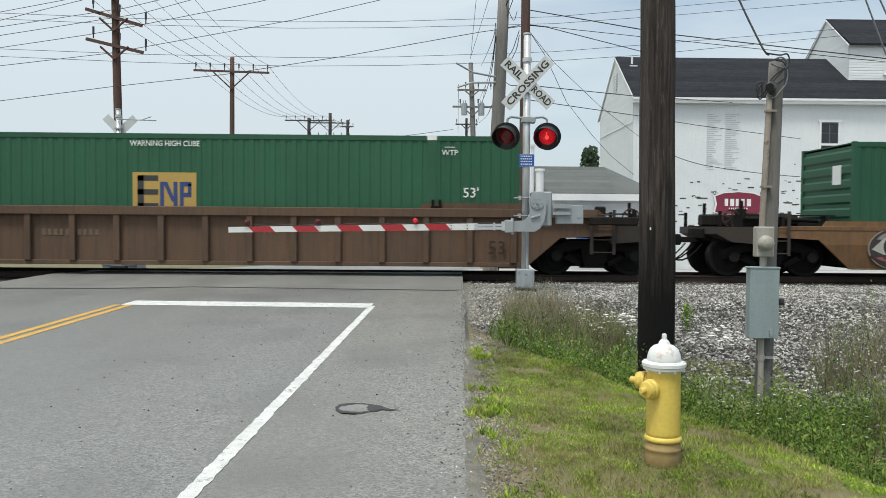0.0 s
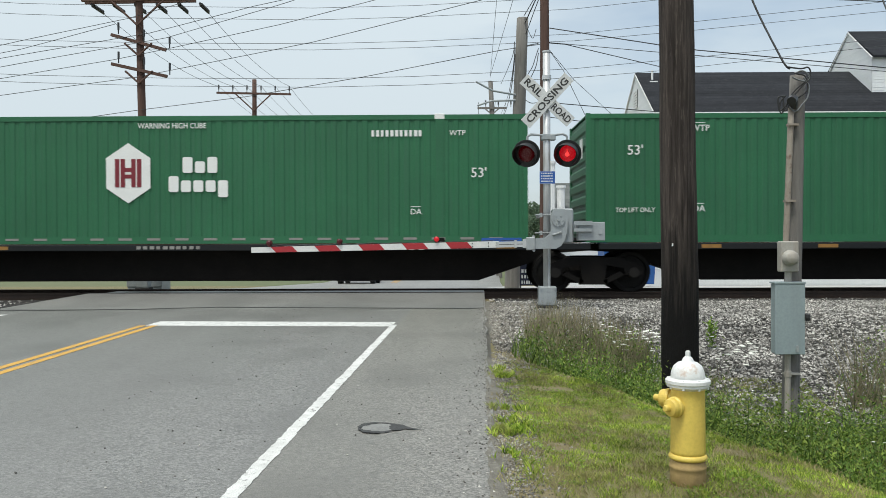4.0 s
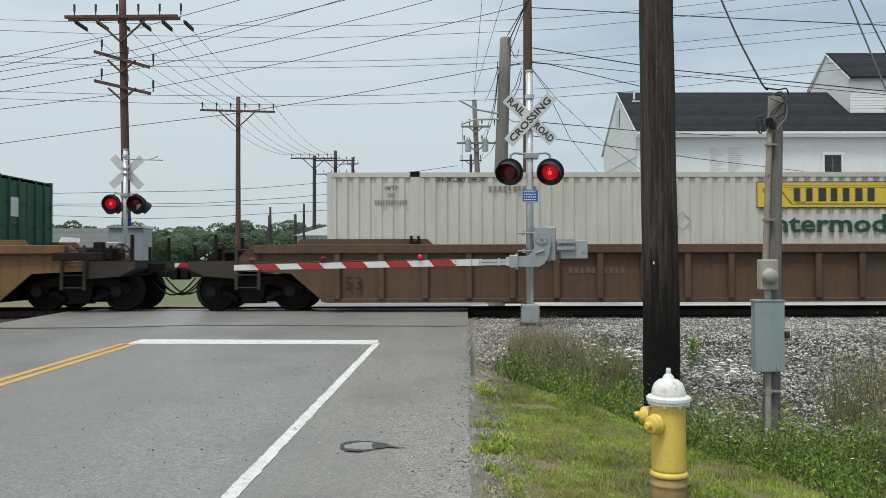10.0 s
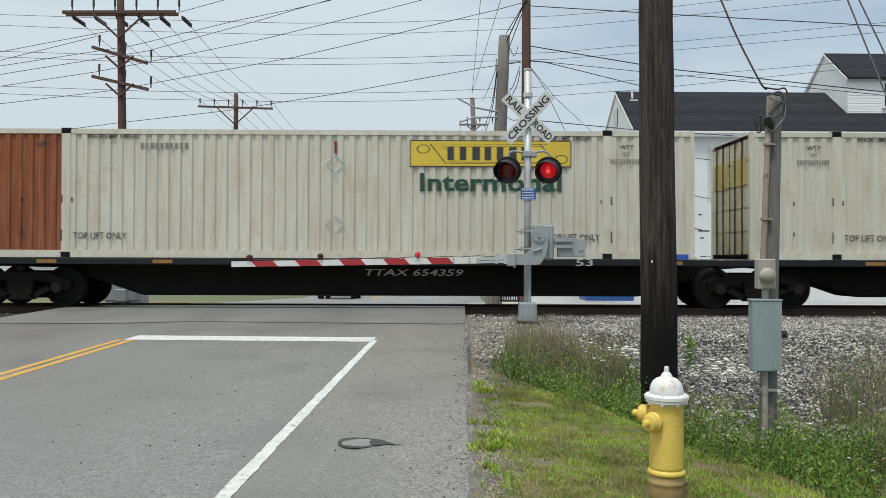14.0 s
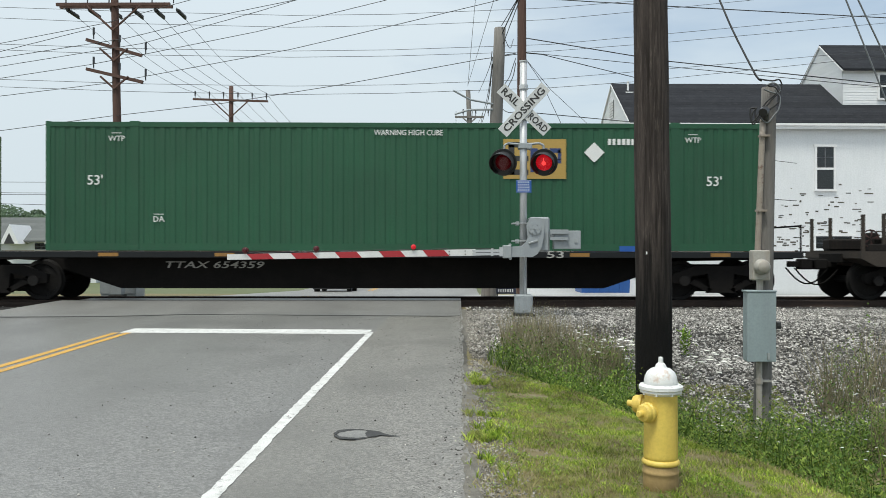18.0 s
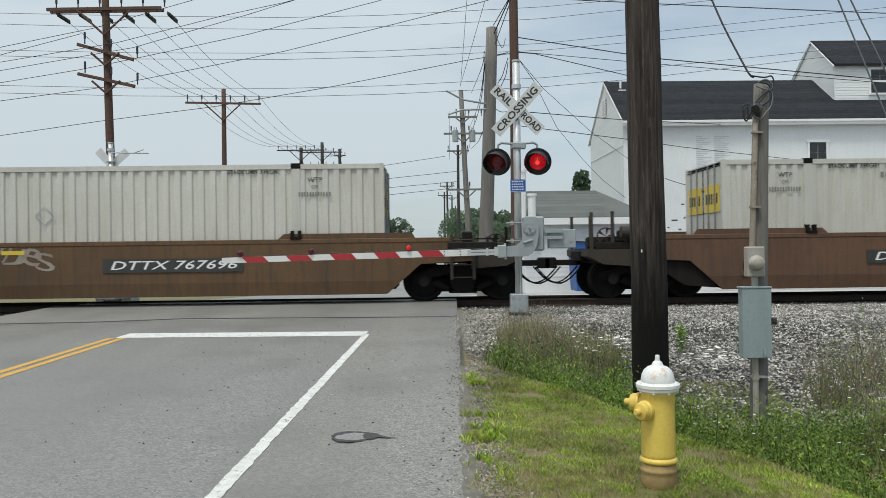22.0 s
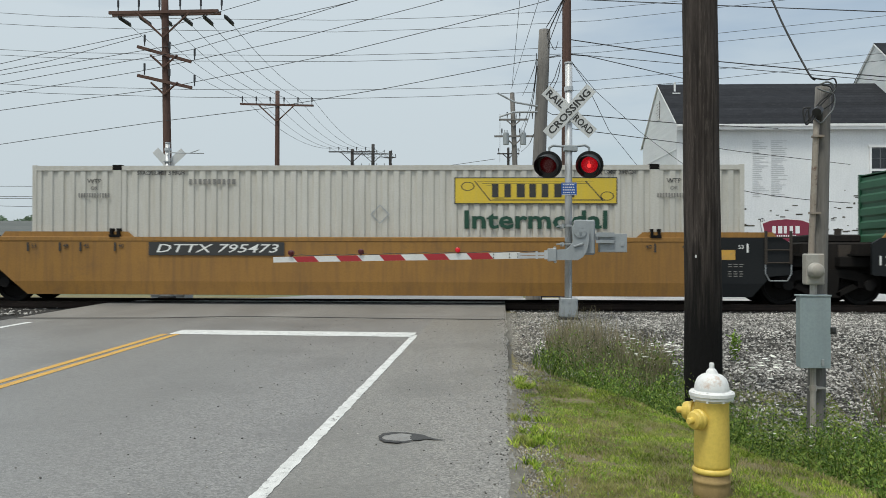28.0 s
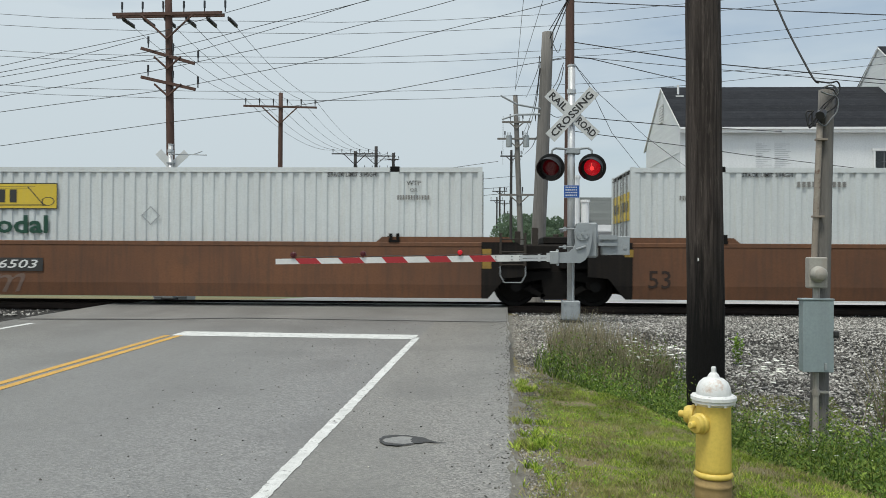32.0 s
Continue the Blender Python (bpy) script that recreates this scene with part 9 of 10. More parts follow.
def white_car(x, y, label, paint):
    ob = tagged(empty("car", pose(x, y, road_z(y))), label, "car", "cars waiting beyond the crossing")

    def body(bm):
        slab(bm, [(-0.93, 0.30), (0.93, 0.30), (0.95, 0.75), (0.90, 1.02), (-0.90, 1.02), (-0.95, 0.75)], 0.0, 4.5)
        bmesh.ops.bevel(bm, geom=list(bm.edges), offset=0.05, segments=2, affect="EDGES")

    def cabin(bm):
        a = [(-0.86, 1.0, 1.0), (0.86, 1.0, 1.0), (0.86, 4.4, 1.0), (-0.86, 4.4, 1.0)]
        b = [(-0.68, 1.75, 1.68), (0.68, 1.75, 1.68), (0.68, 4.2, 1.70), (-0.68, 4.2, 1.70)]
        lo, hi = [bm.verts.new(v) for v in a], [bm.verts.new(v) for v in b]
        bm.faces.new(hi)
        for i in range(4):
            j = (i + 1) % 4
            bm.faces.new((lo[i], lo[j], hi[j], hi[i]))
    part("body", shared("car_body", paint, body), paint, ob)
    part("cabin", shared("car_cabin", paint, cabin), paint, ob)
    part("windscreen", shared("windscreen", GLASS, lambda bm: bm.faces.new([bm.verts.new(v) for v in ((-0.78, 1.03, 1.04), (0.78, 1.03, 1.04), (0.64, 1.68, 1.62), (-0.64, 1.68, 1.62))])), GLASS, ob)
    part("grille", shared("grille", BLACK_TXT, lambda bm: box(bm, -0.55, 0.55, -0.02, 0.02, 0.58, 0.86)), BLACK_TXT, ob)
    part("bumper", shared("bumper", DARK_TRIM, lambda bm: box(bm, -0.92, 0.92, -0.06, 0.10, 0.28, 0.50, 0.03)), DARK_TRIM, ob)
    for sx in (-0.72, 0.72):
        part("headlight", shared("headlight", SILVER, lambda bm: box(bm, -0.17, 0.17, -0.025, 0.05, 0.70, 0.88, 0.01)), SILVER, ob).location.x = sx
        part("mirror", shared("mirror", paint, lambda bm: box(bm, -0.1, 0.1, 1.2, 1.32, 1.0, 1.15, 0.02)), paint, ob).location.x = sx * 1.42
        for yy in (0.85, 3.6):
            w = part("wheel", shared("car_wheel", RUBBER, lambda bm: rod(bm, (-0.11, 0, 0), (0.11, 0, 0), 0.34, 18)), RUBBER, ob)
            w.location = (sx * 1.14, yy, 0.34)


# ---- trees ----


def crown_mesh(name, seed, h, r, leaf, count, material, low=0.25):
    """Leaf clumps round many lobes, with gaps and an uneven outline."""
    rng = np.random.default_rng(seed)
    lobes = []
    for i in range(16):
        a, k = rng.uniform(0, 2 * np.pi), rng.uniform(low, 1.0)
        rad = r * (0.75 * np.sin(np.pi * min(1, 0.15 + 0.85 * (1 - k) ** 0.7)) + 0.12)
        lobes.append((rad * np.cos(a) * rng.uniform(0.3, 1), rad * np.sin(a) * rng.uniform(0.3, 1), h * k, r * rng.uniform(0.22, 0.42)))
    vs, fs = [], []
    for i in range(count):
        lx, ly, lz, lr = lobes[rng.integers(len(lobes))]
        d = rng.normal(size=3)
        d /= np.linalg.norm(d)
        p = np.array((lx, ly, lz)) + d * lr * rng.uniform(0.55, 1.0) ** 0.5
        u = rng.normal(size=3)
        u /= np.linalg.norm(u)
        v = np.cross(u, rng.normal(size=3))
        v /= np.linalg.norm(v)
        s = leaf * rng.uniform(0.6, 1.3)
        n = len(vs)
        vs += [p - u * s, p - v * s * 0.6, p + u * s, p + v * s * 0.6]
        fs.append((n, n + 1, n + 2, n + 3))
    me = bpy.data.meshes.new(name)
    me.from_pydata([tuple(v) for v in vs], [], fs)
    me.materials.append(material)
    return me


def trunk_mesh(name, seed, h, r):
    rnd = random.Random(seed)
    bm = bmesh.new()
    tapered_pole(bm, (0, 0, -0.3), (rnd.uniform(-0.2, 0.2), 0, h * 0.75), r, r * 0.25, 8, 0.03, 6, seed)
    for i in range(6):
        a, z = rnd.uniform(0, 6.28), h * rnd.uniform(0.25, 0.6)
        L = h * rnd.uniform(0.18, 0.3)
        rod(bm, (0, 0, z), (L * math.cos(a), L * math.sin(a), z + L * 0.8), r * 0.35, 6, r * 0.1)
    return mesh(name, bm, BARK)


def build_trees():
    kinds = []
    for i in range(4):
        # these crowns carry the haze in their leaf colour
        kinds.append((trunk_mesh("trunk", i + 1, 8.0, 0.22), crown_mesh("crown", i + 11, 8.5, 3.4, 0.19, 5200, LEAF_HAZED, 0.08)))
    near = (trunk_mesh("trunk", 9, 8.0, 0.2), crown_mesh("crown", 29, 8.0, 2.6, 0.20, 4200, LEAF_DARK))

    def tree(x, y, s, k, label, sx=1.0):
        ob = tagged(empty("tree", pose(x, y, -1.2, 0, 0, (x * 37 + y * 11) % 360)), label, "tree", "trees in the distance")
        part("trunk", k[0], BARK, ob)
        part("crown", k[1], LEAF_HAZED, ob)
        ob.scale = (s * sx, s * sx, s)
    rnd = random.Random(5)
    # the wood along the horizon to the left
    for i in range(72):
        x = -95 + i * 1.25 + rnd.uniform(-1, 1)
        y = 125 + rnd.uniform(-8, 22)
        tree(x, y, rnd.uniform(0.80, 0.98), kinds[i % 4], "distant green broadleaf tree in a wood", 1.45)
    for i in range(18):
        y = 130 + i * 14
        tree(-9 + 0.045 * y - 4 - rnd.uniform(0, 3), y, rnd.uniform(0.50, 0.66), kinds[i % 4], "distant green tree along the road")
        tree(7 + 0.05 * y + rnd.uniform(0, 5), y + 5, rnd.uniform(0.8, 1.15), kinds[(i + 1) % 4], "distant green tree along the road")
    for x, y, s in ((3.9, 96, 0.80), (6.6, 92, 0.72), (5.2, 104, 0.86), (9.2, 98, 0.8), (7.6, 108, 0.9)):
        tree(x, y, s, kinds[int(x) % 4], "leafy green tree behind the poles")
    tree(13.2, 66.0, 1.0, near, "leafy green tree beside the white house", 0.75)


white_house()
low_building()
left_houses()
white_car(-4.95, 40.6, "white sport utility car waiting beyond the crossing", CAR_WHITE)
white_car(-4.5, 52.0, "second white car waiting behind the first", CAR_WHITE)
build_trees()

# ---- verge, ballast and small things ----


def scatter(name, verts, faces, pos, scale, yaw, tilt, material, label, category, squash=None, kind="stuff"):
    """Many copies of a small shape in one mesh."""
    verts, faces = np.array(verts, float), np.array(faces, int)
    n, m = len(pos), len(verts)
    c, s = np.cos(yaw), np.sin(yaw)
    v = np.repeat(verts[None], n, 0) * np.asarray(scale)[:, None, None]
    if squash is not None:
        v *= squash[:, None, :]
    t = np.tan(np.clip(tilt, -0.75, 0.75))
    v[:, :, 0] += v[:, :, 2] * t[:, None]
    x = v[:, :, 0] * c[:, None] - v[:, :, 1] * s[:, None]
    y = v[:, :, 0] * s[:, None] + v[:, :, 1] * c[:, None]
    v[:, :, 0], v[:, :, 1] = x, y
    v += np.asarray(pos)[:, None, :]
    f = (faces[None] + (np.arange(n) * m)[:, None, None]).reshape(-1, faces.shape[1])
    me = bpy.data.meshes.new(name)
    me.from_pydata(v.reshape(-1, 3).tolist(), [], f.tolist())
    me.materials.append(material)
    return tagged(new(name, me), label, category, "", kind)


def island_mat(name, a, b, c, rough=0.8, patch=None):
    """Each blade or stone takes its own shade."""
    m = bpy.data.materials.new(name)
    m.use_nodes = True
    n, l = m.node_tree.nodes, m.node_tree.links
    p = n["Principled BSDF"]
    g = n.new("ShaderNodeNewGeometry")
    r = n.new("ShaderNodeValToRGB")
    e = r.color_ramp.elements
    e[0].color, e[1].color = (*a, 1), (*c, 1)
    e.new(0.5).color = (*b, 1)
    l.new(g.outputs["Random Per Island"], r.inputs[0])
    tc, ns = n.new("ShaderNodeTexCoord"), n.new("ShaderNodeTexNoise")
    ns.inputs["Scale"].default_value, ns.inputs["Detail"].default_value, ns.inputs["Roughness"].default_value = 1.5, 6, 0.72
    l.new(tc.outputs["Object"], ns.inputs[0])
    hs = n.new("ShaderNodeHueSaturation")
    mr = n.new("ShaderNodeMapRange")
    mr.inputs[1].default_value, mr.inputs[2].default_value, mr.inputs[3].default_value, mr.inputs[4].default_value = 0.32, 0.68, 0.42, 1.58
    l.new(ns.outputs[0], mr.inputs[0])
    l.new(mr.outputs[0], hs.inputs["Value"])
    col = r.outputs[0]
    if patch:
        n2, m2, x = n.new("ShaderNodeTexNoise"), n.new("ShaderNodeMapRange"), n.new("ShaderNodeMix")
        n2.inputs["Scale"].default_value, n2.inputs["Detail"].default_value, n2.inputs["Roughness"].default_value = 2.1, 6, 0.65
        m2.inputs[1].default_value, m2.inputs[2].default_value, m2.inputs[4].default_value = 0.50, 0.66, 0.72
        x.data_type = "RGBA"
        l.new(tc.outputs["Object"], n2.inputs[0])
        l.new(n2.outputs[0], m2.inputs[0])
        l.new(m2.outputs[0], x.inputs[0])
        l.new(col, x.inputs[6])
        x.inputs[7].default_value = (*patch, 1)
        col = x.outputs[2]
    l.new(col, hs.inputs["Color"])
    l.new(hs.outputs[0], p.inputs["Base Color"])
    p.inputs["Roughness"].default_value = rough
    return m


GRASS_M = island_mat("mown_grass", (0.074, 0.138, 0.015), (0.255, 0.375, 0.036), (0.54, 0.60, 0.115), patch=(0.29, 0.25, 0.115))
DRY_M = island_mat("dry_grass", (0.28, 0.235, 0.11), (0.36, 0.30, 0.16), (0.20, 0.20, 0.07))
WEED_M = island_mat("green_weeds", (0.040, 0.082, 0.013), (0.100, 0.175, 0.026), (0.25, 0.33, 0.058))
WEED_D = island_mat("dry_weed_stalks", (0.21, 0.18, 0.11), (0.30, 0.25, 0.16), (0.16, 0.18, 0.085))
FLOWER_M = island_mat("white_flowers", (0.62, 0.63, 0.55), (0.68, 0.69, 0.62), (0.52, 0.54, 0.46))
for leafy in (GRASS_M, DRY_M, WEED_M, WEED_D):
    let_light_through(leafy, 0.35)
CLOVER_M = island_mat("low_clover", (0.10, 0.19, 0.022), (0.19, 0.32, 0.036), (0.30, 0.42, 0.06))
let_light_through(CLOVER_M, 0.35)
STONE_M = island_mat("ballast_stones", (0.040, 0.037, 0.033), (0.155, 0.147, 0.134), (0.52, 0.50, 0.465), 0.9)
PATH_M = island_mat("brown_gravel", (0.085, 0.077, 0.064), (0.175, 0.16, 0.135), (0.36, 0.34, 0.30), 0.9)


def verge():
    rng = np.random.default_rng(3)
    gz = np.vectorize(lambda x, y: ground_z(x, y) - 0.03)
    ex = np.vectorize(edge_x)

    def lumps(x, y, s, o):
        return np.array([noise.noise(Vector((a * s, b * s, o))) for a, b in zip(x, y)])

    def lawn(n, seed_off, dry):
        y = 2.2 + rng.random(n) ** 0.8 * 8.8
        d = rng.random(n) * (2.6 + 0.15 * y)
        x = ex(y) + d
        k = lumps(x, y, 1.6, 1.0 + seed_off) + 0.6 * lumps(x, y, 5.0, 7.0)
        bare = lumps(x, y, 2.4, 20.0)
        edge = np.clip((d + 0.04) / 0.62, 0, 1)
        far = np.clip((y - 7.5) / 3.5, 0, 1) * np.clip(1.4 - d, 0, 1)
        if dry:
            keep = (k > -0.05) | (edge < 0.8)
            keep &= rng.random(n) < 0.5 + 0.5 * edge
        else:
            keep = (bare + 0.5 * lumps(x, y, 0.8, 33) + 0.55 * edge - 0.6 * far > 0.02 * rng.normal(size=n)) & (rng.random(n) < 0.12 + 0.88 * edge ** 1.5)
        keep &= (d > 0.55 - 0.03 * y) | (lumps(x, y, 4.5, 50.0) + 0.5 * lumps(x, y, 13.0, 51.0) > -0.08) | (rng.random(n) < 0.06)
        return x[keep], y[keep]
    blade = [(-0.10, 0, 0), (0.10, 0, 0), (0.03, 0.12, 0.6), (0.16, 0.45, 1.0)]
    bf = [(0, 1, 2), (0, 2, 3)]
    x, y = lawn(260000, 0, False)
    n = len(x)
    scatter("lawn_grass", blade, bf, np.stack([x, y, gz(x, y)], 1), rng.uniform(0.010, 0.030, n) * (1.0 + 0.9 * np.clip(lumps(x, y, 7.0, 61.0), -0.6, 0.9)), rng.uniform(0, 6.28, n), rng.normal(0, 0.6, n), GRASS_M, "patchy mown grass on the verge", "grass")
    x, y = lawn(34000, 5, True)
    n = len(x)
    scatter("dry_grass", blade, bf, np.stack([x, y, gz(x, y)], 1), rng.uniform(0.02, 0.05, n), rng.uniform(0, 6.28, n), rng.normal(0, 0.8, n), DRY_M, "dry yellow grass among the lawn", "grass")
    n = 60000
    y = rng.uniform(-6.0, 2.4, n)
    x = ex(y) + 0.1 + rng.random(n) * 6.0
    scatter("lawn_grass", blade, bf, np.stack([x, y, gz(x, y)], 1), rng.uniform(0.02, 0.05, n), rng.uniform(0, 6.28, n), rng.normal(0, 0.6, n), GRASS_M, "mown grass on the near verge", "grass")
    # low broad leaves in patches, and ragged tufts that lean over the road edge
    leaf = [(0, 0, 0.25), (0.42, 0.45, 0.55), (0, 1.0, 0.45), (-0.42, 0.45, 0.55)]
    y = 2.4 + rng.random(42000) * 8.2
    x = ex(y) + 0.15 + rng.random(42000) * (2.3 + 0.12 * y)
    keep = lumps(x, y, 1.1, 71.0) + 0.7 * lumps(x, y, 4.0, 72.0) > 0.12
    x, y = x[keep], y[keep]
    n = len(x)
    scatter("clover_leaves", leaf, [(0, 1, 2), (0, 2, 3)], np.stack([x, y, gz(x, y) + rng.uniform(0, 0.018, n)], 1), rng.uniform(0.010, 0.026, n), rng.uniform(0, 6.28, n), rng.normal(0, 0.7, n), CLOVER_M, "low green clover patches in the lawn", "clover")
    y = 2.5 + rng.random(26000) * 8.5
    x = ex(y) + rng.normal(0.13, 0.10, 26000)
    keep = (lumps(x * 0.3, y, 3.1, 81.0) + 0.8 * lumps(x, y, 11.0, 82.0) > 0.33 + 0.05 * np.clip(y - 7, 0, 4)) & (x > ex(y) - 0.05)
    x, y = x[keep], y[keep]
    n = len(x)
    scatter("edge_tufts", blade, bf, np.stack([x, y, gz(x, y)], 1), rng.uniform(0.03, 0.075, n), rng.uniform(0, 6.28, n), rng.normal(0, 0.7, n), GRASS_M, "ragged grass tufts over the road edge", "grass")
    # stones on the ballast shoulder
    stone = [(1, 0, 0.1), (0.2, 0.9, -0.1), (-0.9, 0.3, 0.15), (-0.4, -0.85, 0), (0.5, -0.7, 0.1), (0.1, 0.05, 0.75), (0, 0, -0.6)]
    sf = [(0, 1, 5), (1, 2, 5), (2, 3, 5), (3, 4, 5), (4, 0, 5), (1, 0, 6), (2, 1, 6), (3, 2, 6), (4, 3, 6), (0, 4, 6)]

    def stones(name, x, y, lo, hi, label, m=None):
        n = len(x)
        s = rng.uniform(lo, hi, n)
        z = gz(x, y) + s * 0.25
        sq = rng.uniform(0.55, 1.35, (n, 3)) * np.array((1.1, 0.9, 1.0))
        scatter(name, stone, sf, np.stack([x, y, z], 1), s, rng.uniform(0, 6.28, n), rng.normal(0, 0.4, n), m or STONE_M, label, "gravel", sq)
    n = 112000
    y = 8.5 + rng.random(n) ** 0.75 * 9.6
    x = ex(y) + 0.05 + rng.random(n) * (11.5 - 0.2 * (18 - y))
    d = x - ex(y)
    keep = y > 11.2 + 1.0 * lumps(x, y, 0.7, 3) - 2.4 * np.clip((d - 1.9) / 1.0, 0, 1)
    keep &= rng.random(n) < 0.10 + np.clip((d - 0.2) / 1.6, 0, 1)
    stones("ballast_stones", x[keep], y[keep], 0.012, 0.031, "grey crushed stone ballast beside the track")
    n = 20000
    y = 9.0 + rng.random(n) ** 0.8 * 8.3
    d = 0.02 + rng.random(n) ** 1.3 * 2.1
    stones("path_gravel", ex(y) + d, y, 0.007, 0.026, "brownish loose gravel beside the road edge", PATH_M)
    n = 15000
    y = rng.uniform(2.4, 10.5, n)
    d = np.abs(rng.normal(0, 0.19, n))
    stones("verge_gravel", ex(y) + d - 0.03, y, 0.003, 0.012, "loose gravel in the dirt along the road edge", PATH_M)
    n = 9000
    x = np.concatenate([rng.uniform(0.8, 12, n), rng.uniform(-16, -9.2, n // 4)])
    y = np.concatenate([rng.uniform(17.4, 21.9, n), rng.uniform(16.8, 21.9, n // 4)])
    z = np.full(len(x), -0.19)
    s = rng.uniform(0.022, 0.05, len(x))
    scatter("track_ballast", stone, sf, np.stack([x, y, z + s * 0.3], 1), s, rng.uniform(0, 6.28, len(x)), rng.normal(0, 0.3, len(x)), STONE_M, "grey crushed stone between the sleepers", "gravel", rng.uniform(0.65, 1.25, (len(x), 3)))
    # crumbling dirt and gravel between road and grass
    DIRT = mat("gravelly_dirt", (0.25, 0.235, 0.20), (0.15, 0.138, 0.115), 0.95, 0, 6, 55, 1.0, spots=(0.32, 0.30, 0.26), spot_amount=0.6, dist=0.03)
    vs, fs = [], []
    for i, yy in enumerate(np.arange(1.5, 17.0, 0.06)):
        w = 0.13 + 0.22 * (noise.noise(Vector((yy * 1.7, 3, 0))) + 0.5 * noise.noise(Vector((yy * 7, 9, 0)))) + 0.02 * max(0, yy - 6)
        e0 = edge_x(yy) - 0.03 - 0.035 * noise.noise(Vector((yy * 5, 1, 4))) - 0.02 * noise.noise(Vector((yy * 15, 1, 4)))
        for k in range(4):
            xx = e0 + (max(0.06, w) + 0.03) * k / 3
            vs.append((xx, yy, max(road_z(yy) + 0.004 if k == 0 else -9, ground_z(xx, yy) - 0.03 + 0.008 - 0.004 * k + (0.012 if k == 1 else 0))))
        if i:
            b = i * 4
            fs += [(b - 4 + k, b - 3 + k, b + 1 + k, b + k) for k in range(3)]
    me = bpy.data.meshes.new("edge_dirt")
    me.from_pydata(vs, [], fs)
    me.materials.append(DIRT)
    tagged(new("edge_dirt", me), "grey dirt along the crumbling road edge", "dirt", "", "structure")
    # grit along the broken road edge
    n = 1500
    y = rng.uniform(2.5, 15.5, n)
    x = ex(y) + rng.normal(0.02, 0.12, n)
    z = np.maximum(gz(x, y), np.array([road_z(b) for b in y]) * (x < ex(y)) + -9 * (x >= ex(y)))
    s = rng.uniform(0.004, 0.012, n)
    scatter("edge_grit", stone, sf, np.stack([x, y, z + s * 0.2], 1), s, rng.uniform(0, 6.28, n), rng.normal(0, 0.3, n), STONE_M, "loose grit along the broken road edge", "gravel")
    n = 500
    y = rng.uniform(3.5, 15.5, n)
    x = rng.uniform(-3.2, 0.3, n) + 0.03 * (y - 10)
    s = rng.uniform(0.004, 0.011, n)
    scatter("road_grit", stone, sf, np.stack([x, y, np.array([road_z(b) for b in y]) + s * 0.3], 1), s, rng.uniform(0, 6.28, n), rng.normal(0, 0.3, n), STONE_M, "small loose stones on the road shoulder", "gravel")

    # weeds: upright stalks with leaves, in two clumps
    def stalks(name, xs, ys, h0, h1, material, label, lean_s=0.25, width=0.006):
        n = len(xs)
        st = [(-1, 0, 0), (1, 0, 0), (0.6, 0.3, 0.5), (-0.6, 0.3, 0.5), (0.1, 0.8, 1.0)]
        stf = [(0, 1, 2), (0, 2, 3), (3, 2, 4)]
        h = rng.uniform(h0, h1, n)
        sq = np.stack([width / h, np.full(n, 0.35), np.ones(n)], 1)
        scatter(name, st, stf, np.stack([xs, ys, gz(xs, ys)], 1), h, rng.uniform(0, 6.28, n), rng.normal(0, lean_s, n), material, label, "weeds", sq)
        return h

    def leaves(name, xs, ys, h0, h1, material, label, size):
        n = len(xs)
        lf = [(0, 0, 0), (0.28, 0.40, 0.40), (0, 0.80, 0.75), (-0.28, 0.40, 0.40)]
        z = gz(xs, ys) + rng.random(n) ** 0.8 * rng.uniform(h0, h1, n) * (1 + 0.9 * lumps(xs, ys, 2.3, 41))
        s = rng.uniform(0.5, 1.3, n) * size
        scatter(name, lf, [(0, 1, 2), (0, 2, 3)], np.stack([xs, ys, z], 1), s, rng.uniform(0, 6.28, n), rng.normal(0, 0.9, n), material, label, "weeds")

    def clump(n, cx, cy, rx, ry):
        a, r = rng.uniform(0, 6.28, n), np.sqrt(rng.random(n))
        return cx + rx * r * np.cos(a), cy + ry * r * np.sin(a)
    x, y = clump(1900, 1.95, 12.2, 0.90, 1.7)
    stalks("tall_grass", x, y, 0.22, 0.62, WEED_D, "tall brownish grass and weed stalks by the signal", 0.22, 0.005)
    x, y = clump(1300, 2.0, 10.8, 1.25, 1.5)
    stalks("weed_stems", x, y, 0.10, 0.34, WEED_M, "green weed stems on the verge", 0.3, 0.006)
    x, y = clump(5200, 2.0, 11.0, 1.15, 1.7)
    leaves("weed_leaves", x, y, 0.08, 0.42, WEED_M, "small green weed leaves on the verge", 0.045)
    # the ditch to the right
    n = 9000
    y = rng.uniform(4.2, 10.6, n)
    x = np.maximum(1.15, 2.05 + 0.35 * (7.9 - y)) + rng.random(n) ** 0.9 * 5.6
    k = lumps(x, y, 0.9, 12)
    keep = (k > -0.25) & (y < 10.0 + 0.6 * k - 1.3 * np.clip((x - 2.2) / 0.8, 0, 1))
    stalks("ditch_stems", x[keep][::4], y[keep][::4], 0.2, 0.55, WEED_M, "dense green weeds in the ditch", 0.22, 0.006)
    n = 140000
    y = rng.uniform(3.6, 10.4, n)
    x = np.maximum(1.1, 1.95 + 0.35 * (7.9 - y)) + rng.random(n) ** 0.9 * 5.7
    k = lumps(x, y, 0.9, 12)
    keep = (k > -0.22) & (y < 10.0 + 0.6 * k - 1.3 * np.clip((x - 2.2) / 0.8, 0, 1))
    leaves("ditch_leaves", x[keep], y[keep], 0.10, 0.50, WEED_M, "broad green weed leaves in the ditch", 0.033)
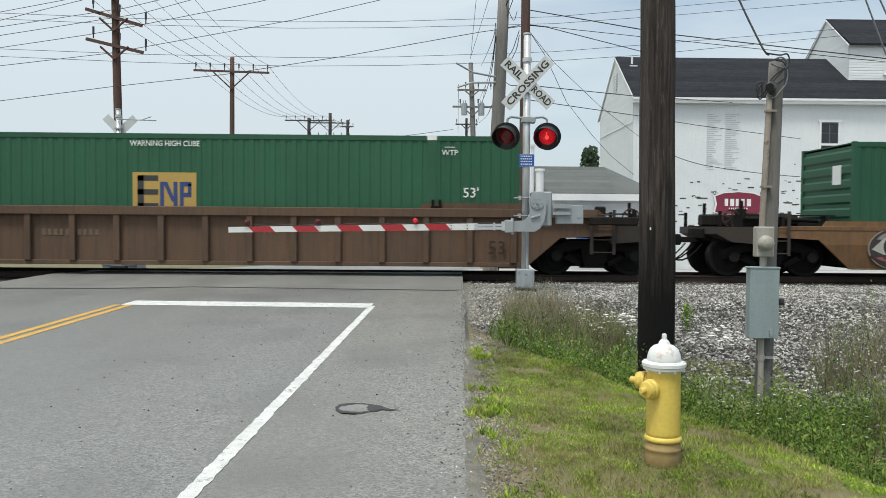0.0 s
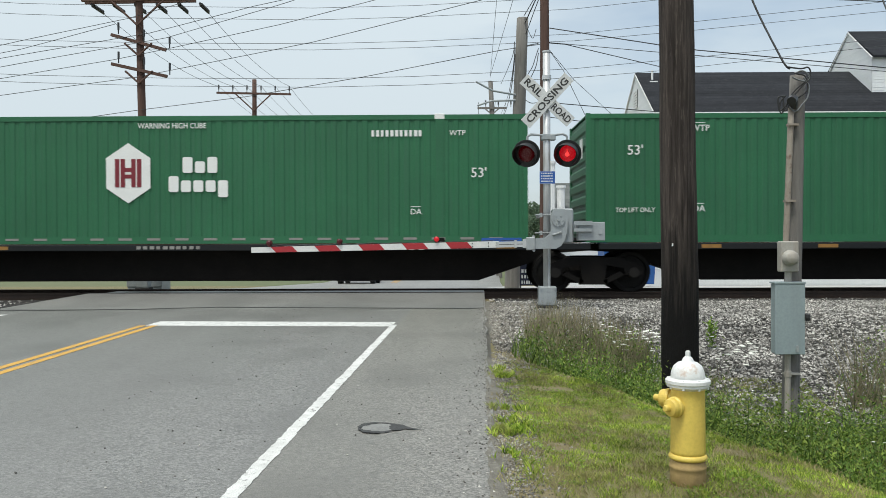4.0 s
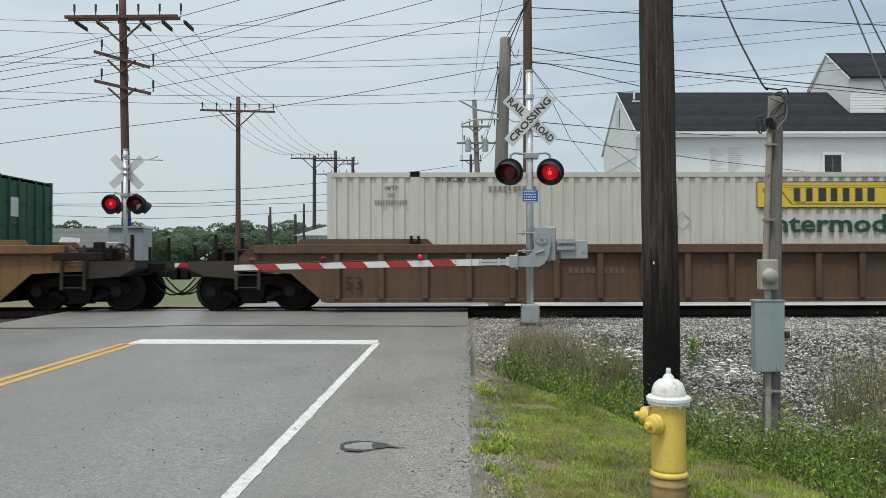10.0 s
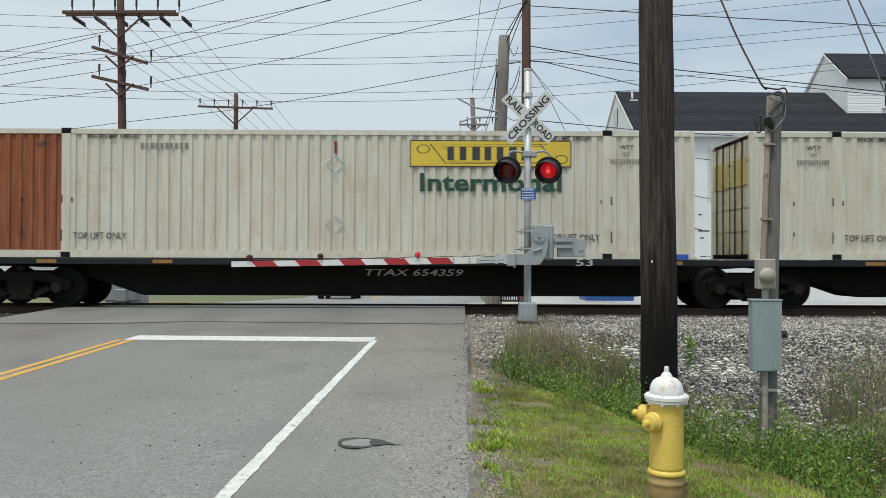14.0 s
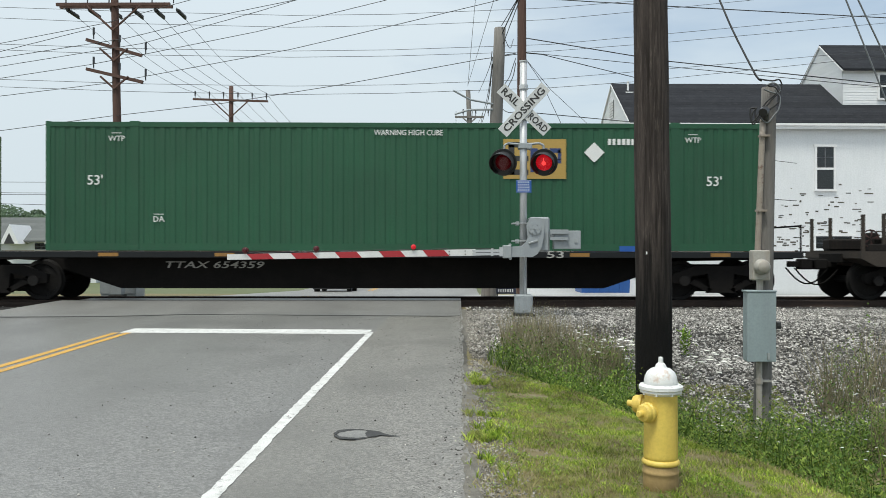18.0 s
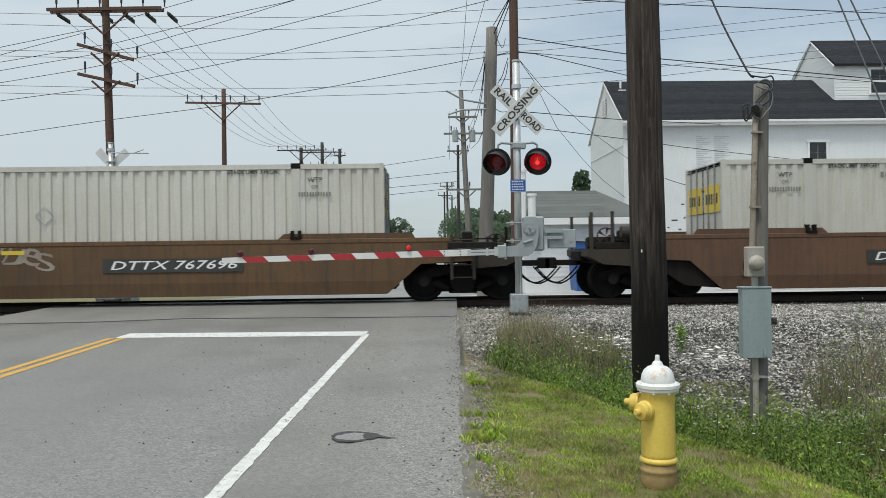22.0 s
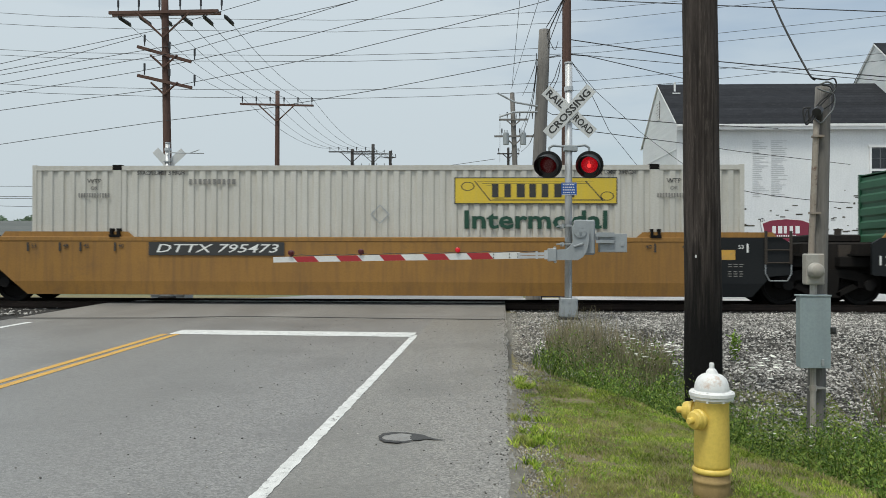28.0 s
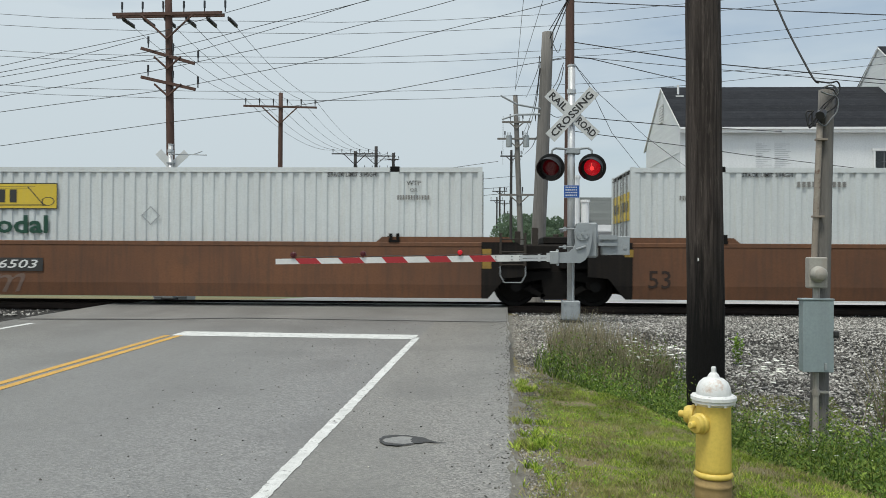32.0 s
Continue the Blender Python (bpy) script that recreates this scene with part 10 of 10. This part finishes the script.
    for cx, cy, h, nn in ((5.9, 10.6, 1.1, 90), (6.6, 9.4, 1.15, 110), (5.15, 10.0, 1.05, 130), (4.75, 9.6, 0.8, 60), (2.95, 9.6, 0.7, 40), (4.4, 7.6, 0.75, 70), (4.9, 8.3, 0.9, 110), (5.5, 8.6, 0.95, 90), (2.4, 11.6, 0.7, 80)):
        x, y = clump(nn, cx, cy, 0.32, 0.3)
        stalks("tall_weed", x, y, h * 0.6, h, WEED_D, "tall loose weed clump in the ditch", 0.3, 0.006)
        x, y = clump(nn * 3, cx, cy, 0.30, 0.3)
        leaves("tall_weed_leaves", x, y, h * 0.5, h * 0.95, WEED_M, "small leaves of a tall weed", 0.035)
    # one slim upright weed beside the pole
    x, y = clump(120, 3.92, 12.5, 0.06, 0.05)
    leaves("mullein_leaves", x, y, 0.40, 0.56, CLOVER_M, "slim upright green weed beside the pole", 0.065)
    # white umbels and small daisies
    um = [(math.cos(i * 0.785), math.sin(i * 0.785), 0.0) for i in range(8)] + [(0, 0, 0.22)]
    uf = [(i, (i + 1) % 8, 8) for i in range(8)]
    x, y = clump(46, 2.55, 11.9, 0.40, 0.55)
    x2, y2 = clump(24, 3.95, 11.2, 0.45, 0.5)
    x, y = np.concatenate([x, x2]), np.concatenate([y, y2])
    scatter("wild_carrot_flowers", um, uf, np.stack([x, y, gz(x, y) + rng.uniform(0.22, 0.50, len(x))], 1), rng.uniform(0.020, 0.052, len(x)), rng.uniform(0, 6.28, len(x)), rng.normal(0, 0.6, len(x)), FLOWER_M, "flat white wild flower heads on stems", "flowers")
    x, y = clump(220, 2.2, 11.0, 1.2, 1.6)
    scatter("small_daisies", um, uf, np.stack([x, y, gz(x, y) + rng.uniform(0.12, 0.36, len(x))], 1), rng.uniform(0.006, 0.014, len(x)), rng.uniform(0, 6.28, len(x)), rng.normal(0, 0.5, len(x)), FLOWER_M, "small white flowers among the weeds", "flowers")
    y = rng.uniform(5.2, 10.0, 160)
    x = 2.3 + 0.35 * np.maximum(0, 7.9 - y) + rng.random(160) * 4
    scatter("ditch_flowers", um, uf, np.stack([x, y, gz(x, y) + rng.uniform(0.3, 0.6, 160)], 1), rng.uniform(0.008, 0.022, 160), rng.uniform(0, 6.28, 160), rng.normal(0, 0.5, 160), FLOWER_M, "small white flowers in the ditch", "flowers")


def road_details():
    tar = mat("tar_sealant", (0.035, 0.034, 0.034), (0.05, 0.049, 0.048), 0.6, 0, 6, 60, 0.1)
    vc = tagged(empty("valve_cover", pose(-0.60, 6.42, road_z(6.42))), "round road patch ringed with dark tar", "road patch")
    bm = bmesh.new()
    rnd = random.Random(2)
    n = 40
    prev = None
    for i in range(n + 1):
        a = 2 * math.pi * i / n
        w = 0.022 + 0.012 * math.sin(a * 3 + 1) + 0.006 * math.sin(a * 11) + (0.03 if abs(a) < 0.5 or abs(a - 6.28) < 0.5 else 0)
        cur = [bm.verts.new((r * math.cos(a), r * 1.05 * math.sin(a), 0.006)) for r in (0.150 - w, 0.150 + w)]
        if prev:
            bm.faces.new((prev[0], prev[1], cur[1], cur[0]))
        prev = cur
    pts = [(0.15, 0.05), (0.22, 0.03), (0.28, -0.04), (0.37, -0.075), (0.28, -0.075), (0.20, -0.05), (0.15, -0.06)]
    bm.faces.new([bm.verts.new((a, b, 0.0065)) for a, b in pts])
    bmesh.ops.recalc_face_normals(bm, faces=bm.faces)
    part("tar_ring", bm, tar, vc)
    bm = bmesh.new()
    lathe(bm, [(0.0, 0.004), (0.132, 0.004), (0.135, 0.0)], 28)
    part("patch_disc", bm, PATCH, vc)
    # joints and fine cracks
    strip("joint", [(-8.9, 15.05), (-8.07, 15.09), (-6.04, 15.23), (-4.58, 15.60), (-2.29, 15.44), (0.27, 15.28), (0.57, 15.35)], 0.11, tar, None, 0.005)
    tagged(bpy.data.objects["joint"], "dark sealed joint across the road", "road joint", "", "structure")


verge()
road_details()

motions()
